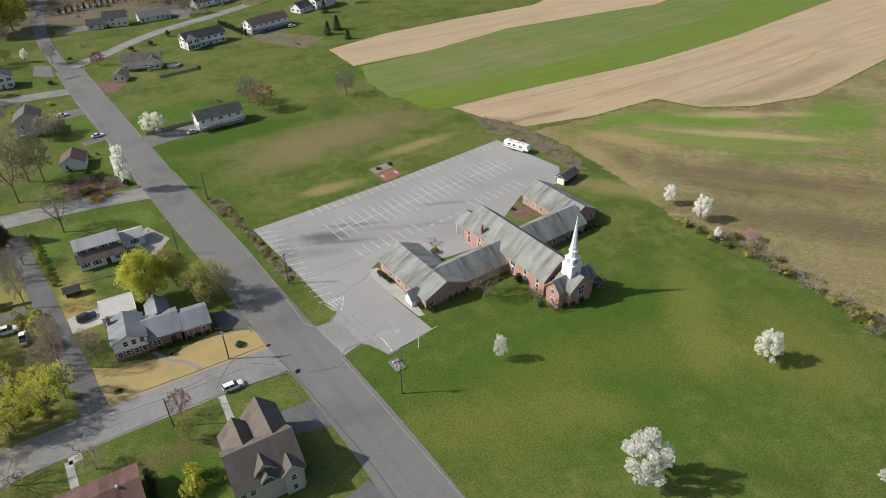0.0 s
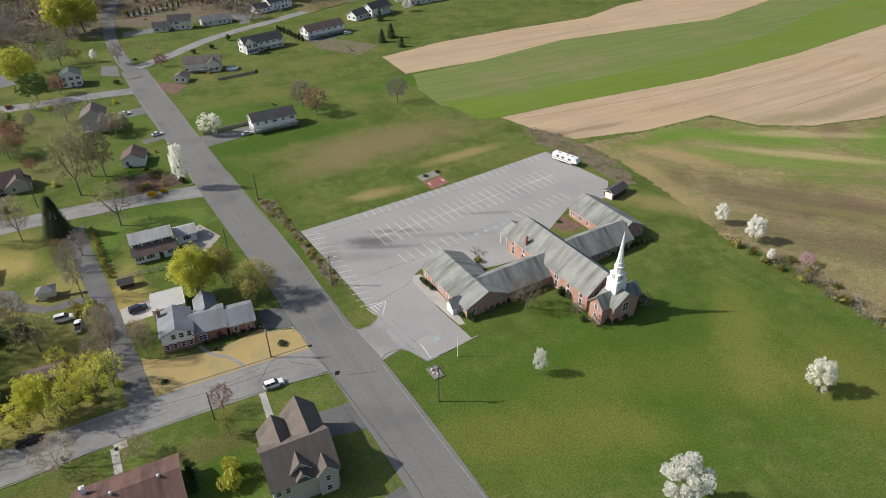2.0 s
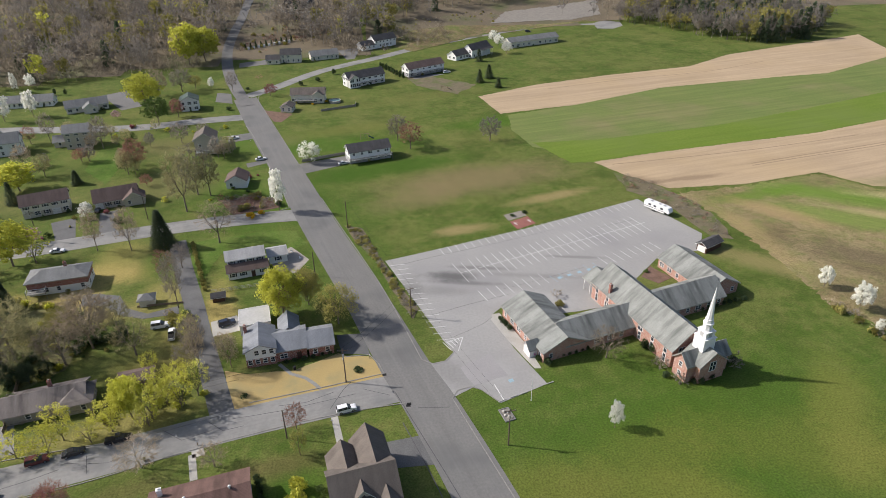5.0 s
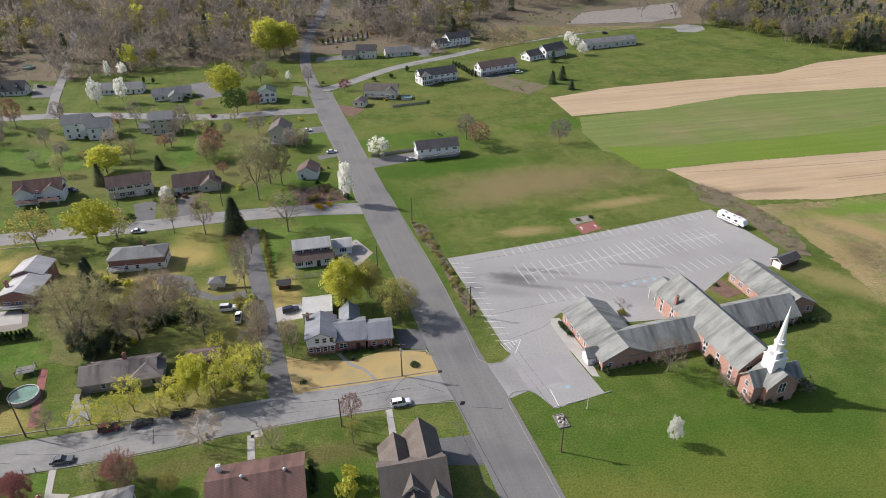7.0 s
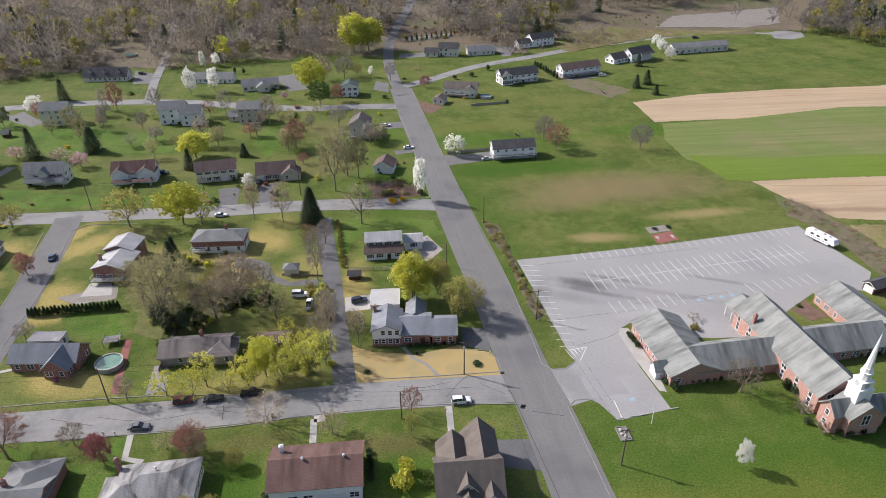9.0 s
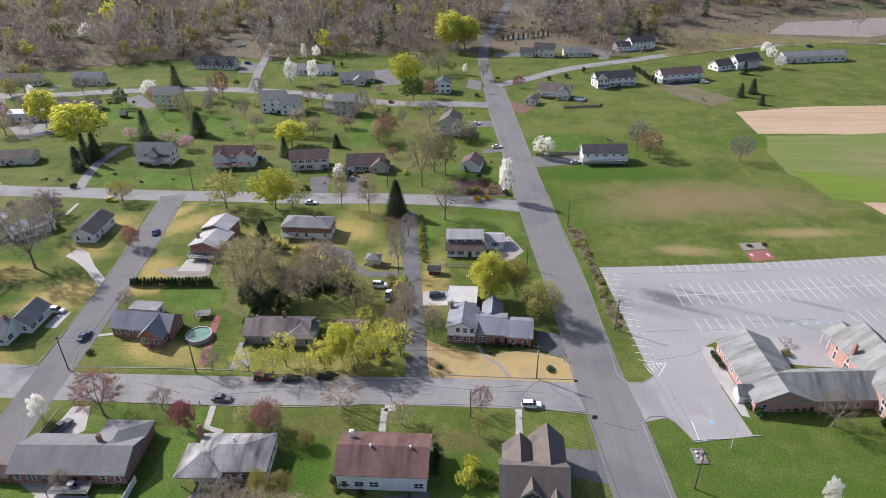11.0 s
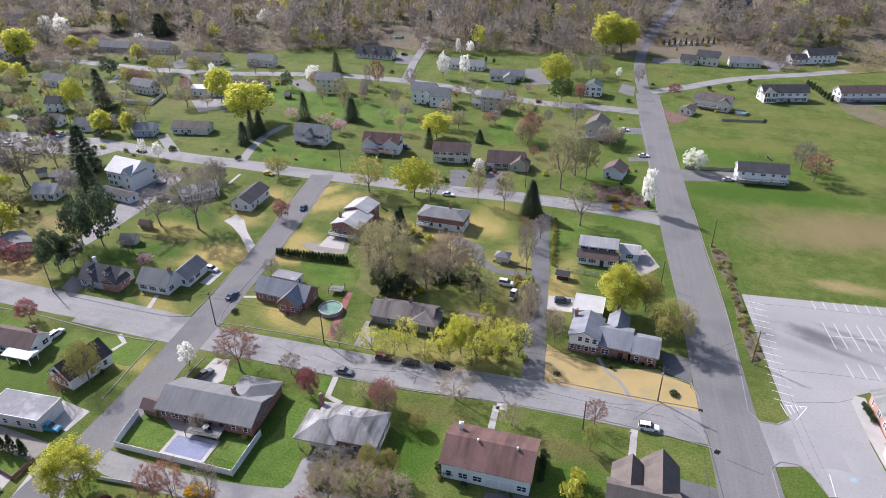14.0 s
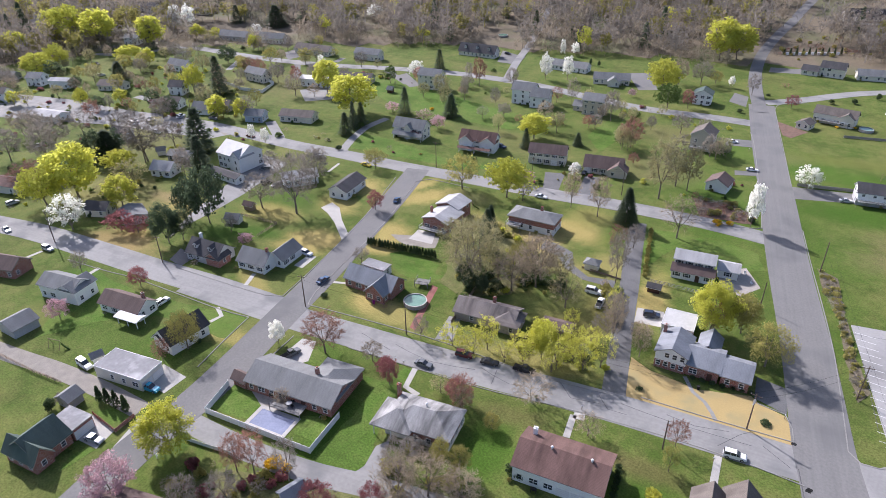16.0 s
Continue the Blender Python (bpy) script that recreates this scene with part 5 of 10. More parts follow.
def woods(name, material, label, count, seed, kind, accept, reach, size=1.0):
    """Many small trees of one kind scattered over the hills, joined."""
    rng = random.Random(seed)
    protos = []
    for v in range(4):
        r2 = random.Random(seed * 10 + v)
        vs, fs = [], []
        if kind == "bare":
            segs = limbs(r2, 10, (0.38, 0.4), 0.28, 9, 0)
            f = 1.0
            for p, q, r0, r1, lev in segs:
                s = Vector((r2.gauss(0, 1), r2.gauss(0, 1), 0)).normalized() * max(r0 * 1.0, 0.05)
                i = len(vs)
                vs += [p + s, p - s, q]
                fs.append((i, i + 1, i + 2))
            ends = [s for s in segs if s[4] >= 1]
            for _ in range(200):
                p, q, *_r = ends[r2.randrange(len(ends))]
                c = p.lerp(q, r2.uniform(0.4, 1.0)) * f
                d = ((q - p).normalized() + Vector((r2.gauss(0, 0.6), r2.gauss(0, 0.6), r2.gauss(0.3, 0.5)))).normalized()
                e = c + d * r2.uniform(0.6, 1.6)
                s = d.orthogonal().normalized() * 0.085
                i = len(vs)
                vs += [c + s, c - s, e]
                fs.append((i, i + 1, i + 2))
        elif kind == "leaf":
            cs = [(Vector((r2.uniform(-2.2, 2.2), r2.uniform(-2.2, 2.2), r2.uniform(4, 8.6))), r2.uniform(1.0, 1.7)) for _ in range(14)]
            a, b = blades(r2, cs, 300, 0.4, 1.0)
            vs = a
            fs = list(b)
            i = len(vs)
            vs += [Vector((-0.2, 0, 0)), Vector((0.2, 0, 0)), Vector((0, 0.2, 7))]
            fs.append((i, i + 1, i + 2))
        else:
            for _ in range(200):
                zz = r2.random() ** 1.2 * 9.4 + 0.4
                rr = (10 - zz) * 0.28 * r2.uniform(0.4, 1.05) + 0.1
                a = r2.uniform(0, 6.2832)
                o = Vector((math.cos(a), math.sin(a), 0))
                c = o * rr + Vector((0, 0, zz))
                s = o.cross(Vector((0, 0, 1))) * 0.45
                i = len(vs)
                vs += [c - s, c + s, c + o * 0.8 - Vector((0, 0, 0.7))]
                fs.append((i, i + 1, i + 2))
        protos.append((np.array([tuple(v3) for v3 in vs]), np.array(fs)))
    V, F, base, got, tries = [], [], 0, 0, 0
    while got < count and tries < count * 60:
        tries += 1
        x, y = rng.uniform(*reach[0]), rng.uniform(*reach[1])
        if not accept(x, y, rng):
            continue
        got += 1
        vs, fs = protos[rng.randrange(4)]
        s, a = size * rng.uniform(1.1, 1.9), rng.uniform(0, 6.28)
        ca, sa = math.cos(a) * s, math.sin(a) * s
        W = np.empty_like(vs)
        W[:, 0] = vs[:, 0] * ca - vs[:, 1] * sa + x
        W[:, 1] = vs[:, 0] * sa + vs[:, 1] * ca + y
        W[:, 2] = vs[:, 2] * s * rng.uniform(0.9, 1.2) + ground_z(x, y) - 0.1
        V.append(W), F.append(fs + base)
        base += len(vs)
    V, F = np.concatenate(V), np.concatenate(F)
    me = bpy.data.meshes.new(name)
    me.vertices.add(len(V)), me.loops.add(F.size), me.polygons.add(len(F))
    me.vertices.foreach_set("co", V.ravel())
    me.loops.foreach_set("vertex_index", F.ravel().astype(np.int32))
    me.polygons.foreach_set("loop_start", np.arange(0, F.size, 3, dtype=np.int32))
    me.update(calc_edges=True)
    me.materials.append(material)
    return tagged(new(name, me), label, "woods", kind="stuff")


tree_kinds()


# ---- ground ----
def axis(reach, near, far):
    out, x, s = [0.0], 0.0, near
    while x < reach:
        s = near if x < far else s * 1.22
        x += s
        out.append(x)
    return [-v for v in reversed(out[1:])] + out


def ground_sheet():
    xs, ys = axis(3500, 14, 800), axis(3500, 14, 900)
    bm = bmesh.new()
    grid = [[bm.verts.new((x, y, ground_z(x, y))) for x in xs] for y in ys]
    for r, s in zip(grid, grid[1:]):
        for k in range(len(xs) - 1):
            bm.faces.new((r[k], r[k + 1], s[k + 1], s[k]))
    for f in bm.faces:
        f.material_index = 1 if f.calc_center_median().x > SPLIT else 0
    ob = part("ground", bm, M_TURF[0], smooth=True)
    ob.data.materials.append(M_TURF[1])
    return tagged(ob, "green spring turf with dry and brown patches", "ground", kind="structure")


GROUND_STAINS = [
    (84.4, 91.8, 62, 40, -20, (0.052, 0.105, 0.012), 0.75),
    (45.5, 87.3, 40, 30, 0, (0.052, 0.105, 0.012), 0.55),
    (-16.3, 197.8, 20, 60, 20, (0.052, 0.105, 0.012), 0.5),
    (-47.3, 284.3, 40, 18, 0, (0.07, 0.14, 0.016), 0.6),
    (-50, 227.4, 16, 34, 20, (0.07, 0.14, 0.016), 0.6),
    (-0.1, 279.4, 40, 10, 0, (0.07, 0.14, 0.016), 0.4),
    (-175, 266.5, 46, 10, 10, (0.07, 0.14, 0.016), 0.5),
    (-16.3, 259.1, 30, 50, 0, (0.052, 0.105, 0.012), 0.35),
    (39.6, 234, 46, 16, 12, (0.2, 0.155, 0.08), 0.75),
    (14.2, 219.4, 22, 10, 20, (0.2, 0.155, 0.08), 0.45),
    (28, 192.4, 12, 4, 10, (0.3, 0.23, 0.11), 0.7),
    (65.8, 213.9, 18, 4, 15, (0.3, 0.23, 0.11), 0.7),
    (-42.5, 288.3, 14, 10, 0, (0.2, 0.155, 0.08), 0.3),
    (48.6, 82.7, 26, 14, 30, (0.16, 0.155, 0.036), 0.39),
    (88.3, 86.2, 30, 12, -20, (0.16, 0.155, 0.036), 0.33),
    (115.1, 76.1, 16, 20, 0, (0.16, 0.155, 0.036), 0.5),
    (118.6, 156.9, 24, 6, -40, (0.3, 0.23, 0.11), 0.5),
    (31.4, 84.3, 14, 9, 0, (0.16, 0.155, 0.036), 0.44),
    (-302.2, 241.1, 60, 30, 0, (0.2, 0.155, 0.08), 0.3),
    (-283.8, 141, 40, 30, 0, (0.2, 0.155, 0.08), 0.35),
    (-145.8, 238.9, 50, 16, -10, (0.2, 0.155, 0.08), 0.25),
    (-240.9, 103.7, 30, 20, 0, (0.3, 0.23, 0.11), 0.35),
    (-81.8, 244.8, 24, 16, 0, (0.2, 0.155, 0.08), 0.35),
    (-92.2, 166.5, 14, 10, 20, STRAW, 0.74),
    (-81.5, 179.6, 12, 8, 0, STRAW, 0.81),
    (-131.4, 142.1, 10, 8, -30, STRAW, 0.81),
    (-107.9, 107.1, 12, 6, -10, STRAW, 0.68),
    (-59.3, 137.6, 12, 14, 0, STRAW, 0.47),
    (-161.6, 146.6, 10, 8, 0, STRAW, 0.68),
    (-148.5, 123.7, 14, 5, 20, STRAW, 0.81),
    (-203.5, 91.1, 14, 5, -20, STRAW, 0.9),
    (-102, 107.7, 16, 5, -12, STRAW, 0.81),
    (-88.7, 169.5, 8, 10, 0, STRAW, 0.68),
    (-129.4, 130.6, 10, 4, 20, STRAW, 0.81),
    (-139.9, 170.2, 7, 14, -30, STRAW, 0.81),
    (-46.1, 155.5, 6, 16, 10, STRAW, 0.81),
    (-95.8, 159.6, 16, 12, 0, (0.2, 0.155, 0.08), 0.4),
    (-164.2, 165.2, 9, 8, -40, STRAW, 0.68),
    (-144.4, 94.6, 12, 4, -20, STRAW, 0.54),
    (-183.2, 287, 12, 8, 0, (0.2, 0.155, 0.08), 0.4),
    (-227.9, 330.3, 16, 6, 0, (0.2, 0.155, 0.08), 0.5),
    (-355.9, 364.7, 14, 9, 0, (0.3, 0.23, 0.11), 0.6),
    (-84, 66, 9, 16, 14, LUSH, 0.8),
    (-199.9, 84.6, 20, 8, 14, (0.32, 0.23, 0.1), 0.7),
    (-217.4, 114.4, 12, 6, 14, (0.3, 0.215, 0.11), 0.6),
    (-148.4, 124.5, 12, 7, 14, STRAW, 0.85),
    (-168.7, 116.1, 12, 6, 14, LUSH, 0.75),
    (-181.2, 138.1, 16, 9, 14, LUSH, 0.6),
    (-150, 174.7, 5, 16, -22, STRAW, 0.85),
    (-80.1, 157.4, 12, 7, 0, (0.27, 0.22, 0.085), 0.8),
    (-83.1, 189.6, 8, 12, 10, (0.26, 0.23, 0.07), 0.6),
    (-126.1, 180.2, 12, 7, 10, (0.13, 0.12, 0.05), 0.6),
    (-70.2, 183.6, 6, 10, 10, LUSH, 0.5),
    (-62, 112, 24, 6, 14, (0.24, 0.21, 0.075), 0.75),
    (-100, 106, 8, 5, 10, (0.2, 0.19, 0.06), 0.6),
    (-62, 165, 10, 10, 0, (0.3, 0.25, 0.09), 0.6),
    (-66, 140, 10, 10, 0, (0.09, 0.125, 0.03), 0.6),
    (-52, 82, 7, 13, 14, LUSH, 0.8),
    (-20, 90, 8, 12, 14, LUSH, 0.7),
    (-104, 84, 12, 6, 14, LUSH, 0.7),
    (-25, 96, 12, 4, 10, (0.13, 0.09, 0.045), 0.5),
    (-55, 93, 9, 4, 10, (0.13, 0.09, 0.045), 0.4),
    (-46, 66, 10, 6, 20, (0.13, 0.1, 0.045), 0.5),
    (101, 96, 9, 24, -25, (0.19, 0.185, 0.045), 0.5),
    (60, 78, 14, 8, -20, (0.16, 0.165, 0.035), 0.5),
    (-28, 172, 12, 7, 10, LUSH, 0.7),
    (6, 250, 44, 9, 15, LUSH, 0.75),
    (60, 300, 40, 9, 15, (0.06, 0.125, 0.012), 0.7),
    (-10, 300, 36, 8, 12, (0.15, 0.15, 0.04), 0.5),
    (25, 345, 40, 9, 20, (0.15, 0.15, 0.045), 0.5),
    (-172, 255, 40, 12, 8, LUSH, 0.5),
    (-112, 165, 8, 9, 0, STRAW, 0.8),
    (-150, 116, 12, 4, 12, STRAW, 0.7),
    (-178, 108, 10, 6, 12, LUSH, 0.7),
    (-176, 128, 14, 7, 10, STRAW, 0.6),
    (-205, 112, 12, 9, 10, STRAW, 0.6),
    (-152, 55, 26, 10, 14, LUSH, 0.5),
    (-128, 74, 10, 4, 14, STRAW, 0.5),
    (-88.5, 288.4, 20, 16, 0, (0.2, 0.155, 0.08), 0.4)]
SPLIT = -28.0
# one turf, stained by its own patches on either side of the through road
M_TURF = [turf(n, [q for q in GROUND_STAINS if side * (q[0] - SPLIT) + 1.6 * max(q[2:4]) > 0]) for n, side in (("turf_west", -1), ("turf_east", 1))]
for m in M_TURF:
    streaks(m, 106.0, 0.94, 1.05, 0.25)
ground_sheet()
# strip-cropped fields
patch("field", [(59, 342), (94, 358.8), (139.6, 371.6), (197.9, 383.3), (235.3, 407.2), (358, 448.8), (343.4, 390.8), (271.5, 355.5), (236.4, 352.3), (163.2, 342.5), (107.6, 320.1), (64.8, 311.4)], 0.06, M_TILLED, "bare tilled tan soil of a strip field", "field", 0.3, step=1.1)
patch("field", [(91.4, 243.7), (120.5, 249.8), (151.2, 254.4), (202.6, 262.2), (269.7, 280.9), (343.1, 307.8), (392.9, 325.2), (529.6, 374.1), (533.5, 309.6), (412.4, 228), (311.6, 222.7), (271.7, 208.5), (241.2, 198), (208.5, 198.6), (188.1, 205.3), (176.4, 220.3), (142, 213.9), (111.5, 214.3), (100, 227.4)], 0.06, M_TILLED, "bare tilled tan soil of a strip field", "field", 0.3, step=1.1)
patch("field", [(71.5, 269.3), (101, 269), (131.3, 273.2), (164.9, 279.3), (227.5, 298.2), (284.8, 318.1), (345.3, 353.7), (475.8, 397.6), (522, 372.8), (392.9, 325.2), (343.1, 307.8), (269.7, 280.9), (202.6, 262.2), (151.2, 254.4), (120.5, 249.8), (91.4, 243.7), (81.5, 244.3)], 0.05, M_WINTER, "bright green winter grain strip", "field", 0.35, step=1.1)
patch("field", [(68.5, 309), (107.6, 320.1), (163.2, 342.5), (236.4, 352.3), (271.5, 355.5), (343.4, 390.8), (471.2, 450.1), (475.8, 397.6), (345.3, 353.7), (284.8, 318.1), (223.3, 292.1), (160.8, 271.8), (127.4, 264.8), (97.2, 259), (80.5, 256.3), (70.2, 264.7), (65.7, 287.1)], 0.042, M_PALE_CROP, "pale green strip of young crop", "field", 0.35, step=1.1)
M_RUT = shade("damp_soil", (0.24, 0.175, 0.11), (0.33, 0.25, 0.16), 0.95, 0.2, 9.0, 0.5, contrast=0.9)
for rut in ([(154, 230.5), (180.9, 236), (209.5, 241.4), (234.2, 247), (259, 254.6), (300, 270)], [(154.6, 232.6), (181.5, 238.1), (210, 243.5), (234.7, 249.1), (259.4, 256.7), (300, 272)], [(209.2, 216.5), (235.1, 224.1), (263.5, 232.5), (289.8, 243.3)], [(100, 350), (150, 362), (205, 371), (250, 388)], [(98, 240), (130, 243), (170, 248), (220, 257)]):
    strip("wheel_track", rut, 0.7, 0.068, M_RUT, "dark wheel rut across tilled soil", "track", thick=0.006)
M_MEADOW = turf("meadow_turf", [
    (176, 196, 48, 9, -28, (0.122, 0.201, 0.0305), 0.85),
    (165, 180, 46, 8, -30, (0.146, 0.207, 0.0427), 0.75),
    (232, 176, 34, 16, 12, (0.104, 0.189, 0.0244), 0.8),
    (140, 204, 22, 5, 10, (0.0976, 0.183, 0.0183), 0.7),
    (212, 158, 34, 5, -28, (0.159, 0.207, 0.0488), 0.6),
    (200, 192, 30, 4, -20, (0.415, 0.329, 0.183), 0.55),
    (187, 176, 34, 4, -30, (0.403, 0.329, 0.171), 0.6),
    (140, 190, 20, 6, -48, (0.329, 0.232, 0.122), 0.7),
    (124, 175, 6, 26, 8, (0.317, 0.244, 0.11), 0.55),
    (215, 195, 14, 5, 30, (0.146, 0.104, 0.0671), 0.6),
    (159, 148, 44, 13, -35, (0.122, 0.0976, 0.0586), 0.8),
    (160, 118, 44, 12, -38, (0.128, 0.102, 0.061), 0.75),
    (190, 130, 30, 8, -30, (0.146, 0.11, 0.0671), 0.6),
    (172, 134, 40, 3, -36, (0.195, 0.183, 0.061), 0.5),
    (158.6, 92.6, 30, 14, -30, (0.244, 0.201, 0.104), 0.6),
    (196, 150, 40, 3, -25, (0.11, 0.177, 0.0305), 0.6)], (0.189, 0.152, 0.0756), (0.281, 0.226, 0.12), (0.134, 0.177, 0.0427), 0.75, (0.5, 1.5))
streaks(M_MEADOW, -35, 0.86, 1.14, 0.8)
patch("meadow", [(111.6, 209.6), (141, 212.4), (175.2, 218.6), (186.9, 203.8), (207.6, 197.6), (240.2, 197), (270.5, 207.4), (309.4, 220.8), (410.3, 226.6), (363.7, 129.3), (176.2, 34.8), (138.3, 73.5), (135.8, 93.3), (133.7, 113.8), (129.7, 123.2), (123.8, 134), (123.1, 157.2), (118.5, 190.6)], 0.046, M_MEADOW, "rough brown scrubby meadow with tufts of green", "meadow", 1.2, step=1.2)
patch("brush_bank", [(95.8, 232.2), (103.8, 224.6), (113, 207.4), (117.7, 189.3), (115.4, 173.3), (108.8, 177.3), (105.3, 196.8), (100.6, 206.7), (94.6, 214.6)], 0.08, M_BANK, "brown brushy bank beside the car park", "bank", 0.7)
patch("brush_bank", [(-11.8, 201.3), (-5.7, 198.2), (-1.1, 181.4), (3.6, 163.7), (9.2, 148.3), (7.3, 143.6), (3.9, 154.5), (-1.7, 175.4), (-8.1, 189.2)], 0.08, M_BANK, "brown brushy bank between road and car park", "bank", 0.4)


def woodland_floor():
    """Brown leaf litter draped over the hills."""
    bm = bmesh.new()
    grid = {}
    for j in range(0, 66):
        for i in range(-86, 70):
            x, y = i * 14.0 + 3, j * 14.0 + 40
            e = math.hypot(x, y) - (455 + 0.25 * max(0, -x - 200) + 0.6 * max(0, x)) + 14 * noise.noise((x * 0.02, y * 0.02, 0))
            if e > -14 and math.hypot(x, y) < 1150:
                grid[i, j] = bm.verts.new((x, y, ground_z(x, y) + 0.12))
    for (i, j), v in list(grid.items()):
        q = [grid.get((i + a, j + b)) for a, b in ((0, 0), (1, 0), (1, 1), (0, 1))]
        if all(q):
            bm.faces.new(q)
    return tagged(part("woodland_floor", bm, M_WOODFLOOR, smooth=True), "brown leaf litter under bare spring woods", "ground", kind="structure")


woodland_floor()

# streets
road = strip("road", [(31.5, 22), (20.4, 70.5), (9.9, 107.5), (4, 124.5), (-6, 158), (-20, 201), (-35.5, 252), (-52, 305), (-67.5, 358)], 12.3, 0.06, M_ROAD, "grey asphalt through road with worn surface")
strip("road", [(-64.4, 345.1), (-75.4, 378.4), (-86.5, 419.8), (-94.2, 465.4), (-95.4, 510.3), (-94.4, 535.5), (-94.4, 567.4), (-93.8, 598.9)], 7, 0.24, M_ASPHALT, "narrow asphalt lane climbing into the woods")
strip("street", [(2, 116.8), (-34.8, 109.6), (-70, 100.8), (-96, 95), (-122, 89.5), (-160, 82.5)], 9.6, 0.05, M_OLD_ASPHALT, "pale worn asphalt side street with patched cracks", "street")
strip("street", [(-128.6, 89.9), (-152, 86.1), (-174.3, 81.5), (-204.7, 75.9), (-232.3, 70.3), (-263.7, 60.7), (-307.6, 49.4)], 10, 0.048, M_OLD_ASPHALT, "pale worn asphalt side street", "street")
strip("street", [(-158.6, 189.8), (-147.1, 159.1), (-139, 135.4), (-131.2, 112.1), (-124.2, 88.2), (-118.4, 68.6), (-114.5, 52.9), (-112.3, 37.6), (-108.4, 23.6), (-106.5, 14.2)], 9.5, 0.054, M_ASPHALT, "grey asphalt cross street running downhill", "street")
strip("street", [(-27.3, 211.6), (-48.1, 210.8), (-77.2, 206.6), (-108.1, 199.2), (-138.5, 193.7), (-169, 187.6), (-197.8, 183.3), (-221.9, 178.7), (-250.2, 175.8), (-276.6, 172.7), (-308.3, 164.9), (-342.1, 153.4), (-378.6, 144.3), (-419.2, 135.1), (-464.7, 128.4)], 9, 0.05, M_OLD_ASPHALT, "pale worn asphalt residential street", "street")
strip("street", [(-58.8, 326.4), (-84.4, 323.5), (-114, 317.9), (-146.6, 320), (-183.7, 323.3), (-228.4, 318.9), (-271, 305.5), (-305.4, 290.3), (-345.7, 278.4), (-384.9, 272.2), (-423.8, 267.8), (-443.4, 258), (-445.4, 233), (-469.9, 217.8)], 9, 0.05, M_OLD_ASPHALT, "pale worn asphalt residential street", "street")
strip("street", [(-67.1, 362.5), (-53, 377.9), (-28.3, 409.9), (7.8, 438.5), (40.1, 464.5), (93.3, 497.6), (154.6, 522), (192.2, 515.9)], 8, 0.05, M_OLD_ASPHALT, "pale asphalt residential street to a turning circle", "street")
patch("turning_circle", [(182, 525.1), (194.9, 530.7), (204.9, 523.6), (201.9, 508.9), (190.9, 499.5), (179.1, 502.3)], 0.052, M_OLD_ASPHALT, "pale asphalt turning circle", "street")
strip("lane", [(-67, 197.6), (-61.2, 180.1), (-54.2, 160.5), (-48.6, 143.6), (-42.8, 127.1), (-37.9, 113)], 5.5, 0.046, M_DARK_ASPHALT, "dark patched asphalt back lane", "lane")
strip("lane", [(-189.5, 30.7), (-167.5, 35.8), (-152, 39.9), (-136, 42.9), (-121.9, 44.7)], 5, 0.042, M_GRAVEL, "gravel back lane", "lane")
strip("lane", [(-110.8, 49), (-100.4, 50.4), (-88.2, 52.7), (-76.3, 56), (-67.2, 59.6), (-58.1, 62.7), (-49.1, 65.3)], 5.5, 0.042, M_OLD_ASPHALT, "worn pale asphalt back lane", "lane")
strip("drive", [(-198.8, 319.9), (-217.4, 362.7), (-236.4, 412.7), (-248.5, 445.3), (-270.6, 501.6)], 5, 0.24, M_OLD_ASPHALT, "long asphalt drive climbing to the woods", "drive")
strip("drive", [(-198.7, 185.9), (-206.1, 200.6), (-211.3, 215.8), (-211.8, 230.7)], 4, 0.045, M_OLD_ASPHALT, "narrow curving asphalt drive", "drive")
stained(M_LOT, [
    (20.4, 163.6, 9, 3.4, -12, (0.085, 0.084, 0.082), 0.8),
    (24.1, 159.5, 13, 1.4, -12, (0.085, 0.084, 0.082), 0.5),
    (14.3, 156.7, 12, 3, -12, (0.085, 0.084, 0.082), 0.25),
    (30.2, 167.1, 11, 1.3, -12, (0.085, 0.084, 0.082), 0.45),
    (60.1, 169.6, 11, 1.0, -12, (0.085, 0.084, 0.082), 0.35),
    (46, 160.4, 20, 1.6, -12, (0.085, 0.084, 0.082), 0.22),
    (7.3, 155.4, 4, 16, -12, (0.085, 0.084, 0.082), 0.3),
    (42.9, 147.8, 16, 6, -12, (0.37, 0.365, 0.355), 0.6),
    (23.8, 119.1, 8, 6, 0, (0.36, 0.354, 0.345), 0.6),
    (15.6, 120, 5, 12, 40, (0.085, 0.084, 0.082), 0.3)])
patch("car_park", [(1.3, 175.3), (21.8, 181.3), (50.7, 190.4), (95.9, 206.9), (99, 198.2), (107.1, 178.4), (101.4, 167.7), (89.1, 168.3), (71.1, 150.8), (52.5, 144.9), (38.8, 150.2), (32, 145.2), (29.2, 142.6), (32.1, 127.7), (37.2, 113.4), (25, 108.5), (22.1, 112.8), (19.9, 114.7), (14.4, 111.7), (13.1, 115.2), (8.6, 126.2), (10.9, 124.4), (14.1, 125), (16.7, 128), (15, 132.2)], 0.058, M_LOT, "pale grey asphalt car park with painted bays", "car park")
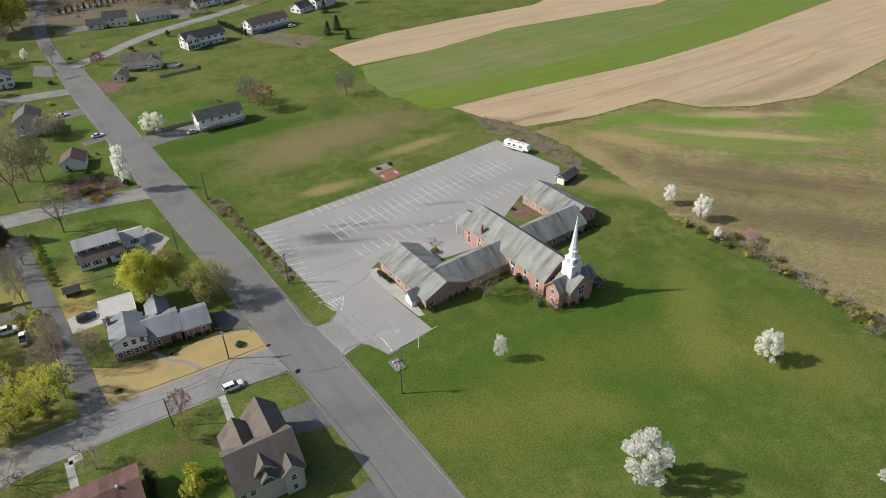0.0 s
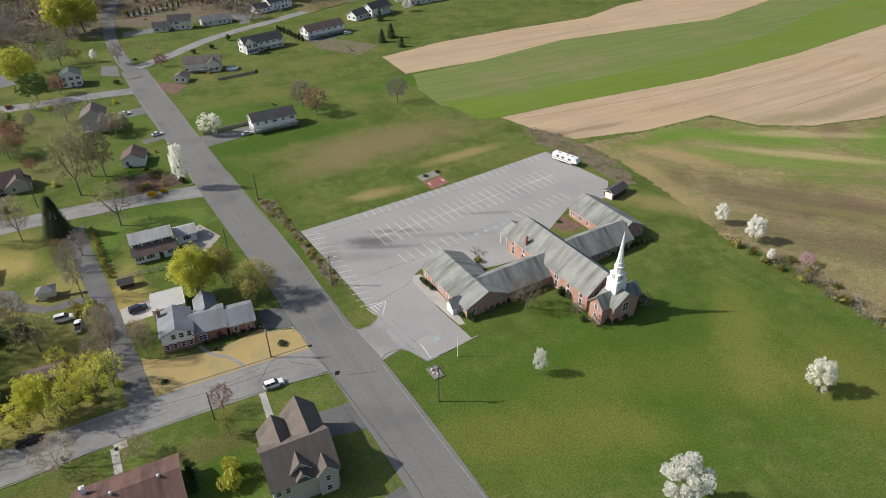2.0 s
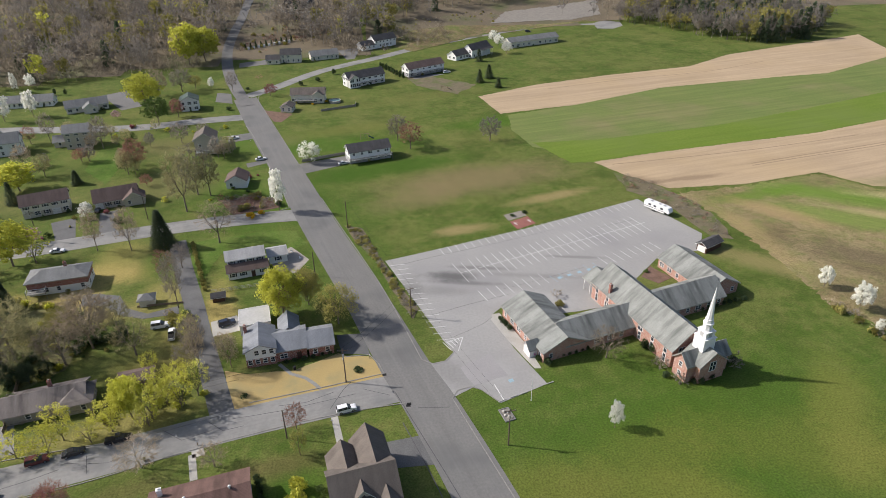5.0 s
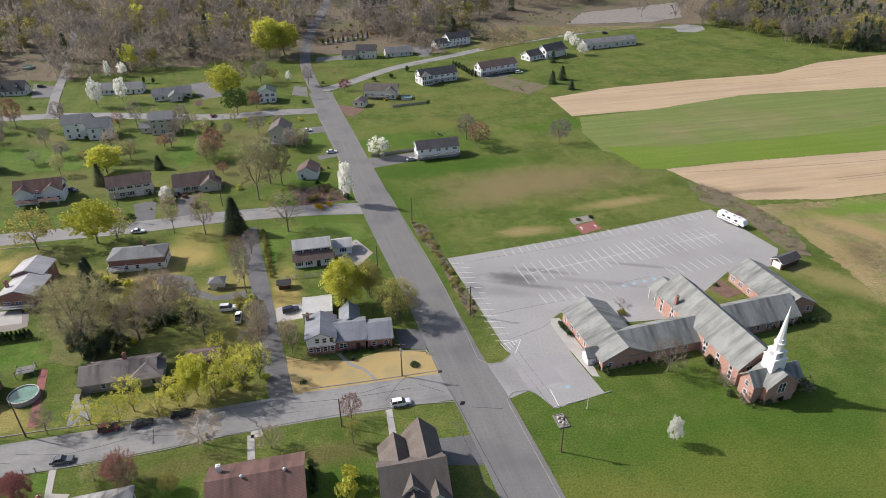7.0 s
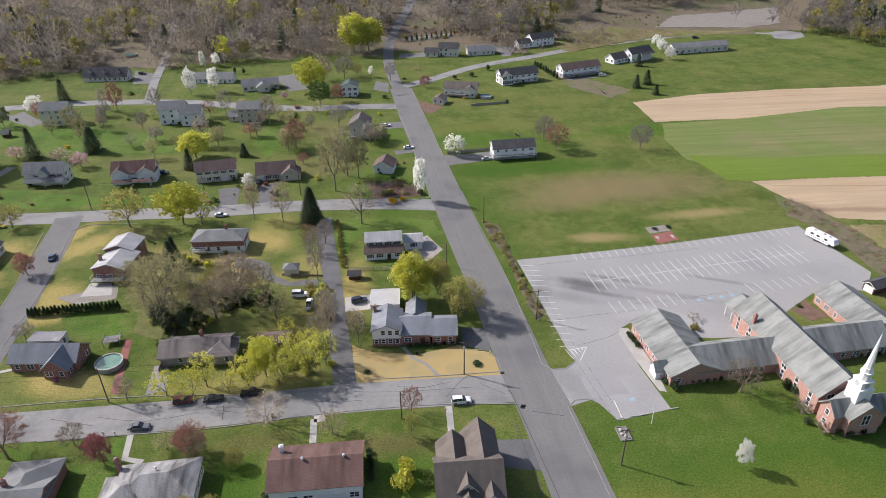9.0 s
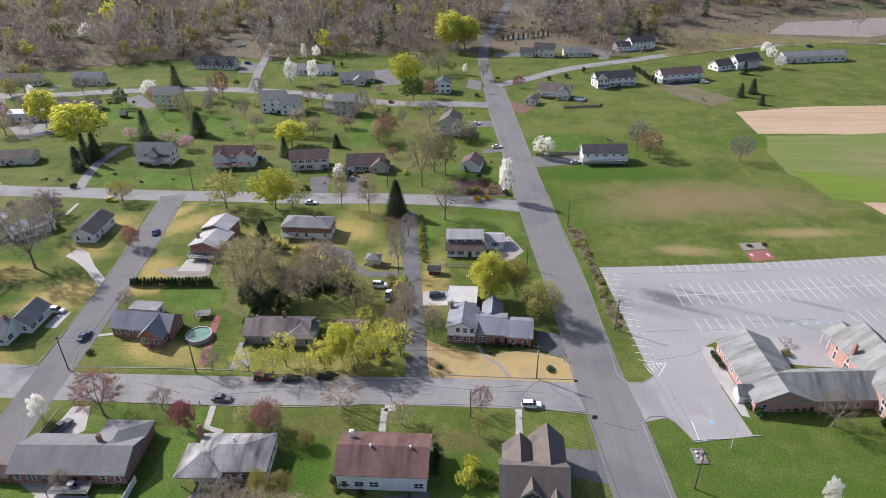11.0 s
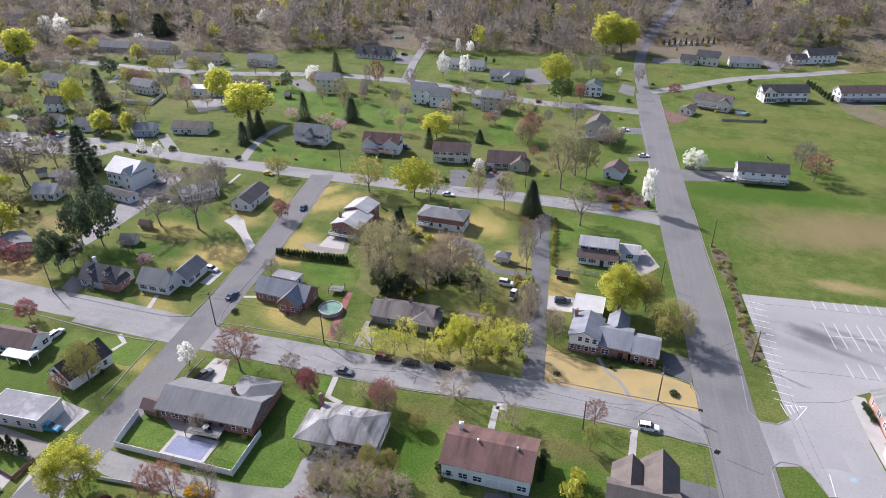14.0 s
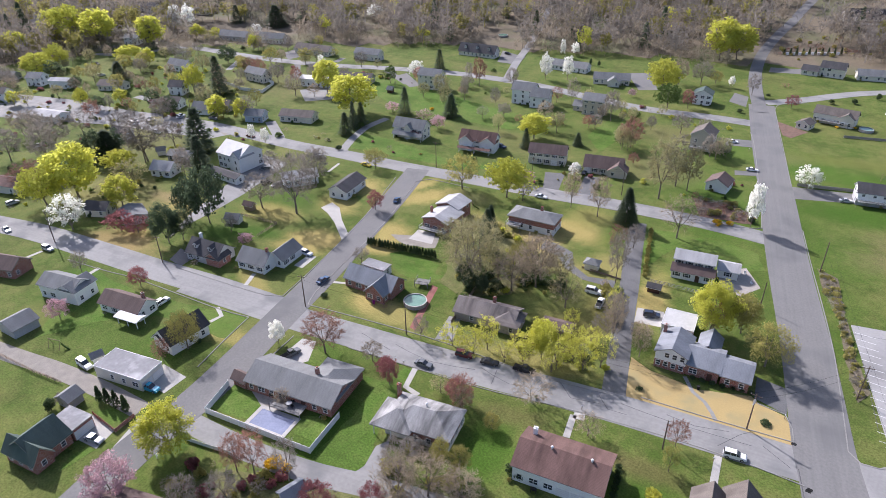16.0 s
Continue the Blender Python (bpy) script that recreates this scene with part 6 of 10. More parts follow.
# kerbs, drives, walks and planted ground
kerb("kerb", [(27.8, 64.8), (21.8, 85.1), (14.2, 111.4)])
kerb("kerb", [(14.2, 111.4), (15.8, 114), (19.2, 114.8), (21.5, 113.3), (25, 108.5)])
kerb("kerb", [(8.4, 126.1), (4.5, 142), (-0.1, 159.9), (-6.3, 179.9), (-13.5, 202), (-20.5, 224.4)])
kerb("kerb", [(8.4, 126.1), (11.1, 124.1), (14.5, 124.9), (16.7, 128)])
kerb("kerb", [(-32, 260.5), (-44.3, 301.7), (-59.7, 352.7)])
kerb("kerb", [(-59.7, 352.7), (-60.5, 362), (-55.8, 369.6), (-48, 373.3)])
kerb("kerb", [(-1.2, 122.2), (-16.1, 119.1), (-32.4, 116.1)])
kerb("kerb", [(-1.2, 122.2), (-2.4, 126.1), (-4.6, 129.8), (-10.5, 129.8)])
kerb("kerb", [(3.2, 111.3), (-11, 110), (-27.9, 106.8), (-44.8, 102.6), (-62.7, 97.1), (-85.5, 92.1), (-99.9, 89)])
kerb("kerb", [(-37.9, 113), (-54.2, 108.7), (-82.2, 105.1), (-102.3, 101), (-122.6, 96.1)])
kerb("kerb", [(-122.6, 96.1), (-125.9, 102.5), (-130.6, 118.8), (-138.3, 146.1), (-150.6, 178.2)])
kerb("kerb", [(-151.7, 179.5), (-148.5, 184.5), (-131.1, 187.1)])
kerb("kerb", [(-131.3, 82.3), (-142.8, 79.5), (-172.9, 75), (-188.6, 71.1), (-203.5, 67.9)])
kerb("kerb", [(-131.3, 82.3), (-128.4, 72.6), (-124.6, 61.4)])
kerb("kerb", [(-131.7, 94.7), (-136.5, 112.4), (-146.2, 143), (-160.6, 177.9)])
kerb("kerb", [(-131.7, 94.7), (-136.2, 92.1), (-150.8, 89.2), (-171.5, 85.6)])
kerb("kerb", [(-114.9, 84), (-112.7, 72.9), (-111.3, 64.8)])
kerb("kerb", [(-31.9, 218), (-39.6, 213.9), (-48.9, 213.3)])
kerb("kerb", [(-31.9, 218), (-38.8, 242.9), (-54.5, 295.1), (-60.8, 312.6)])
patch("lawn", [(-35.6, 113.5), (-38.7, 122.1), (-39.8, 128.7), (-34.5, 126.5), (-23.4, 126.1), (-12.2, 131.5), (-10, 130.1), (-4.5, 129.4), (-2.6, 126), (-0.5, 121.5), (-15.7, 117.9), (-30, 115.2), (-35.9, 112.6)], 0.035, M_DRY_LAWN, "straw-coloured dormant front lawn", "lawn", 0.35)
patch("lawn", [(-63.1, 195.4), (-55.1, 197.7), (-37.7, 200.9), (-28.6, 199.5), (-24.2, 190.2), (-30, 186), (-51.3, 187.4), (-53.2, 173.1), (-54.1, 164.4)], 0.025, M_LUSH, "lush green mown lawn", "lawn", 0.5)
patch("lawn", [(-110.7, 54.1), (-112.7, 62.6), (-100.2, 64.2), (-99.2, 57)], 0.03, M_LUSH, "lush green mown lawn", "lawn", 0.5)
patch("lawn", [(-91.2, 65.6), (-87.8, 67.5), (-83.5, 67.7), (-83.8, 62.1), (-88.2, 60.5)], 0.02, M_LUSH, "lush green mown lawn", "lawn", 0.5)
patch("lawn", [(-75.8, 49.5), (-80.7, 60.1), (-82.3, 75.5), (-84.1, 81.2), (-82.8, 92.2), (-80.5, 92.6), (-77.1, 79.4), (-73.3, 69.5), (-68.1, 63.9)], 0.025, M_LUSH, "lush green mown lawn", "lawn", 0.5)
patch("lawn", [(-114, 83.2), (-110.1, 84.6), (-99, 83), (-82.1, 85.1), (-84.1, 81.2), (-98.6, 80.6), (-105.9, 77.9)], 0.03, M_LUSH, "lush green mown lawn", "lawn", 0.5)
patch("lawn", [(-129.8, 38.2), (-128.4, 41.5), (-120.3, 43), (-120.3, 37.7)], 0.02, M_LUSH, "lush green mown lawn", "lawn", 0.5)
patch("lawn", [(-119, 24.2), (-118.8, 31.8), (-121.4, 31.9), (-121.2, 28.2)], 0.025, M_LUSH, "lush green mown lawn", "lawn", 0.5)
patch("lawn", [(-199.5, 62.4), (-192.5, 69.5), (-166.4, 71.1), (-141.7, 78.7), (-131.1, 82.1), (-128.4, 72.6), (-152.1, 67.7), (-162.3, 57), (-169.6, 42.3), (-176.4, 49.9)], 0.03, M_LUSH, "lush green mown lawn", "lawn", 0.5)
patch("lawn", [(-116.5, 126.9), (-99.9, 131), (-102.1, 125.6), (-118, 125.9)], 0.02, M_LUSH, "lush green mown lawn", "lawn", 0.5)
patch("lawn", [(-208.1, 208.4), (-187.7, 209.2), (-152.7, 205.2), (-128.4, 211.4), (-143.5, 200.6), (-198.6, 191.1)], 0.025, M_LUSH, "lush green mown lawn", "lawn", 0.5)
patch("lawn", [(-292.7, 277.7), (-255.7, 287.9), (-167.2, 272.9), (-137.8, 277.7), (-153.8, 251.6), (-220.2, 246.9)], 0.03, M_LUSH, "lush green mown lawn", "lawn", 0.5)
patch("lawn", [(-121.7, 294.1), (-113.3, 295), (-106.3, 275.8), (-106.6, 249.8), (-120, 266.1)], 0.02, M_LUSH, "lush green mown lawn", "lawn", 0.5)
patch("drive", [(-45.4, 142.7), (-47.3, 149.5), (-40.6, 151.8), (-37.3, 145)], 0.0425, M_CONCRETE, "pale concrete drive beside the carport", "drive")
patch("drive", [(-11.6, 131.3), (-13, 139.1), (-6, 138.9), (-4.4, 129.9)], 0.0445, M_DARK_ASPHALT, "dark asphalt drive", "drive")
patch("drive", [(-3.4, 99.8), (5.8, 101), (8.3, 92.7), (-1.5, 92.8)], 0.0465, M_DARK_ASPHALT, "dark asphalt drive beside the beige house", "drive")
patch("drive", [(6.7, 74.9), (11.6, 77.2), (15.5, 71.6), (13, 66.8), (0.7, 71.3)], 0.0485, M_DARK_ASPHALT, "grey asphalt apron", "drive")
patch("drive", [(-111.3, 78), (-112.2, 84.6), (-108.3, 85.9), (-104.1, 79.2), (-106.2, 75.5)], 0.0405, M_CONCRETE, "pale concrete drive", "drive")
patch("drive", [(-57.8, 158.7), (-65.6, 156), (-72.1, 159.4), (-76, 166.3), (-82.7, 168.2), (-87, 168.3), (-85.7, 162.3), (-79.2, 161.7), (-73.4, 156.3), (-66.3, 153.6), (-56.9, 154.8)], 0.0425, M_DARK_ASPHALT, "dark asphalt drive around the hedge", "drive")
patch("drive", [(-71.7, 68.7), (-70.4, 71.7), (-66.7, 64.9), (-60.7, 62.4), (-67.5, 59.9), (-70.8, 59.2), (-70, 63.4)], 0.0445, M_OLD_ASPHALT, "asphalt drive to a garage under the porch", "drive")
patch("drive", [(-165.1, 141.4), (-164.8, 146.9), (-159.5, 145.4), (-151.8, 138.9), (-141.6, 132.1), (-140.7, 128), (-152.4, 135.9), (-159.7, 139.7)], 0.0465, M_CONCRETE, "pale concrete drive", "drive")
patch("drive", [(-131.2, 50.2), (-132.4, 57), (-123.6, 57.5), (-122.8, 51)], 0.0485, M_CONCRETE, "concrete garage apron", "drive")
patch("drive", [(-126.2, 31.3), (-129.4, 37.4), (-121.1, 38.1), (-119.1, 32.6)], 0.0405, M_CONCRETE, "concrete drive", "drive")
patch("drive", [(-114.8, 217.6), (-107.5, 220.7), (-100.8, 201.3), (-107.6, 202.7)], 0.0425, M_DARK_ASPHALT, "dark asphalt drive", "drive")
patch("drive", [(-100.1, 223.3), (-94.4, 225.2), (-88.3, 204.3), (-94.8, 205.7)], 0.0445, M_DARK_ASPHALT, "dark asphalt drive", "drive")
patch("drive", [(-53.8, 263.4), (-46, 266.8), (-44.9, 262.8), (-52.4, 258.7)], 0.0465, M_ASPHALT, "asphalt drive", "drive")
patch("drive", [(-67.6, 298.7), (-56.4, 302.3), (-54.1, 293.7), (-65.1, 290.1)], 0.0485, M_ASPHALT, "asphalt drive", "drive")
patch("drive", [(-33.7, 259), (-10, 266.6), (-7.9, 258.2), (-29.4, 248.5)], 0.0405, M_ASPHALT, "asphalt drive", "drive")
patch("drive", [(-214, 141.6), (-222.6, 163.2), (-207.2, 162.5), (-197.6, 131.7), (-195.5, 121.2), (-192.9, 104), (-190.4, 95.7), (-198.6, 107.8)], 0.0425, M_OLD_ASPHALT, "wide asphalt yard", "drive")
patch("drive", [(-285.3, 239), (-277.6, 258.1), (-255.2, 240.4), (-266.7, 226.3)], 0.0445, M_OLD_ASPHALT, "asphalt parking yard", "drive")
patch("drive", [(-241.4, 383.5), (-219, 375.9), (-213.6, 356.6), (-227.8, 355.5)], 0.0465, M_ASPHALT, "asphalt drive", "drive")
patch("drive", [(-361.5, 292), (-363.9, 304.3), (-344.1, 294.3), (-344.9, 282.6)], 0.0485, M_ASPHALT, "asphalt drive", "drive")
patch("drive", [(-259.8, 292.6), (-258.3, 301.4), (-234.3, 285.4), (-237.4, 279)], 0.0405, M_ASPHALT, "asphalt drive", "drive")
patch("drive", [(-84.8, 371.9), (-76.7, 368.8), (-73, 350.1), (-82.8, 354.8)], 0.0425, M_ASPHALT, "asphalt drive", "drive")
patch("drive", [(-82.8, 441.2), (-66.2, 445.9), (-63.5, 432.6), (-80.9, 426.7)], 0.0445, M_ASPHALT, "asphalt drive", "drive")
patch("drive", [(-148.7, 376.9), (-137.7, 384.5), (-120.5, 353.6), (-129.3, 347.4)], 0.0465, M_ASPHALT, "asphalt drive", "drive")
patch("drive", [(26.1, 397.2), (45.9, 389.7), (27.3, 382), (21.5, 408.9)], 0.0485, M_ASPHALT, "asphalt drive", "drive")
patch("drive", [(-20.5, 463.5), (-3.7, 466.3), (-7.9, 437.5), (-13.2, 436.4)], 0.0405, M_ASPHALT, "asphalt drive", "drive")
patch("drive", [(-177, 87.2), (-180.4, 93.5), (-171.9, 93), (-170.4, 86.9)], 0.0425, M_ASPHALT, "asphalt drive", "drive")
patch("drive", [(-142.2, 108.2), (-143.3, 115.1), (-140.3, 116), (-138.8, 108.6)], 0.0445, M_CONCRETE, "concrete drive", "drive")
patch("drive", [(-84.1, 105.2), (-87.1, 115.4), (-83.8, 116.2), (-79.8, 106.9)], 0.0465, M_OLD_ASPHALT, "asphalt drive beside the low house", "drive")
patch("pavement", [(29.3, 142.8), (31.4, 142.9), (35.5, 128.9), (37.2, 119), (35.5, 119.2), (31.4, 130.5), (28.6, 140.1)], 0.075, M_CONCRETE, "concrete walk along the church wing", "pavement")
patch("pavement", [(58.6, 147.3), (63.7, 148.6), (65.1, 144.8), (59.6, 143.1)], 0.075, M_CONCRETE, "concrete porch slab", "pavement")
patch("planting_bed", [(77, 155.6), (81.9, 161.1), (83.7, 157.4), (86, 153.9), (80.7, 151.3)], 0.07, M_MULCH, "planting bed with dark mulch", "bed")
patch("planting_bed", [(30.8, 140.8), (32.7, 140.7), (36.5, 124.8), (35.2, 124.1)], 0.07, M_MULCH, "planting bed beside the church walk", "bed")
patch("planting_bed", [(45.4, 195.7), (46.9, 189.9), (54.1, 193.5), (52.5, 199.1)], 0.065, M_REDPAD, "dark red gravel pad with two white crosses", "bed")
patch("pavement", [(44.3, 201), (51.2, 203.7), (52.4, 199.6), (45.2, 196.6)], 0.065, M_GRAVEL, "grey-brown slab beside the car park", "pavement")
patch("planting_bed", [(-54.9, 336.1), (-39.5, 327.7), (-44, 315.4), (-48, 317.1)], 0.0405, M_MULCH, "dark mulch bed below the raised house", "bed")
patch("path", [(-92.6, 105), (-100.4, 124.9), (-98.2, 124.7), (-90.6, 104.9)], 0.0425, M_REDPAD, "brick-red path beside the pool", "path")
patch("bare_earth", [(22.8, 386.8), (36.6, 387.6), (61.2, 365.8), (48.4, 348.1), (26.9, 368.5)], 0.0445, M_BANK, "bare earth yard", "yard", 0.8)
patch("bare_earth", [(-131.3, 141), (-116.2, 149.6), (-113.1, 142.5), (-121.7, 138.5)], 0.0465, M_GRAVEL, "tan dirt yard", "yard", 0.4)
patch("planting_bed", [(-59, 228.4), (-44.3, 230.3), (-35.4, 225.7), (-35.4, 218.9), (-51.2, 214.3)], 0.0485, M_MULCH, "brown hedge bank", "bed", 0.5)
patch("bare_earth", [(-99.3, 127.6), (-110.8, 148.7), (-108.4, 165.1), (-91.3, 162.9), (-78.1, 150.8), (-79.9, 134.3), (-88.7, 124.3)], 0.033, M_UNDERGROWTH, "weedy shady ground under bare trees", "yard", 1)
patch("bare_earth", [(-92.3, 45.9), (-79.7, 50), (-66.1, 58.4), (-59.7, 61.2), (-57.5, 50.8), (-89.7, 31.2), (-95.1, 38.5)], 0.025, M_UNDERGROWTH, "weedy leaf-strewn yard below the lane", "yard", 1)
strip("path", [(-12.8, 109), (-11.3, 100.8)], 1.5, 0.056, M_CONCRETE, "narrow concrete front walk", "path", thick=0.06)
strip("path", [(-42.3, 101.8), (-40.5, 94.9)], 1.5, 0.056, M_CONCRETE, "narrow concrete front walk", "path", thick=0.06)
strip("path", [(-80.8, 93), (-78.5, 86.6), (-74.3, 86.1)], 1.4, 0.056, M_CONCRETE, "narrow concrete front walk", "path", thick=0.06)
strip("path", [(-145.2, 92.1), (-148.3, 97.7)], 1.3, 0.056, M_CONCRETE, "narrow concrete front walk", "path", thick=0.06)
strip("path", [(-142.2, 80), (-137.9, 78.2), (-138.2, 74.7)], 1.2, 0.056, M_CONCRETE, "narrow concrete front walk", "path", thick=0.06)
strip("path", [(-189.3, 67), (-190.3, 71.1)], 1.3, 0.056, M_CONCRETE, "narrow concrete front walk", "path", thick=0.06)
strip("path", [(-215.6, 59), (-215.8, 65.6)], 1.2, 0.056, M_CONCRETE, "narrow concrete front walk", "path", thick=0.06)
strip("path", [(-42.3, 101.8), (-39.9, 102.5)], 2, 0.056, M_CONCRETE, "narrow concrete front walk", "path", thick=0.06)
strip("path", [(-186.9, 166), (-189.6, 175.1)], 1.2, 0.056, M_CONCRETE, "narrow concrete front walk", "path", thick=0.06)
strip("path", [(-125.2, 108.7), (-121.8, 110.4)], 1.0, 0.056, M_CONCRETE, "narrow concrete front walk", "path", thick=0.06)


def bays(name, p, q, n, reach, label, w=0.12):
    """n parallel painted lines from p to q, each reaching by a vector."""
    L, a = math.hypot(*reach), math.degrees(math.atan2(reach[1], reach[0]))
    return painted(name, [(p[0] + (q[0] - p[0]) * i / (n - 1) + reach[0] / 2, p[1] + (q[1] - p[1]) * i / (n - 1) + reach[1] / 2, a, L, w) for i in range(n)], M_PAINT, label)


bays("parking_lines", (19, 180.8), (89.9, 204.5), 28, (1.2, -4.3), "white bay lines along the car park's far edge", 0.12)
bays("parking_lines", (22, 170.6), (87.7, 193.2), 26, (3.4, -10.7), "white double-bay lines in the middle of the car park", 0.12)
bays("parking_lines", (27.4, 154.6), (47, 161.1), 8, (1.8, -5.1), "white bay lines behind the church", 0.12)
bays("parking_lines", (67.8, 168.2), (87.4, 175.2), 8, (1.9, -4.7), "white bay lines behind the church", 0.12)
bays("parking_lines", (2.8, 172.2), (13.1, 133.3), 15, (4.6, 0.2), "white bay lines along the road side of the car park", 0.12)
painted("centre_line", [(57.5, 176.8, 19.2, 71.9, 0.14)], M_PAINT, "long white line between double bays")
painted("hatched_wedge", [(15.35 + 0.82 * i, 132.15 + 0.3 * i - (3.9 - 0.72 * i) / 2 * 0.87, -63, 3.9 - 0.72 * i, 0.16) for i in range(5)] + [(17.5, 132.9, 20.7, 4.8, 0.16), (18.9, 131, 70.6, 5.6, 0.16)], M_PAINT, "white hatched wedge at the car park entrance")
bays("parking_lines", (24.6, 114.9), (24.8, 114.4), 2, (1.2, -5.5), "white bay line by the entrance", 0.12)
painted("accessible_bay_mark", [(52.8, 158.3, 20, 1.3, 1.1), (56, 159.4, 20, 1.3, 1.1), (59.5, 160.5, 20, 1.3, 1.1), (62.8, 161.6, 20, 1.3, 1.1), (65.1, 162.6, 20, 1.3, 1.1), (28.9, 115.6, 20, 1.3, 1.1)], M_BLUE_PAINT, "faded pale blue painted bay marks")
painted("accessible_bay_line", [(50.8, 157.9, -66.6, 4.2, 0.12), (53.7, 159, -67.4, 4.3, 0.12), (56.7, 160.1, -68.2, 4.3, 0.12), (59.7, 161.2, -69, 4.3, 0.12), (62.6, 162.4, -69.9, 4.3, 0.12), (65.7, 163.5, -70.7, 4.3, 0.12)], M_BLUE_PAINT, "faded blue bay lines")
patch("asphalt_stain", [(17.3, 121.6), (25.7, 126.5), (29, 117.1), (19.9, 115.1)], 0.0625, M_PALE_PATCH, "pale asphalt repair near the church", "stain", 0.5)
strip("crack_seal", [(-13.8, 111.7), (-10.9, 117.8), (-9.2, 120)], 0.14, 0.057, M_TAR, "thin dark crack sealer on the asphalt", "road marking", thick=0.004)
strip("crack_seal", [(-25.7, 114.2), (-19.5, 114.5), (-13.1, 117.2)], 0.14, 0.057, M_TAR, "thin dark crack sealer on the asphalt", "road marking", thick=0.004)
strip("crack_seal", [(-40.5, 111), (-37, 108), (-32.7, 108.9)], 0.14, 0.057, M_TAR, "thin dark crack sealer on the asphalt", "road marking", thick=0.004)
strip("crack_seal", [(-35.2, 111.5), (-25, 112.5), (-8.1, 115.9)], 0.14, 0.057, M_TAR, "thin dark crack sealer on the asphalt", "road marking", thick=0.004)
strip("crack_seal", [(-50.2, 109.9), (-45.4, 106.3), (-39.3, 108.5)], 0.14, 0.057, M_TAR, "thin dark crack sealer on the asphalt", "road marking", thick=0.004)
strip("crack_seal", [(-68.3, 102.9), (-59.4, 101.9), (-52, 104.9)], 0.14, 0.057, M_TAR, "thin dark crack sealer on the asphalt", "road marking", thick=0.004)
strip("crack_seal", [(-90.9, 97.3), (-79.7, 97.2), (-68.8, 101.3)], 0.14, 0.057, M_TAR, "thin dark crack sealer on the asphalt", "road marking", thick=0.004)
strip("crack_seal", [(-101.3, 95.6), (-90.6, 94.7)], 0.14, 0.057, M_TAR, "thin dark crack sealer on the asphalt", "road marking", thick=0.004)
strip("crack_seal", [(-64.4, 104.5), (-62.7, 99.5)], 0.14, 0.057, M_TAR, "thin dark crack sealer on the asphalt", "road marking", thick=0.004)
strip("crack_seal", [(-6.2, 117.3), (-0.1, 114.4)], 0.14, 0.057, M_TAR, "thin dark crack sealer on the asphalt", "road marking", thick=0.004)
strip("crack_seal", [(1.2, 115.1), (12.1, 84), (15.5, 71.6)], 0.2, 0.067, M_TAR, "thin dark crack sealer on the road", "road marking", thick=0.004)
strip("crack_seal", [(6.1, 109.4), (13.1, 108.7)], 0.2, 0.067, M_TAR, "thin dark crack sealer on the road", "road marking", thick=0.004)
strip("crack_seal", [(2.3, 105.3), (6.5, 92.1), (10.6, 77.6)], 0.2, 0.067, M_TAR, "thin dark crack sealer on the road", "road marking", thick=0.004)
tagged(part("storm_drain", slabs((3.6, 4.6, 110.5, 111.3, 0.0, 0.09)), M_TYRE), "dark iron storm drain grate at the kerb", "drain")
tagged(part("storm_drain", slabs((-1.6, -0.6, 121.3, 122.1, 0.0, 0.09)), M_TYRE), "dark iron storm drain grate at the kerb", "drain")
tagged(part("storm_drain", slabs((3.4, 4.4, 110, 110.8, 0.0, 0.09)), M_TYRE), "dark iron storm drain grate at the kerb", "drain")
patch("drive", [(-440, 131.3), (-378.2, 153.3), (-322.3, 163.9), (-255.9, 173.6), (-260.4, 161.2), (-315.8, 145), (-357.5, 126.1), (-388.5, 111.8)], 0.043, M_OLD_ASPHALT, "wide paved yard along the street", "drive")
strip("lane", [(-707.2, 258.1), (-628.2, 241.3), (-560.2, 226.7)], 9, 0.26, M_GRAVEL, "pale gravel track in the woods", "lane")
strip("path", [(-26.9, 129.1), (-23.6, 125), (-20.1, 123.1), (-17.9, 120.8), (-16.3, 118.7)], 0.9, 0.052, M_OLD_ASPHALT, "narrow curving grey front path", "path", thick=0.05)
patch("drive", [(-124.1, 142.3), (-125.5, 149.4), (-119.1, 150.4), (-115.5, 144)], 0.06, M_CONCRETE, "concrete garage apron", "drive")
patch("drive", [(-34.4, 79.1), (-26.1, 82.3), (-23.6, 75.4), (-33.3, 71.2)], 0.0405, M_DARK_ASPHALT, "dark asphalt drive in front of the garage doors", "drive")
patch("pavement", [(-115.1, 31.7), (-120.6, 43.9), (-118.6, 44.3), (-113.2, 33.1)], 0.05, M_CONCRETE, "concrete pavement along the street", "pavement")
painted("painted_cross", [(47.2, 194.1, 110, 2.0, 0.3), (47.2, 194.5, 20, 1.1, 0.3), (52.3, 195.5, 110, 2.0, 0.3), (52.3, 195.9, 20, 1.1, 0.3)], M_PAINT, "two white crosses laid on the red pad")
patch("lawn", [(-122.6, 131.4), (-119.7, 135.5), (-105.7, 134.9), (-101.6, 126), (-108.9, 123.6), (-115.6, 125)], 0.03, M_LUSH, "lush green garden plot behind the brick house", "lawn", 0.4)
patch("car_park", [(45.2, 156.1), (45.7, 140.5), (53.1, 140.9), (62.8, 142.4), (66.9, 147.9), (63.2, 158)], 0.0555, M_LOT, "pale asphalt court beside the church", "car park")
strip("crack_seal", [(2.7, 171.2), (17.1, 175.9), (39.6, 182.1), (59.5, 188.4)], 0.1, 0.063, M_TAR, "thin dark crack sealer on the asphalt", "road marking", thick=0.004)
strip("crack_seal", [(11.5, 144.3), (22.8, 148), (36.1, 151.8)], 0.1, 0.063, M_TAR, "thin dark crack sealer on the asphalt", "road marking", thick=0.004)
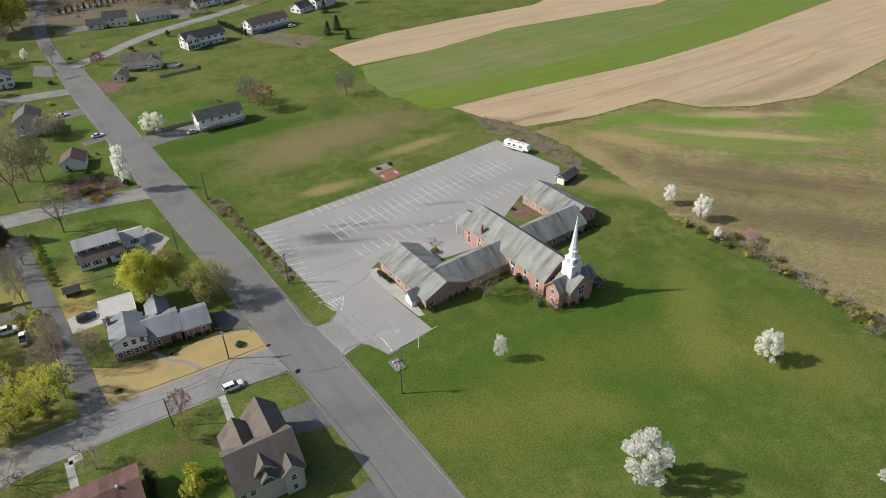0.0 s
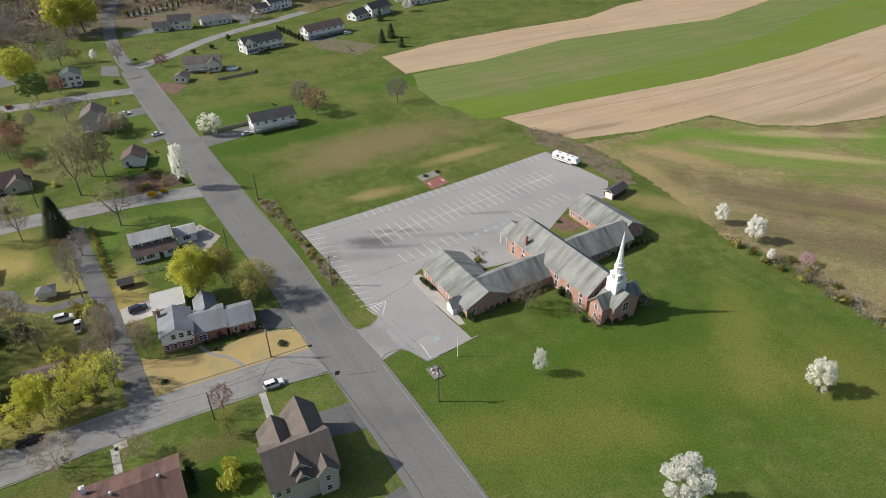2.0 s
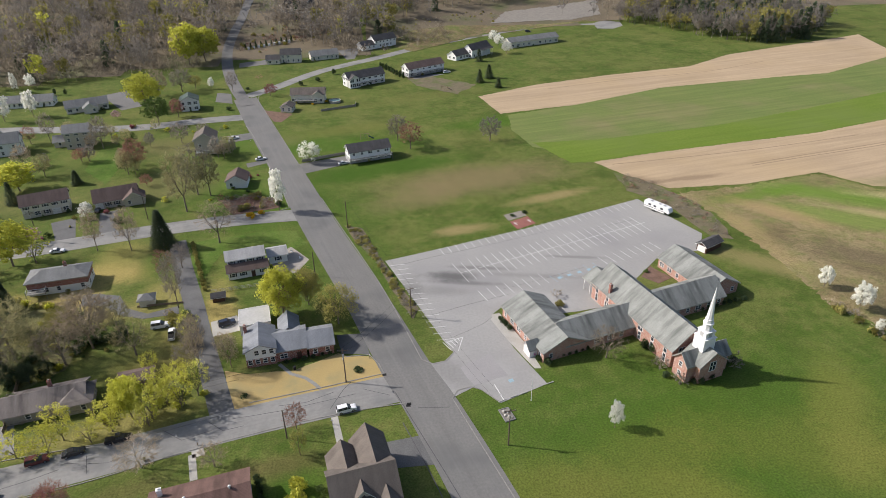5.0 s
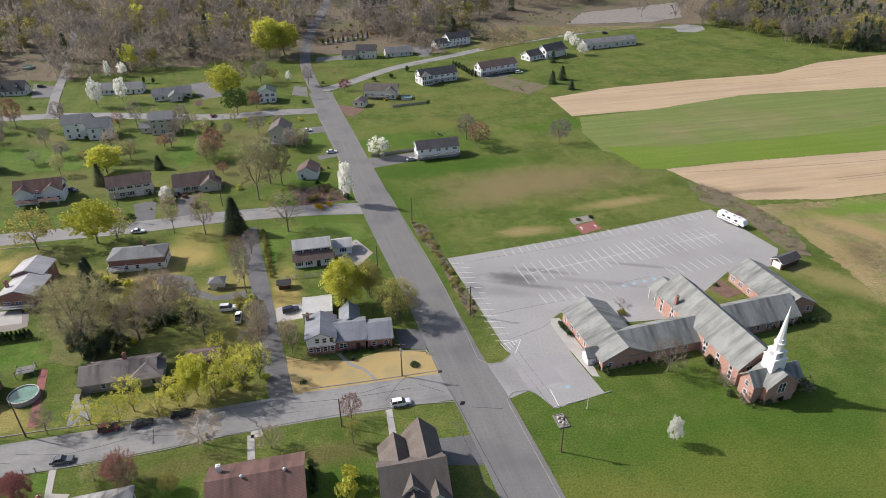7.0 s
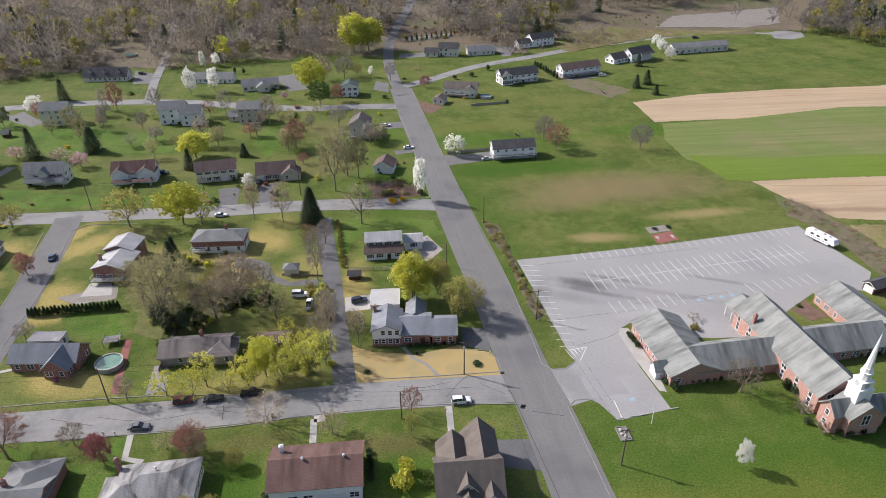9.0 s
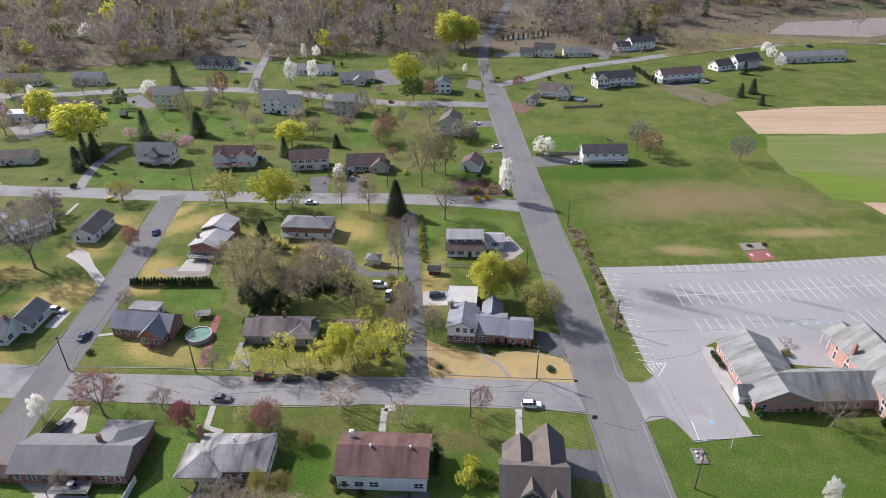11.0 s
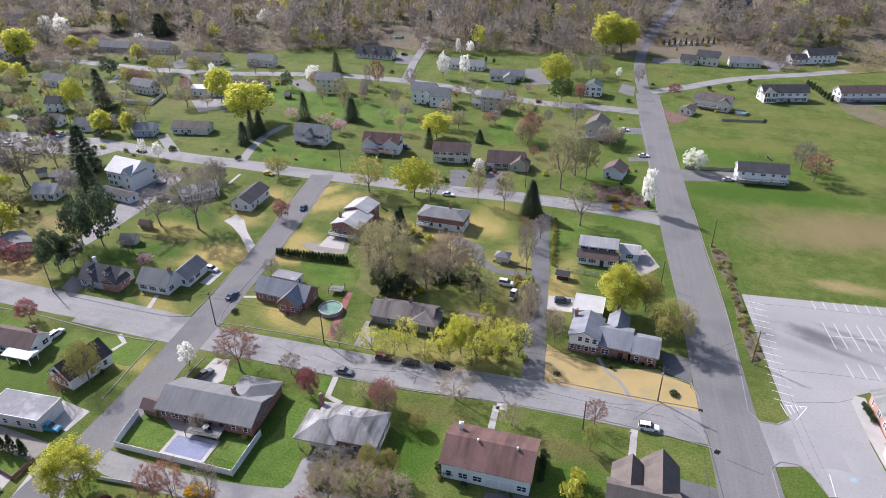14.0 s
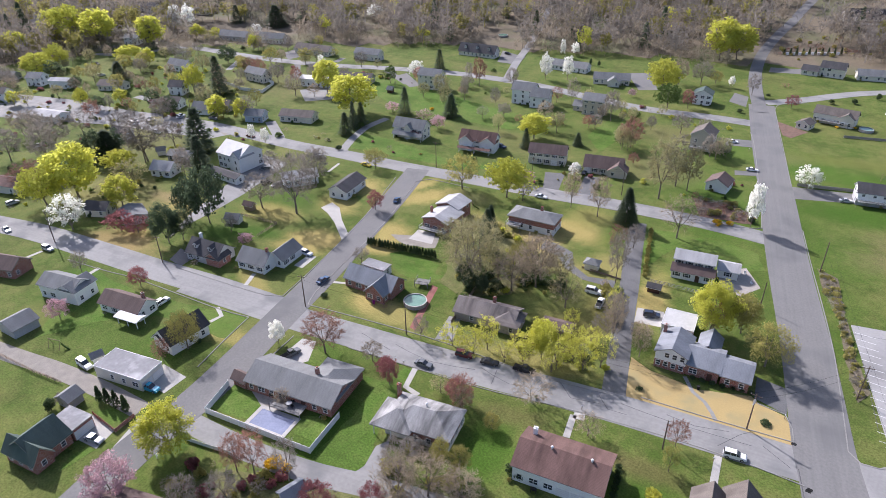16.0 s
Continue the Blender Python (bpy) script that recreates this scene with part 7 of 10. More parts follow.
strip("crack_seal", [(17.5, 134.2), (26.2, 138.8), (31.6, 143.8)], 0.1, 0.063, M_TAR, "thin dark crack sealer on the asphalt", "road marking", thick=0.004)
strip("crack_seal", [(5.9, 161.4), (9.4, 148.3), (12.5, 136.7)], 0.1, 0.063, M_TAR, "thin dark crack sealer on the asphalt", "road marking", thick=0.004)
strip("crack_seal", [(35, 154.7), (48.9, 158.8), (61.8, 163.1)], 0.1, 0.063, M_TAR, "thin dark crack sealer on the asphalt", "road marking", thick=0.004)
strip("crack_seal", [(74.2, 187.2), (88.8, 191.4)], 0.1, 0.063, M_TAR, "thin dark crack sealer on the asphalt", "road marking", thick=0.004)
patch("bare_earth", [(99.6, 527.1), (117.9, 559.8), (159.3, 575.7), (208.6, 598.7), (198.1, 552.2), (167.1, 535.9), (128, 531.3)], 0.3, M_GRAVEL, "graded bare earth yard on the hillside", "yard", 1)
patch("brush_bank", [(16.8, 471.4), (34.2, 505.6), (67, 521.6), (98.7, 521.1), (147.4, 524.1), (183.4, 534.2), (140.8, 513.2), (89.2, 498.7), (53.9, 469.1), (31.6, 451.4)], 0.22, M_SCRUB, "tan scrubby slope below the woods", "bank", 1)
strip("drive", [(-250.7, 171.4), (-257.8, 172.4), (-264.9, 173.4)], 4, 0.044, M_ASPHALT, "short asphalt drive between gardens", "drive")
strip("drive", [(-256.2, 193.7), (-244.95, 187.2), (-233.7, 180.7)], 5, 0.044, M_OLD_ASPHALT, "short asphalt drive between gardens", "drive")
strip("drive", [(-421.3, 252.1), (-423.75, 261.15), (-426.2, 270.2)], 4, 0.044, M_ASPHALT, "short asphalt drive between gardens", "drive")
strip("drive", [(-373.4, 267.5), (-364.8, 255.55), (-356.2, 243.6)], 4, 0.044, M_OLD_ASPHALT, "short asphalt drive between gardens", "drive")
strip("drive", [(-339, 285.6), (-322.9, 270.85), (-306.8, 256.1)], 4, 0.044, M_ASPHALT, "short asphalt drive between gardens", "drive")
strip("drive", [(-272.9, 299.1), (-257.8, 291.35), (-242.7, 283.6)], 4.5, 0.044, M_ASPHALT, "short asphalt drive between gardens", "drive")
strip("drive", [(-317.5, 306.6), (-315.8, 301.05), (-314.1, 295.5)], 4, 0.044, M_ASPHALT, "short asphalt drive between gardens", "drive")
strip("drive", [(-332.5, 158.6), (-320.5, 158.4), (-308.5, 158.2)], 7, 0.044, M_OLD_ASPHALT, "short asphalt drive between gardens", "drive")
strip("drive", [(-277.3, 175.1), (-267.45, 172.95), (-257.6, 170.8)], 5, 0.044, M_GRAVEL, "short asphalt drive between gardens", "drive")
strip("drive", [(-351.1, 178.6), (-340.65, 179), (-330.2, 179.4)], 5, 0.044, M_OLD_ASPHALT, "short asphalt drive between gardens", "drive")


# ---- the church and its car park ----
house(69, 132.8, -73.9, "rose-brick church with weathered grey-green shingle roofs", M_PINKBRICK, R_CHURCH, [
    (0, 0, 0, 34.3, 12.5, 5.4, 4.6, "gable", dict(win=4.2, tall=2.2)),
    (-8, -26.7, 0, 22.7, 13.6, 3.3, 3, "gable", dict(win=3.2)),
    (-12.3, 28, 0, 21.2, 12.5, 3.3, 3, "gable", dict(win=3.2)),
    (-2.5, -13.4, 1, 26.8, 11, 3.2, 3.5, "gable", dict(win=3.4)),
    (-3.8, 13, 1, 26, 11, 3.2, 3.5, "gable", dict(win=3.4)),
    (20.3, 0, 1, 13.4, 5.4, 5.2, 2.3, "gable", dict(win=5.0)),
    (21.2, 0, 0, 6.6, 8.6, 5.4, 2.9, "gable", dict(win=9.0, tall=2.6)),
    (-1.6, -34, 1, 3.4, 4, 2.9, 1.5, "gable", dict(wall=M_TRIM, blank=True)),
    (-18.2, -1.5, 0, 7, 9, 4.2, 2.2, "canopy", dict())], category="church", name="church", chimneys=((-9.5, -5.2, 8.4, M_BRICK),))


# ---- houses along the streets ----
house(-36.4, 85.5, 11.9, "brown-roofed ranch house with white lower walls", M_WHITE, R_RED, [
    (0, 0, 0, 18.6, 11.6, 4.4, 2.2, "gable", dict(garage=((0, 3), (0, 4))))], chimneys=((-7, 3.2, 7, M_TRIM),), vents=((-2.5, -0.3, 6.7), (5.5, -0.3, 6.7)))
house(-66.6, 79.1, 14.4, "low brick ranch house with pale grey hipped roof and porch", M_BRICK, R_BLOTCH, [
    (0, 0, 0, 15.7, 10.3, 3.4, 2.4, "hip", dict(base=(1.5, M_CREAM))),
    (-5.5, -1.9, 0, 9.5, 9, 3.2, 2.2, "canopy", dict(hip=True))], chimneys=((-8, 4, 6.5, M_BRICK),), vents=((0, 1.2, 5.6),))
house(-97.8, 71.1, 13.4, "long brick ranch house with grey shingle roof and a rear deck", M_BRICK, R_GREY, [
    (0, 0, 0, 24.2, 10.9, 3.1, 2.3, "gable", dict(doors=((0, 5),))),
    (6.95, 3.2, 1, 12.5, 10.4, 3.1, 2.22, "hip", dict(blank=True))], chimneys=((4, 2, 6.3, M_BRICK),))
house(-6.3, 84.6, 11.1, "beige two-storey house with taupe roof and steep gables", M_BEIGE, R_TAN, [
    (0, 0, 0, 13.1, 11.5, 5.8, 4.4, "gable", dict(win=1.7)),
    (3.1, 6.6, 1, 11, 7.4, 5.8, 3.5, "gable", dict()),
    (-2.3, 5.4, 1, 9.4, 7, 5.2, 3.1, "gable", dict()),
    (-0.5, -1.4, 1, 6, 4.8, 6.9, 2.2, "gable", dict(win=9)),
    (3.9, -4.1, 1, 4.6, 4.4, 6.1, 1.8, "gable", dict(win=9)),
    (-0.5, -4.4, 1, 2.6, 2.8, 6.3, 1.2, "gable", dict(win=9))])
house(-24.4, 135, 8, "brick ranch house with slate-blue shingle roof", M_BRICK, R_BLUE, [
    (0, 0, 0, 8.5, 10, 3.4, 2.1, "gable", dict(doors=((0, 1),))),
    (-7.3, -0.4, 1, 10, 8.1, 5, 1.7, "gable", dict(wall=M_WHITE, base=(2.4, M_BRICK), win=1.6)),
    (7.4, -0.7, 0, 7.1, 9, 3.2, 2, "gable", dict()),
    (0, 5.9, 1, 8, 5.7, 3.3, 2, "gable", dict(blank=True))], chimneys=((-10.6, 3, 7.2, M_BRICK),))
house(-34.8, 146.6, 9.9, "white flat-roofed carport garage", M_WHITE, R_WHITE, [
    (0, 0, 0, 8, 7.8, 3, 0.3, "flat", dict())], category="garage", name="garage")
house(-41.3, 177.1, 12.5, "white split-level house with grey roof and brown lower roof", M_WHITE, R_LIGHT, [
    (0, 0, 0, 12, 7, 5.4, 1.6, "gable", dict(win=2.4)),
    (0.1, -3.6, 0, 12.6, 5, 2.8, 1.4, "gable", dict(roof=R_BROWN, doors=((0, 2),))),
    (9.6, 2.6, 0, 6.5, 6.5, 2.8, 1.2, "gable", dict())], shutters=True)
house(-113.4, 114.1, 7.2, "small red brick house with slate-blue roof and front gable", M_BRICK, R_BLUE, [
    (0, 0, 0, 17.1, 8, 3.2, 2.8, "gable", dict()),
    (4.3, -3.3, 1, 7, 7, 3.1, 2.8, "gable", dict()),
    (-4.3, 7, 0, 8.3, 4, 2.7, 0.2, "flat", dict(roof=R_FLAT, wall=M_WHITE))])
house(-78.1, 121.1, 12.5, "low house with weathered grey-brown roof behind budding trees", M_STONE, R_ASH, [
    (0, 0, 0, 17.6, 9, 2.8, 2.1, "gable", dict()),
    (6.3, -1.4, 1, 8, 8, 2.7, 1.9, "hip", dict())], chimneys=((1, 2, 5.6, M_BRICK),))
house(-94.7, 174.4, 9, "raised house with grey hipped roof and white lower walls", M_BRICK, R_GREY, [
    (0, 0, 0, 17.1, 8.7, 4.4, 1.9, "hip", dict(base=(2.3, M_WHITE)))], chimneys=((2, 1, 7.3, M_BRICK),))
house(-120.1, 156.2, 3.8, "brick split-level house with pale grey roof", M_BRICK, R_LIGHT, [
    (0, 0, 1, 11, 10.7, 4.4, 1.6, "gable", dict()),
    (-1.5, 8.9, 1, 9, 9.9, 5.2, 1.6, "gable", dict())], chimneys=((-4, -1, 6.8, M_BRICK),))
house(-166.9, 157.3, 103.2, "white house with charcoal roof and garage under", M_WHITE, R_DARK, [
    (0, 0, 0, 15, 8.5, 3.4, 2, "gable", dict())])
house(-188.7, 152.6, 57.9, "pale house behind bare trees", M_WHITE, R_LIGHT, [
    (0, 0, 0, 14.3, 9, 3.2, 2, "gable", dict())])
house(-222, 150.2, 2.8, "tall white two-storey house with white metal roof", M_WHITE, R_WHITE, [
    (0, 0, 0, 14.5, 13, 6.6, 3.6, "gable", dict(win=2.6, wide=0.4)),
    (4.6, -2.6, 1, 8.6, 5.4, 6.6, 2.4, "gable", dict(win=2.6, roof=R_LIGHT)),
    (6.6, -13.1, 0, 17.2, 5, 2.8, 0.9, "gable", dict(roof=R_DARK))])
house(-167.4, 96.1, 11.4, "cape house with charcoal roof and dormers", M_GREYWALL, R_DARK, [
    (0, 0, 0, 13.3, 9, 3, 3.2, "gable", dict(dormers=2)),
    (4.6, -1.6, 1, 6.2, 6, 3, 2, "gable", dict(wall=M_BRICK))], chimneys=((-5, 2, 6.5, M_WHITE),))
house(-150.9, 101.9, 11.2, "white cape house with grey roof", M_WHITE, R_GREY, [
    (0, 0, 0, 11, 8.5, 3, 3, "gable", dict()),
    (5.1, 6.3, 1, 10.2, 7, 3, 2.2, "gable", dict())], chimneys=((4, 0, 7, M_BRICK),), shutters=True)
house(-183.3, 58.4, 16.5, "white house with long grey roof and rear ramp", M_WHITE, R_GREY, [
    (0, 0, 0, 13.8, 8, 4.5, 2, "gable", dict()),
    (4.4, 0.1, 1, 8.5, 7, 4.5, 1.8, "gable", dict())])
house(-161.4, 64.7, 13.6, "white ranch house with brown roof and white patio roof", M_WHITE, R_BROWN, [
    (0, 0, 0, 15.3, 7.5, 3, 2.2, "gable", dict()),
    (5.7, -4.6, 0, 8.2, 4, 2.5, 0.3, "canopy", dict(roof=R_WHITE))], chimneys=((5, 1.5, 6, M_BRICK),), shutters=True)
house(-137, 65.8, 91, "white cape house with charcoal roof behind a yellow tree", M_WHITE, R_DARK, [
    (0, 0, 0, 12.1, 8, 3.5, 3, "gable", dict()),
    (-3.6, 1.6, 0, 5, 6, 2.8, 1.6, "gable", dict())])
house(-135.3, 49.9, 15.2, "wide workshop garage with patched flat grey roof", M_CREAM, R_FLAT, [
    (0, 0, 0, 14.5, 7.1, 3.4, 0.3, "flat", dict(garage=((1, 0), (1, 1))))], category="garage", name="garage")
house(-177.1, 42.3, 96.5, "grey garage with shallow grey roof", M_GREYWALL, R_GREY, [
    (0, 0, 0, 7.7, 8, 2.8, 1.7, "gable", dict(blank=True))], category="garage", name="garage")
house(-211.6, 53.6, 21.5, "brick house with a white porch", M_BRICK, R_BROWN, [
    (0, 0, 0, 12.9, 8, 3.4, 2.4, "gable", dict()),
    (1.6, 0.1, 1, 6, 4, 2.8, 1.2, "canopy", dict(roof=R_DARK))])
house(-128.1, 25.9, 102, "brick cape house with green shingle roof", M_BRICK, R_GREEN, [
    (0, 0, 0, 8.8, 9.5, 3.2, 3.2, "gable", dict()),
    (-3.2, -0.6, 1, 10.1, 5, 3.2, 2.6, "gable", dict()),
    (6.9, -0.9, 0, 5.1, 7, 3, 0.3, "flat", dict(roof=R_FLAT, garage=((0, 0), (0, 1))))])
house(-137.4, 36.5, 102, "small grey shed with gable roof", M_GREYWALL, R_GREY, [
    (0, 0, 0, 4.5, 5, 2.5, 1.2, "gable", dict(blank=True))], category="shed", name="shed")
house(-91.2, 29.2, 18.9, "house with dark brown roof below the street", M_WHITE, R_BROWN, [
    (0, 0, 0, 22.2, 9, 3, 2.4, "gable", dict())])
house(-75.6, 49.3, 78.3, "small shed with blue-grey roof", M_WHITE, R_BLUE, [
    (0, 0, 0, 5.3, 4, 2.3, 1, "gable", dict(blank=True))], category="shed", name="shed")
house(-96.3, 232.1, 16.5, "beige ranch house with brown roof and stone front gable", M_BEIGE, R_BROWN, [
    (0, 0, 0, 15.8, 9, 3, 3.4, "gable", dict(garage=((0, 0),))),
    (6, -2.8, 1, 6.5, 8, 2.9, 2.5, "gable", dict())], shutters=True)
house(-119.4, 227.8, 19.8, "beige raised house with brown roof and white garage doors", M_CREAM, R_BROWN, [
    (0, 0, 0, 16.1, 8, 5.1, 2.7, "gable", dict(garage=((0, 3),), base=(2.2, M_BEIGE)))], shutters=True)
house(-151.6, 224.1, 14, "white house with russet roof and twin front gables", M_WHITE, R_RED, [
    (0, 0, 0, 17, 8, 4.8, 3.2, "gable", dict()),
    (-4.8, -2.6, 1, 5.5, 7.2, 4.6, 2.2, "gable", dict()),
    (5, -2.1, 1, 5.5, 7.5, 4.6, 2.2, "gable", dict()),
    (0, -7, 0, 15, 2.6, 2.4, 0.4, "canopy", dict(roof=R_RED))], shutters=True)
house(-185.8, 218.8, 10.4, "grey house with front porch and dormer gable", M_CREAM, R_GREY, [
    (0, 0, 0, 16.3, 8, 5.2, 3.2, "gable", dict()),
    (0.2, -2.4, 1, 5, 4.6, 5.1, 2, "gable", dict(win=9)),
    (0.7, -5.3, 0, 15.3, 3, 2.7, 0.9, "canopy", dict())], shutters=True)
house(-72.7, 281.3, 5.4, "tan two-storey house with brown roof", M_BEIGE, R_TAN, [
    (0, 0, 1, 10.5, 10, 7, 2.8, "gable", dict(win=3.4))])
house(-53.7, 242.3, -0.1, "small white house with brown roof", M_WHITE, R_BROWN, [
    (0, 0, 1, 9, 8.7, 3.2, 2.2, "gable", dict())])
house(-169.7, 292.8, 14.2, "white two-storey house with grey roof", M_WHITE, R_GREY, [
    (0, 0, 0, 13, 9, 7.6, 3, "gable", dict(win=3.2)),
    (9.6, -3.6, 0, 10.5, 9, 6, 3.4, "gable", dict(win=3.2, wide=0.4))])
house(-131.7, 296.9, 9.5, "tan two-storey house with grey roof", M_BEIGE, R_GREY, [
    (0, 0, 0, 11.5, 9, 7.6, 2.6, "gable", dict(win=3.4, wide=0.4)),
    (-8.6, 3.1, 0, 6, 7, 2.8, 2, "gable", dict())])
house(-226.9, 286.1, 12.6, "cream two-storey house with grey roof", M_CREAM, R_GREY, [
    (0, 0, 0, 14, 9, 7.8, 3, "gable", dict(win=3.2, wide=0.4))])
house(-269.9, 270.1, 20.9, "long low house with grey-brown roof", M_BEIGE, R_TAN, [
    (0, 0, 0, 20.2, 9, 3, 2.7, "gable", dict())])
house(-284.1, 251.2, 19.2, "white house with pale metal roof", M_WHITE, R_WHITE, [
    (0, 0, 0, 17.6, 8, 4.6, 1.1, "gable", dict(blank=False))])
house(-320.6, 239, 2.3, "cream cape house with grey roof", M_CREAM, R_GREY, [
    (0, 0, 0, 16.3, 8, 5, 2.7, "gable", dict())])
house(-379.8, 225.9, 6.6, "white house with grey roof", M_WHITE, R_GREY, [
    (0, 0, 0, 17.7, 7.5, 4, 3, "gable", dict())])
house(-247.3, 363.1, 7, "grey cape house with charcoal roof and three dormers", M_CREAM, R_DARK, [
    (0, 0, 0, 27.3, 9, 3, 4.6, "gable", dict(dormers=3))])
house(-147.7, 352.3, 21.8, "ranch house with grey roof and front gable", M_CREAM, R_GREY, [
    (0, 0, 0, 20.9, 9, 3.2, 2.7, "gable", dict()),
    (1.3, -6.1, 1, 5.5, 7.4, 3, 2.2, "gable", dict())])
house(-180.3, 364.3, 4.8, "low white ranch house with grey roof", M_WHITE, R_GREY, [
    (0, 0, 0, 24.2, 9, 3, 2.7, "gable", dict())])
house(-93.4, 344.3, 11.5, "white two-storey house with grey-green roof", M_WHITE, R_GREEN, [
    (0, 0, 1, 9, 9.9, 5.6, 2.2, "gable", dict())])
house(-301.2, 314.1, 10.6, "cream raised house with grey roof", M_CREAM, R_GREY, [
    (0, 0, 0, 19.1, 8, 4.4, 2.7, "gable", dict())])
house(-343, 304.8, 8.2, "ranch house with brown-grey roof", M_CREAM, R_TAN, [
    (0, 0, 0, 29.6, 9, 3.2, 3, "gable", dict())])
house(-392.4, 310.2, 16.1, "white house with grey roof on a slope", M_WHITE, R_GREY, [
    (0, 0, 0, 21.6, 8, 4, 3, "gable", dict())])
house(-421, 299, 14.1, "grey house with front porch", M_GREYWALL, R_GREY, [
    (0, 0, 0, 25.5, 9, 3.5, 3.2, "gable", dict())])
house(-48.8, 437.4, -1.2, "white two-part house with brown roof", M_CREAM, R_DARK, [
    (0, 0, 0, 13.7, 8, 5.4, 3, "gable", dict()),
    (-11.1, -2.6, 0, 9.6, 7.5, 3, 2.4, "gable", dict())])
house(-28.2, 442.7, 16.9, "cream ranch house with grey roof", M_CREAM, R_GREY, [
    (0, 0, 0, 18.9, 9, 3, 2.7, "gable", dict())])
house(11.7, 469.8, 32.4, "white house with dark grey roof", M_WHITE, R_DARK, [
    (0, 0, 0, 18.7, 9, 5.2, 3, "gable", dict()),
    (-13.5, -0.3, 0, 12, 8, 3, 2.4, "gable", dict())])
house(-32.4, 349, -3.4, "cream two-storey house with taupe roof", M_CREAM, R_TAN, [
    (0, 0, 0, 18.8, 8, 4.6, 2.7, "gable", dict()),
    (5.5, -2.5, 1, 6, 6.9, 4.4, 2, "gable", dict())], shutters=True)
house(-42.2, 333.6, -12.3, "small cream garage with gable roof", M_CREAM, R_TAN, [
    (0, 0, 1, 7, 6.9, 2.8, 1.5, "gable", dict())], category="garage", name="garage")
house(-2.5, 378.1, 26.5, "white raised house with charcoal roof", M_WHITE, R_DARK, [
    (0, 0, 0, 24, 9, 5.1, 3, "gable", dict(win=3.8, wide=0.6, tall=1.5)),
    (-8.2, -3.2, 1, 5.5, 7.6, 4.9, 2.2, "gable", dict(win=1.3, tall=1.7))])
house(33.6, 395.5, 28.4, "white raised house with brown roof and rear deck", M_WHITE, R_BROWN, [
    (0, 0, 0, 26.4, 9, 5, 2.7, "gable", dict(win=3.8, wide=0.7, tall=1.5, base=(2.4, M_GREYWALL)))])
house(73.2, 434, 38.2, "white two-part house with charcoal roof", M_WHITE, R_DARK, [
    (0, 0, 0, 18.9, 9, 5.4, 3, "gable", dict(win=3.6, wide=0.5, tall=1.5)),
    (2.5, -5.6, 0, 12, 3.2, 5, 0.6, "canopy", dict(roof=R_DARK)),
    (-13.3, 3.1, 0, 15.8, 9, 3.2, 2.7, "gable", dict())])
house(116.4, 460.3, 20.3, "long low white building with grey roof", M_CREAM, R_GREY, [
    (0, 0, 0, 41.4, 10, 4, 2.2, "gable", dict(win=4.2, wide=0.5))])
house(-2.3, 262.5, 15.2, "white split-level house with charcoal roof and front porch", M_WHITE, R_DARK, [
    (0, 0, 0, 18.8, 8.5, 5, 2.4, "gable", dict(win=3.4, wide=0.6, tall=1.5, base=(2.2, M_GREYWALL)))])
house(-53.1, 562.6, 27.3, "cape house with dark roof and dormers on the hill", M_CREAM, R_DARK, [
    (0, 0, 0, 28.9, 9, 3, 4.6, "gable", dict(dormers=3))])
house(-536.1, 212.8, 30, "wide house with charcoal roof", M_GREYWALL, R_DARK, [(0, 0, 0, 17, 9, 3.2, 2.6, "gable", dict())])
house(-421.9, 158, 28, "white house with steep grey roof", M_WHITE, R_GREY, [(0, 0, 0, 10, 9, 5, 2.4, "gable", dict())])
house(-404, 163.3, 28, "white house with pale roof", M_WHITE, R_LIGHT, [(0, 0, 0, 13, 7, 4.6, 1.2, "gable", dict())])
house(-375.4, 179, 26, "cream ranch house with brown-grey roof", M_CREAM, R_TAN, [(0, 0, 0, 16, 9, 3.2, 2.2, "gable", dict())])
house(-336.1, 195.6, 26, "white cape house with charcoal roof", M_WHITE, R_DARK, [(0, 0, 0, 9, 8, 5, 2.6, "gable", dict())])
house(-295.1, 183, 24, "white cape house with a dormer", M_WHITE, R_GREY, [(0, 0, 0, 10, 8, 3.2, 2.8, "gable", dict())])
house(-291, 191.5, 24, "stone bungalow with brown-grey roof", M_STONE, R_TAN, [(0, 0, 0, 11, 8, 3.2, 2.4, "gable", dict())])
house(-316.1, 179.7, 24, "small white bungalow with brown-grey roof", M_WHITE, R_TAN, [(0, 0, 0, 10, 8, 3.4, 2.4, "gable", dict())])
house(-263.3, 191.3, 26, "blue house with grey roof", M_BLUEWALL, R_GREY, [(0, 0, 0, 10, 8, 3.6, 2.2, "gable", dict())])
house(-245.9, 203.6, 22, "long ranch house with brown-grey roof", M_CREAM, R_TAN, [(0, 0, 0, 18, 9, 3.2, 2.2, "gable", dict())])
house(-239.7, 126.1, 22, "white cottage with grey roof", M_WHITE, R_LIGHT, [(0, 0, 0, 10, 8, 3.2, 2.6, "gable", dict())])
house(-248.7, 139.1, 22, "low grey garage with gable roof", M_GREYWALL, R_GREY, [(0, 0, 0, 10, 7, 2.8, 1.5, "gable", dict())])
house(-276.4, 81.4, 20, "ranch house with russet roof", M_CREAM, R_RED, [(0, 0, 0, 14, 9, 3.4, 1.8, "gable", dict())])
house(-350.3, 131.1, 18, "wide grey flat-roofed building", M_WHITE, R_LIGHT, [(0, 0, 0, 18, 10, 3.5, 1.2, "gable", dict())])
house(-226.6, 91.4, 30, "small house with dark roof", M_CREAM, R_DARK, [(0, 0, 0, 9, 7, 3, 2, "gable", dict())])
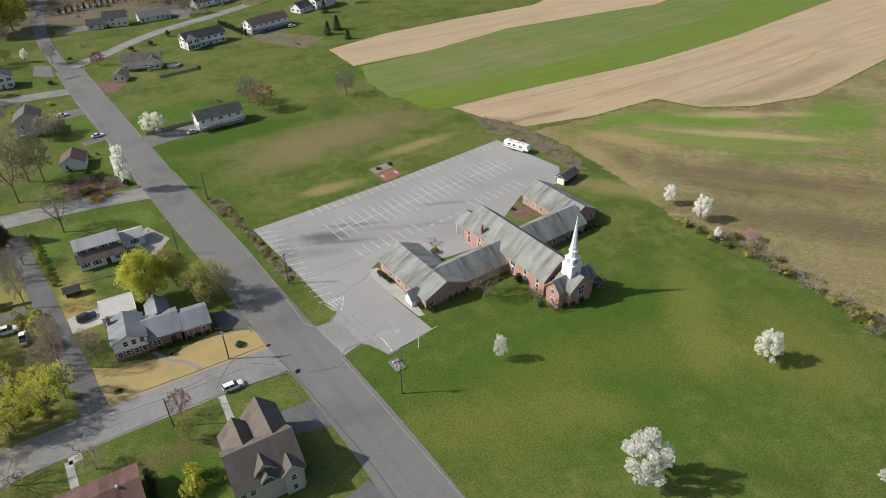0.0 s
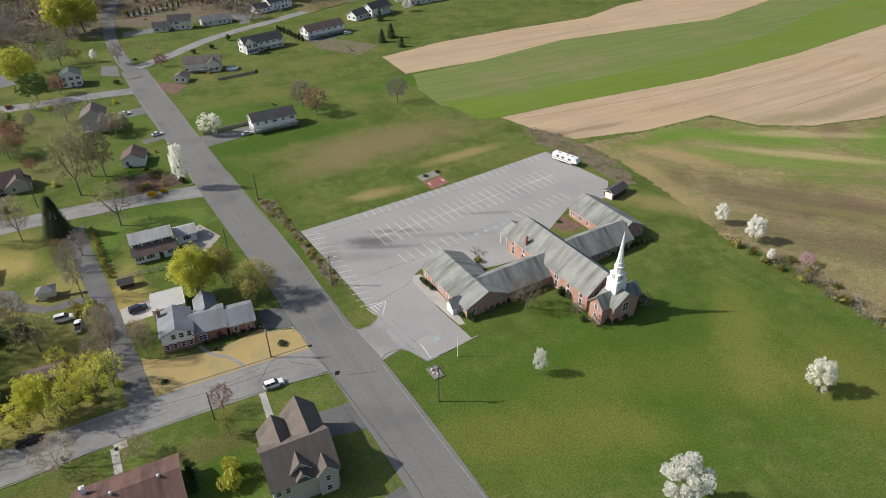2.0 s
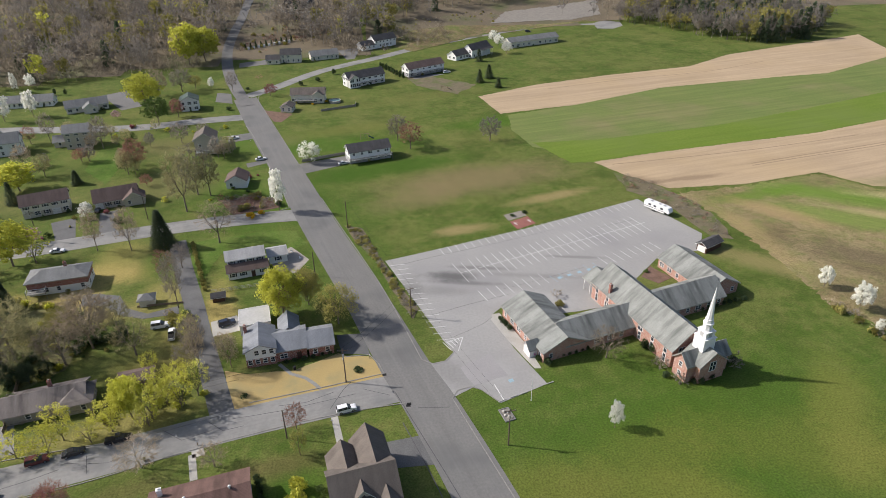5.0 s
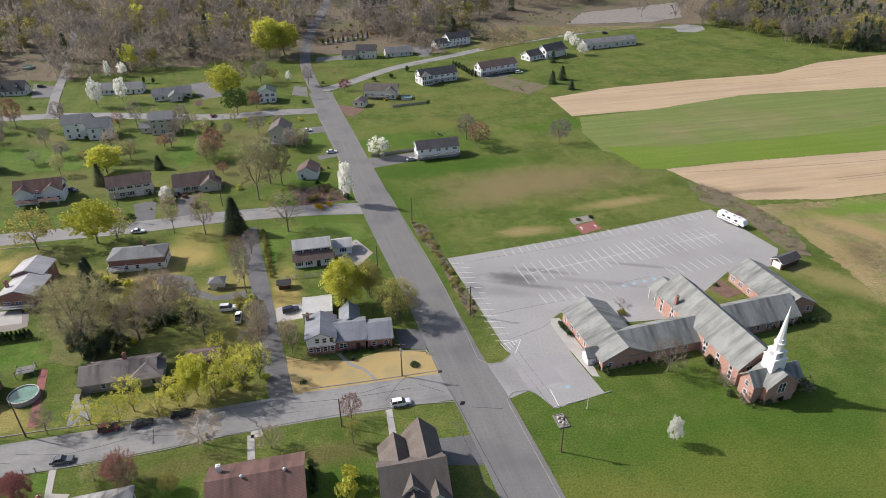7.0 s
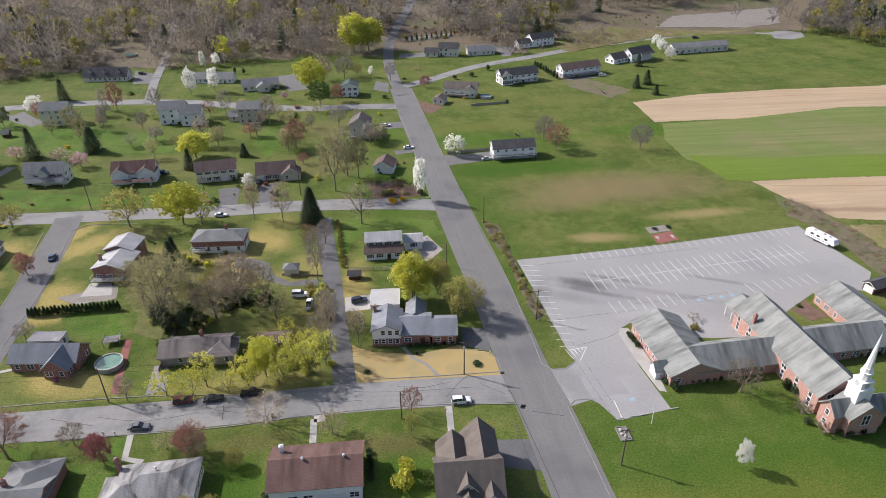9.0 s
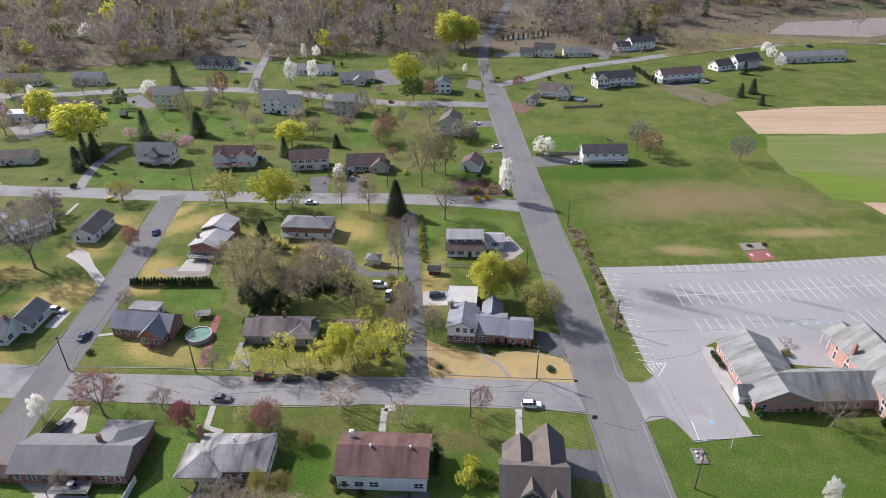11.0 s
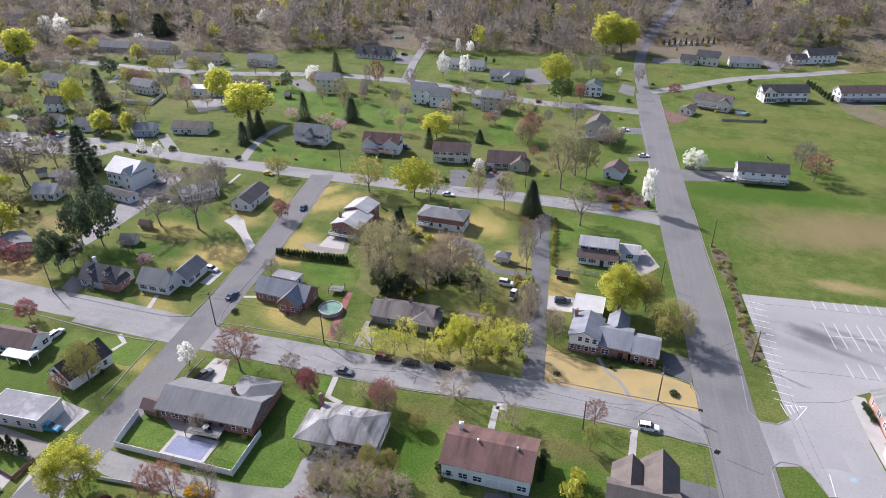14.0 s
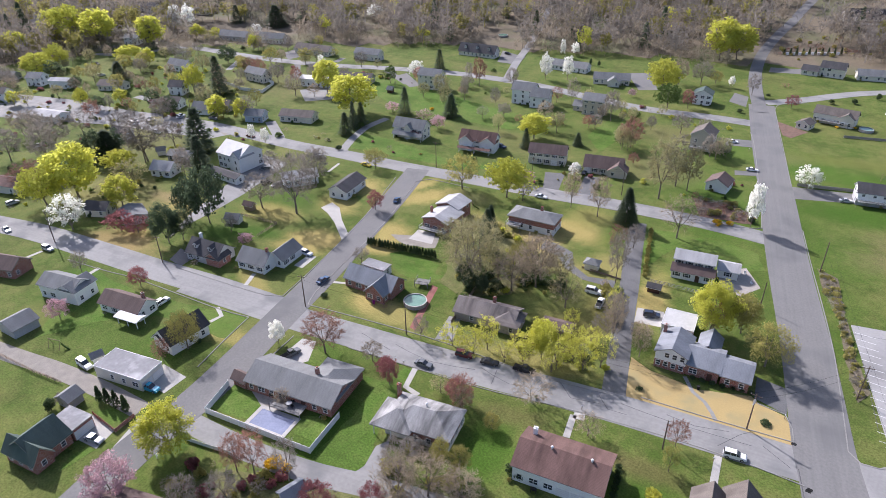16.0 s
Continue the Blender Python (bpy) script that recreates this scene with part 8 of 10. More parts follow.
house(-212.6, 96, -18, "low garage with grey roof", M_GREYWALL, R_GREY, [(0, 0, 0, 11, 9, 2.8, 1.2, "gable", dict())])
house(-294.2, 138.1, 24, "small white cottage with brown roof", M_WHITE, R_TAN, [(0, 0, 0, 9, 7, 3.4, 2.4, "gable", dict())])
house(-451, 152.8, 24, "long grey ranch house beside the street", M_GREYWALL, R_GREY, [(0, 0, 0, 15, 8, 3, 1.8, "gable", dict())])
house(-471.8, 247.8, 30, "white house with hipped grey roof", M_WHITE, R_GREY, [(0, 0, 0, 11, 9, 5, 2, "gable", dict())])
house(-405.4, 131.8, 26, "white house with gable front", M_WHITE, R_TAN, [(0, 0, 0, 9, 8, 5, 2.4, "gable", dict())])
house(-543, 305.3, 20, "white house in the trees", M_WHITE, R_DARK, [(0, 0, 0, 18, 9, 4, 3, "gable", dict())])
house(-501.1, 328.1, 20, "grey house in the trees", M_CREAM, R_GREY, [(0, 0, 0, 12, 8, 3, 2, "gable", dict())])


# ---- trees ----
tree("budding", -78.9, 105.6, 6.7, 1.3)
tree("budding", -72.3, 105.9, 8, 1.32)
tree("budding", -70.8, 109.7, 10.3, 0.79)
tree("budding", -64.6, 108.3, 6.4, 1.2)
tree("budding", -61, 110.9, 9.1, 1.1)
tree("lime", -57.7, 114.4, 11.5, 0.78)
tree("budding", -53, 113.7, 12.7, 0.88)
tree("budding", -51.2, 118.2, 11.3, 0.67)
tree("budding", -47.7, 116.8, 10.2, 1)
tree("budding", -44.7, 120.3, 10.4, 0.89)
tree("budding", -53.5, 111.7, 6.6, 1.13)
tree("budding", -50.4, 127.3, 5.5, 1.14)
tree("budding", -58.6, 132, 4.7, 1.23)
tree("bare_olive", -104.2, 141.9, 13.9, 0.99)
tree("bare_olive", -95.1, 142.1, 16.6, 1.02)
tree("bare_olive", -85.6, 137.6, 12.6, 0.98)
tree("bare_grey", -91.8, 131.7, 11.5, 0.88)
tree("bare_tan", -75.3, 141.9, 17.1, 0.89)
tree("fir", -99.1, 151.6, 14.6, 0.52)
tree("bare_grey", -57.6, 157.8, 17.1, 0.44)
tree("bare_red", -64.6, 173.8, 10.4, 0.66)
tree("bare_tan", -45.7, 129.3, 16, 0.39)
tree("bare_tan", -38.6, 129.6, 9.9, 0.66)
tree("olive", -22, 156.3, 9.5, 0.84)
tree("pine", -187.9, 110.1, 20.3, 0.81)
tree("pine", -195, 107.7, 15.7, 0.78)
tree("pine", -186.9, 93.5, 14.2, 0.85)
tree("pine", -184.7, 97.4, 11.2, 0.92)
tree("pine", -276.5, 116.9, 13.5, 0.98)
tree("pine", -276.7, 124.7, 11.7, 1.05)
tree("bare_grey", -284, 100.2, 20.9, 0.7)
tree("bare_grey", -259, 129.4, 20, 1.04)
tree("bare_grey", -264.3, 146, 11.9, 1.06)
tree("bare_olive", -239.6, 111.1, 10.7, 1.54)
tree("bare_red", -271.9, 87.9, 9.6, 2.02)
tree("bare_grey", -63, 66.8, 8.7, 1.13)
tree("bare_tan", -54.9, 65.3, 10.5, 1.14)
tree("bare_tan", -58.5, 60.4, 12.3, 0.94)
tree("bare_tan", -48.1, 67.5, 9.4, 0.98)
tree("olive", -57.5, 72.5, 7.7, 0.65)
tree("bare_red", -89.9, 46.8, 10.4, 0.68)
tree("bare_tan", -63.1, 88.4, 6.7, 0.93)
tree("crimson", -66.2, 90, 6.3, 1.01)
tree("crimson", -84.5, 86.2, 6.3, 0.87)
tree("bare_olive", -70.8, 90, 4.3, 1.35)
tree("white", 58.9, 58.6, 14.3, 0.73)
tree("white", 48.1, 97.8, 7.4, 0.52)
tree("white", 104.1, 76, 9, 0.77)
tree("white", 126.9, 143, 7.1, 0.7)
tree("white", 129.6, 131.4, 8.5, 0.76)
tree("white", 127.6, 121.4, 4.1, 0.6)
tree("pink", 135.9, 116.7, 3.9, 1.26)
tree("white", 101.2, 43, 4.3, 0.72)
tree("bare_tan", 54.1, 120.8, 9, 1.24)
tree("bare_grey", 52.8, 274.4, 11, 1.14)
tree("bare_red", 16.4, 270.2, 11.9, 1.09)
tree("bare_grey", 11.5, 281, 11.7, 1.04)
tree("white", -35.1, 215.6, 16.5, 0.39)
tree("white", -26.6, 260.9, 9, 1.23)
tree("white", -222.3, 79, 13.4, 1.08)
tree("white", -303, 273.8, 10.3, 0.61)
tree("white", -248.1, 297.6, 9.7, 1.04)
tree("white", -182.3, 337.1, 15.3, 0.6)
tree("white", -171.2, 343.4, 13.7, 0.57)
tree("white", -199.6, 391, 11.2, 0.4)
tree("white", -194.3, 398.3, 8.7, 0.77)
tree("white", -419.4, 317.1, 7.8, 1.2)
tree("white", -481.5, 289, 17.5, 0.65)
tree("white", -475.9, 297.3, 17.6, 0.7)
tree("white", -89.4, 380.5, 6.6, 0.66)
tree("white", -103.5, 220.8, 5.6, 1.13)
tree("white", -115.7, 79.6, 7.3, 0.68)
tree("white", -241.4, 171.1, 8.1, 0.54)
tree("white", -234.1, 172.7, 7, 0.73)
tree("white", -372.6, 399.1, 11.6, 1.63)
tree("white", -397, 398.5, 7.5, 0.99)
tree("white", 90.9, 471.3, 8, 0.93)
tree("white", 92, 456.3, 8.5, 1.02)
tree("white", 93.7, 435.5, 7.8, 1.14)
tree("pink", -114.9, 202.6, 5.9, 1.29)
tree("pink", -216.6, 240.4, 5.3, 1.63)
tree("pink", -194.7, 238.6, 5.7, 2.06)
tree("pink", -182, 233.5, 6.7, 1.31)
tree("pink", -102.7, 27.9, 12.2, 0.93)
tree("pink", -127.3, 333.4, 4.3, 1.41)
tree("pink", -165.4, 108.1, 3.8, 1.58)
tree("pink", -172.9, 50.9, 6.6, 1.17)
tree("crimson", -169.7, 73.1, 6.7, 1.12)
tree("crimson", -96.6, 331.2, 9.3, 1)
tree("crimson", -147.5, 151.8, 7.6, 1)
tree("crimson", -182.1, 216.7, 5.4, 1.31)
tree("crimson", -54, 361.1, 6.4, 1.45)
tree("crimson", -208.3, 88.7, 7, 1.73)
tree("crimson", -202, 91.3, 6.1, 1.97)
tree("crimson", -317.6, 171.7, 6.6, 2)
tree("crimson", -81.9, 84.8, 8.3, 0.68)
tree("bare_red", -64, 88.7, 9.1, 0.98)
tree("bare_red", -103, 84.1, 12.7, 1.03)
tree("lime", -114.8, 188.3, 15.2, 1.15)
tree("budding", -108.4, 189.6, 11.5, 1.1)
tree("olive", -132.6, 184.7, 14.1, 1.21)
tree("lime", -27.8, 150.1, 15.1, 0.96)
tree("lime", -105.8, 41.5, 12, 1.2)
tree("olive", -12.6, 144.2, 12.6, 1.12)
tree("olive", -21.1, 154.4, 11.6, 0.94)
tree("lime", -137.9, 248, 11.4, 1.4)
tree("olive", -173.9, 180.4, 8.4, 1.38)
tree("lime", -246.7, 93.3, 21, 1.19)
tree("lime", -248.9, 82.7, 14.7, 1.32)
tree("lime", -256.7, 116, 9.4, 1.53)
tree("lime", -224.5, 98.5, 12.7, 1.18)
tree("lime", -231.4, 225.5, 19.6, 1.45)
tree("lime", -268.8, 245.1, 17.5, 1.03)
tree("lime", -330.9, 201.9, 15.5, 1.02)
tree("olive", -132.8, 64.2, 11.6, 0.89)
tree("lime", -505.7, 220.3, 25.7, 1.22)
tree("lime", -484.8, 230.1, 24.8, 1.21)
tree("lime", -524.6, 215.4, 20.6, 1)
tree("olive", -495.6, 258.5, 20.3, 1.3)
tree("lime", -450.5, 249, 21.6, 1.06)
tree("lime", -441.7, 167, 13.7, 1.64)
tree("lime", -449.5, 182.8, 14.9, 1.39)
tree("lime", -430.7, 220.3, 9.6, 2.15)
tree("lime", -508.5, 182.3, 15.4, 1.5)
tree("lime", -113.2, 436.9, 25.8, 0.96)
tree("lime", -104.8, 444.9, 21.2, 1.26)
tree("lime", -116.8, 348.3, 18.3, 1.12)
tree("fir", -315.2, 207.5, 21.1, 0.66)
tree("fir", -209, 241.3, 13.6, 0.63)
tree("fir", -187.4, 251.1, 11.5, 0.92)
tree("fir", -250.1, 149.4, 19.5, 0.88)
tree("fir", -229.4, 135.6, 15.9, 0.72)
tree("fir", -215, 210.2, 13.3, 0.5)
tree("fir", -215.3, 216, 11.2, 0.67)
tree("fir", -212.6, 202.4, 10.4, 0.76)
tree("green", -251.8, 278.9, 10.4, 0.94)
tree("fir", -248.2, 321.2, 11.8, 0.74)
tree("fir", -70.6, 195, 13, 0.74)
tree("fir", -386.3, 188.6, 12, 1.18)
tree("fir", -274.3, 120.8, 12.8, 1.32)
tree("fir", -104.5, 161.9, 10.2, 0.6)
tree("fir", -242.7, 429.6, 17.3, 0.59)
tree("fir", -459, 329.8, 12.9, 0.96)
tree("fir", -426.1, 342.3, 15.2, 1.38)
tree("fir", -418.7, 368.5, 11.7, 1.94)
tree("fir", -135.2, 236.1, 8.8, 0.7)
tree("fir", -117.9, 251.8, 5.8, 0.97)
tree("green", -104, 322.7, 13, 1.2)
tree("fir", 71.9, 417.5, 8, 0.73)
tree("fir", 71.1, 377.5, 8, 0.86)
tree("fir", 64.2, 369.6, 7.3, 0.82)
tree("fir", 72.9, 357.5, 5.3, 0.95)
tree("fir", 9.4, 486.3, 13, 0.91)
tree("bare_tan", -52.7, 194.7, 15.8, 0.98)
tree("bare_olive", -68.7, 220.2, 23.3, 0.7)
tree("bare_grey", -67.6, 234.6, 20.5, 0.75)
tree("bare_olive", -62.7, 233.1, 17.3, 0.67)
tree("bare_tan", -91.4, 194.6, 15, 0.54)
tree("bare_tan", -80.5, 193.6, 15.5, 0.6)
tree("bare_grey", -182.5, 128.9, 13.5, 1.14)
tree("bare_grey", -168.8, 133.1, 22.9, 0.91)
tree("bare_grey", -180.4, 153.6, 14.6, 0.93)
tree("bare_olive", -91.7, 131.3, 21.2, 0.95)
tree("bare_tan", -80, 136.1, 12.4, 1.14)
tree("bare_tan", -75.4, 144.3, 16, 0.94)
tree("bare_olive", -63.5, 137.7, 10.6, 1.28)
tree("bare_grey", -48.4, 135.9, 11.7, 0.72)
tree("birch", -52, 99.8, 8.1, 1.42)
tree("bare_red", -20.9, 106.4, 7, 0.88)
tree("olive", -19.6, 98.9, 7, 0.68)
tree("bare_grey", -192.3, 66.8, 7.3, 0.83)
tree("bare_grey", -258, 127.8, 18.5, 0.9)
tree("bare_grey", -302.1, 112.3, 16.4, 1.06)
tree("bare_grey", -307.8, 94.5, 14, 1.12)
tree("bare_grey", -301.5, 141.4, 11.1, 1.2)
tree("bare_grey", -304.3, 165.6, 10.2, 1.39)
tree("bare_grey", -268.9, 190.5, 11.5, 0.91)
tree("bare_grey", -394.9, 207.2, 9, 1.26)
tree("bare_red", -206.8, 304.4, 15.3, 0.68)
tree("bare_grey", -187.9, 309.3, 12, 0.72)
tree("bare_grey", -178.9, 278.2, 9.8, 0.67)
tree("bare_grey", -197.6, 277, 10.9, 0.55)
tree("bare_grey", -147.1, 302.7, 14.2, 0.62)
tree("bare_red", -155.5, 301.6, 9, 0.9)
tree("bare_red", -97.9, 262.6, 13.3, 0.92)
tree("bare_olive", -133.5, 261.2, 9.5, 0.96)
tree("bare_grey", -216.3, 307.8, 11.4, 0.5)
tree("bare_grey", -119.9, 290.3, 15.3, 0.58)
tree("bare_red", -86.7, 48.6, 11.4, 0.76)
tree("bare_grey", -79.5, 51.5, 12, 0.53)
tree("olive", -53.3, 73.4, 7.7, 0.8)
tree("olive", -54.7, 87.4, 4.2, 1.17)
tree("bare_tan", -37, 98, 6.1, 1.28)
tree("bare_grey", -290.5, 295.4, 9.8, 1.08)
tree("bare_grey", -192.9, 165.3, 9.4, 1.23)
tree("bare_grey", -313, 129.4, 12.4, 1.18)
tree("bare_grey", -329.1, 113.4, 12.3, 1.33)
tree("bare_grey", -126.3, 122, 5.1, 1.29)
tree("bare_tan", -41.5, 136.5, 5.1, 1.43)
tree("green", -86.3, 120.9, 4.8, 1.24)
tree("bare_red", -27.1, 150.1, 9, 0.81)
tree("bare_grey", -346.3, 210.5, 10.5, 1.17)
tree("bare_grey", -105.1, 377.8, 12.7, 1.25)
tree("bare_tan", -115.5, 370.6, 14.3, 1)
tree("bare_grey", -76, 371.7, 12.1, 0.74)
tree("olive", -98.6, 382.2, 8, 1.2)
tree("bare_olive", -100.1, 258.6, 10.3, 0.89)
tree("bare_grey", -313.3, 219.5, 6.5, 1.24)
tree("bare_olive", -213, 276.2, 12.4, 1.05)
tree("bare_grey", -227, 126.8, 14.4, 0.58)
tree("bare_grey", -61.5, 179.9, 8.2, 1.09)
tree("bare_grey", -85.4, 40.7, 7.9, 1.02)
tree("crimson", -69.9, 49.9, 7.1, 1.12)
tree("crimson", -61.6, 56.8, 5.7, 1.17)
tree("bare_grey", -89.9, 35, 8.7, 0.92)
tree("bare_tan", -96.9, 64.8, 5.1, 0.94)
tree("olive", -85.4, 149.6, 8, 1.35)
tree("bare_olive", -71, 148.3, 9.7, 1.06)
tree("bare_grey", -49.8, 130.4, 7.2, 1.01)
tree("budding", -51, 141.8, 9.2, 0.82)
tree("bare_red", -133.4, 57.6, 7.1, 0.74)
tree("bare_grey", -87.1, 103, 7.3, 0.75)
tree("bare_tan", -91, 88.8, 6.2, 1.12)
tree("olive", -213.1, 117.5, 7.5, 0.93)
tree("bare_grey", -208.2, 154.3, 8, 1.09)
tree("bare_grey", -176.6, 110.7, 6.5, 0.96)
# shrubs
tree("shrub_gold", -44.9, 212.6, 1.8, 2.2, "in a garden bed")
tree("shrub_gold", -41.9, 214.2, 1.6, 1.6, "in a garden bed")
tree("shrub_gold", -85.1, 51.6, 2.6, 1.5, "in a garden bed")
tree("shrub_gold", -81.6, 52.4, 2.4, 1.3, "in a garden bed")
tree("shrub_gold", -201.6, 254.2, 1.4, 1.6, "in a garden bed")
tree("shrub_magenta", -112.9, 205.3, 1.1, 1.3, "in a garden bed")
tree("shrub_magenta", 36.4, 124.4, 1.5, 1.2, "in a garden bed")
tree("shrub_yew", -33.9, 118.3, 0.6, 3, "in a garden bed")
tree("shrub_yew", -7.3, 124.1, 0.8, 3, "in a garden bed")
tree("shrub_yew", -72.8, 339.2, 2, 1.4, "in a garden bed")
tree("shrub_yew", -121.8, 101.9, 1.2, 1.8, "in a garden bed")
tree("shrub_yew", -139.1, 32.5, 3.2, 0.8, "in a garden bed")
tree("shrub_grey", -138.8, 34.9, 3, 1.2, "in rough ground")
tree("shrub_grey", 65.3, 116.3, 2.4, 1.4, "in rough ground")
tree("shrub_grey", 68, 109.7, 2.4, 1.4, "in rough ground")
tree("shrub_grey", 83.6, 112.7, 3, 1.2, "in rough ground")
tree("shrub_green", 79.5, 157.6, 1, 1.6, "in a garden bed")
tree("shrub_olive", 48.8, 144.2, 1.6, 1.6, "in a garden bed")
tree("shrub_gold", -30, 341.9, 1, 2, "in a garden bed")
tree("shrub_gold", -23.5, 345.5, 1, 2, "in a garden bed")
tree("shrub_yew", -39.2, 379.5, 2.5, 1.2, "in a garden bed")
tree("shrub_yew", -29.4, 386.3, 2.5, 1.2, "in a garden bed")
tree("shrub_yew", -20.4, 400.8, 3.5, 0.7, "in a garden bed")
tree("shrub_red", -65.2, 398.7, 2.2, 2.5, "in a garden bed")
tree("shrub_yew", -68.7, 376.8, 1.2, 2, "in a garden bed")
tree("shrub_green", -216.5, 334.9, 1.8, 2, "in a garden bed")
tree("shrub_yew", -145.6, 211.8, 1.3, 1.2, "in a garden bed")
tree("shrub_yew", -159.2, 219, 1.6, 1, "in a garden bed")
tree("shrub_yew", -191, 213.1, 1.3, 1.6, "in a garden bed")
tree("shrub_yew", -35.8, 220.2, 2.2, 1.1, "in a garden bed")
tree("shrub_yew", -169.5, 381.9, 3.4, 0.6, "in a garden bed")
tree("shrub_yew", -175.7, 382.7, 3.8, 0.5, "in a garden bed")
tree("shrub_grey", -49.2, 226.7, 2, 3, "in rough ground")
tree("shrub_grey", -40.1, 222.3, 2, 3, "in rough ground")
tree("shrub_yew", -54.4, 153, 2, 1.4, "in a garden bed")
tree("shrub_tan", -167.4, 89.9, 1.6, 1.6, "in a garden bed")
tree("shrub_grey", -73.2, 76.8, 1, 2, "in rough ground")
tree("shrub_grey", -63.5, 73.8, 4, 1.5, "in rough ground")
tree("shrub_grey", -82.2, 46.4, 2, 2, "in rough ground")
tree("shrub_grey", -125.1, 120.7, 1, 2, "in rough ground")
tree("shrub_yew", -42.6, 79.3, 2.6, 1, "in a garden bed")
tree("shrub_yew", -44.7, 79.5, 2.4, 1.1, "in a garden bed")
tree("shrub_green", -15, 89.2, 1.6, 1.4, "in a garden bed")
tree("shrub_green", -14.6, 86.4, 1.6, 1.4, "in a garden bed")
tree("shrub_lime", -18.8, 85.9, 4, 1.1, "in a garden bed")
tree("shrub_lime", -19.1, 90, 3.6, 1.1, "in a garden bed")
tree("shrub_olive", -13.1, 93.4, 1.2, 1.2, "in a garden bed")
tree("shrub_yew", 47.3, 199.9, 0.9, 2, "in a garden bed")
tree("shrub_yew", 52, 202, 0.9, 2, "in a garden bed")
tree("shrub_grey", 65.8, 115.3, 3.2, 1.2, "in rough ground")
tree("shrub_grey", 68.1, 108.9, 3, 1.2, "in rough ground")
tree("shrub_grey", 83.8, 114.2, 4, 1.1, "in rough ground")
tree("shrub_yew", 64.9, 123.7, 2.4, 1, "in a garden bed")
tree("shrub_yew", 66.9, 122.3, 2.6, 0.9, "in a garden bed")
tree("shrub_yew", 39.1, 120.1, 1.8, 1.2, "in a garden bed")
tree("shrub_yew", 37.5, 122.1, 1.4, 1.3, "in a garden bed")
tree("shrub_yew", 65.9, 112.2, 1.6, 1.2, "in a garden bed")
tree("shrub_yew", 72.9, 109.1, 1.8, 1.2, "in a garden bed")
tree("shrub_yew", 75.8, 110, 1.8, 1.2, "in a garden bed")
tree("shrub_olive", -51.8, 101.5, 1, 1, "in a garden bed")
tree("shrub_tan", -107.6, 114.1, 1.6, 2, "in a garden bed")
tree("shrub_red", -104.2, 107.8, 1, 2, "in a garden bed")
tree("shrub_green", -312.7, 213.2, 2, 2, "in a garden bed")
tree("shrub_yew", -391.1, 281.8, 3, 1.2, "in a garden bed")
tree("shrub_green", -289.1, 204.5, 1.5, 2, "in a garden bed")
tree("shrub_yew", -372.7, 158.4, 3, 1.4, "in a garden bed")
tree("shrub_yew", -356.8, 175.9, 2, 2, "in a garden bed")
tree("shrub_crimson", -373.7, 225.1, 2.5, 1.2, "in a garden bed")
tree("shrub_green", -213.6, 214.2, 2, 2, "in a garden bed")
tree("shrub_grey", -220, 190.7, 1.2, 3, "in rough ground")
tree("shrub_grey", -213, 191.2, 1.2, 3, "in rough ground")
tree("shrub_yew", -201.2, 186.7, 2, 1.5, "in a garden bed")
tree("shrub_green", -235.7, 182.3, 2, 2, "in a garden bed")
tree("shrub_yew", -212, 166.8, 2, 1.4, "in a garden bed")
tree("pine", -89.8, 128.9, 7, 0.8, "behind the low house")
tree("pine", -86, 129.8, 6, 0.9, "behind the low house")
tree("pine", -82.5, 131.7, 5.5, 0.9, "behind the low house")
tree("pine", -92.8, 130.2, 8, 0.7, "behind the low house")
tree("shrub_yew", -79.4, 143.1, 2.2, 1.3, "in a dark hedge")
tree("shrub_yew", -77.6, 143.5, 2.4, 1.3, "in a dark hedge")
tree("shrub_yew", -75.7, 143.9, 2.6, 1.3, "in a dark hedge")
tree("shrub_yew", -73.9, 144.3, 2.2, 1.3, "in a dark hedge")
tree("shrub_yew", -72.1, 144.8, 2.4, 1.3, "in a dark hedge")
tree("shrub_yew", -70.3, 145.2, 2.6, 1.3, "in a dark hedge")
tree("shrub_yew", -68.5, 145.6, 2.2, 1.3, "in a dark hedge")
tree("shrub_magenta", 36.9, 124.9, 1.6, 1.4, "beside the church door")
tree("shrub_tan", 49, 148.8, 2.4, 1.6, "in the church court")
# tangles of brush
brush("bare and budding bushes in an overgrown hedgerow", [(124.6, 137.9), (129.9, 124.8), (135.3, 115.6), (138.1, 95.6), (140.6, 77.1), (142.9, 58.8), (135.7, 53.4), (134.5, 71.8), (132.5, 90), (130.2, 109.7), (125.9, 119.9), (122, 132.9)], 170, ["shrub_grey", "shrub_grey", "shrub_tan", "shrub_grey", "shrub_olive"], 1.0, 2.6)
brush("low grey-brown brush on the bank beside the road", [(-10.9, 201), (-5.8, 197), (-1.2, 180.4), (3.5, 163.1), (9.1, 147.7), (7.3, 144.1), (3.9, 154.5), (-1.7, 175.4), (-8.1, 189.2)], 170, ["shrub_grey", "shrub_grey", "shrub_olive", "shrub_grey"], 0.5, 1.0, flat=1.8)
brush("low brown brush on the bank beside the car park", [(96.4, 231.9), (104.3, 225.7), (113.4, 208.3), (118.2, 190.2), (115.9, 174), (109.2, 178), (105.7, 197.7), (101, 207.6), (95.2, 216.1)], 110, ["shrub_red", "shrub_tan", "shrub_grey", "shrub_grey"], 0.5, 1.2, flat=1.7)
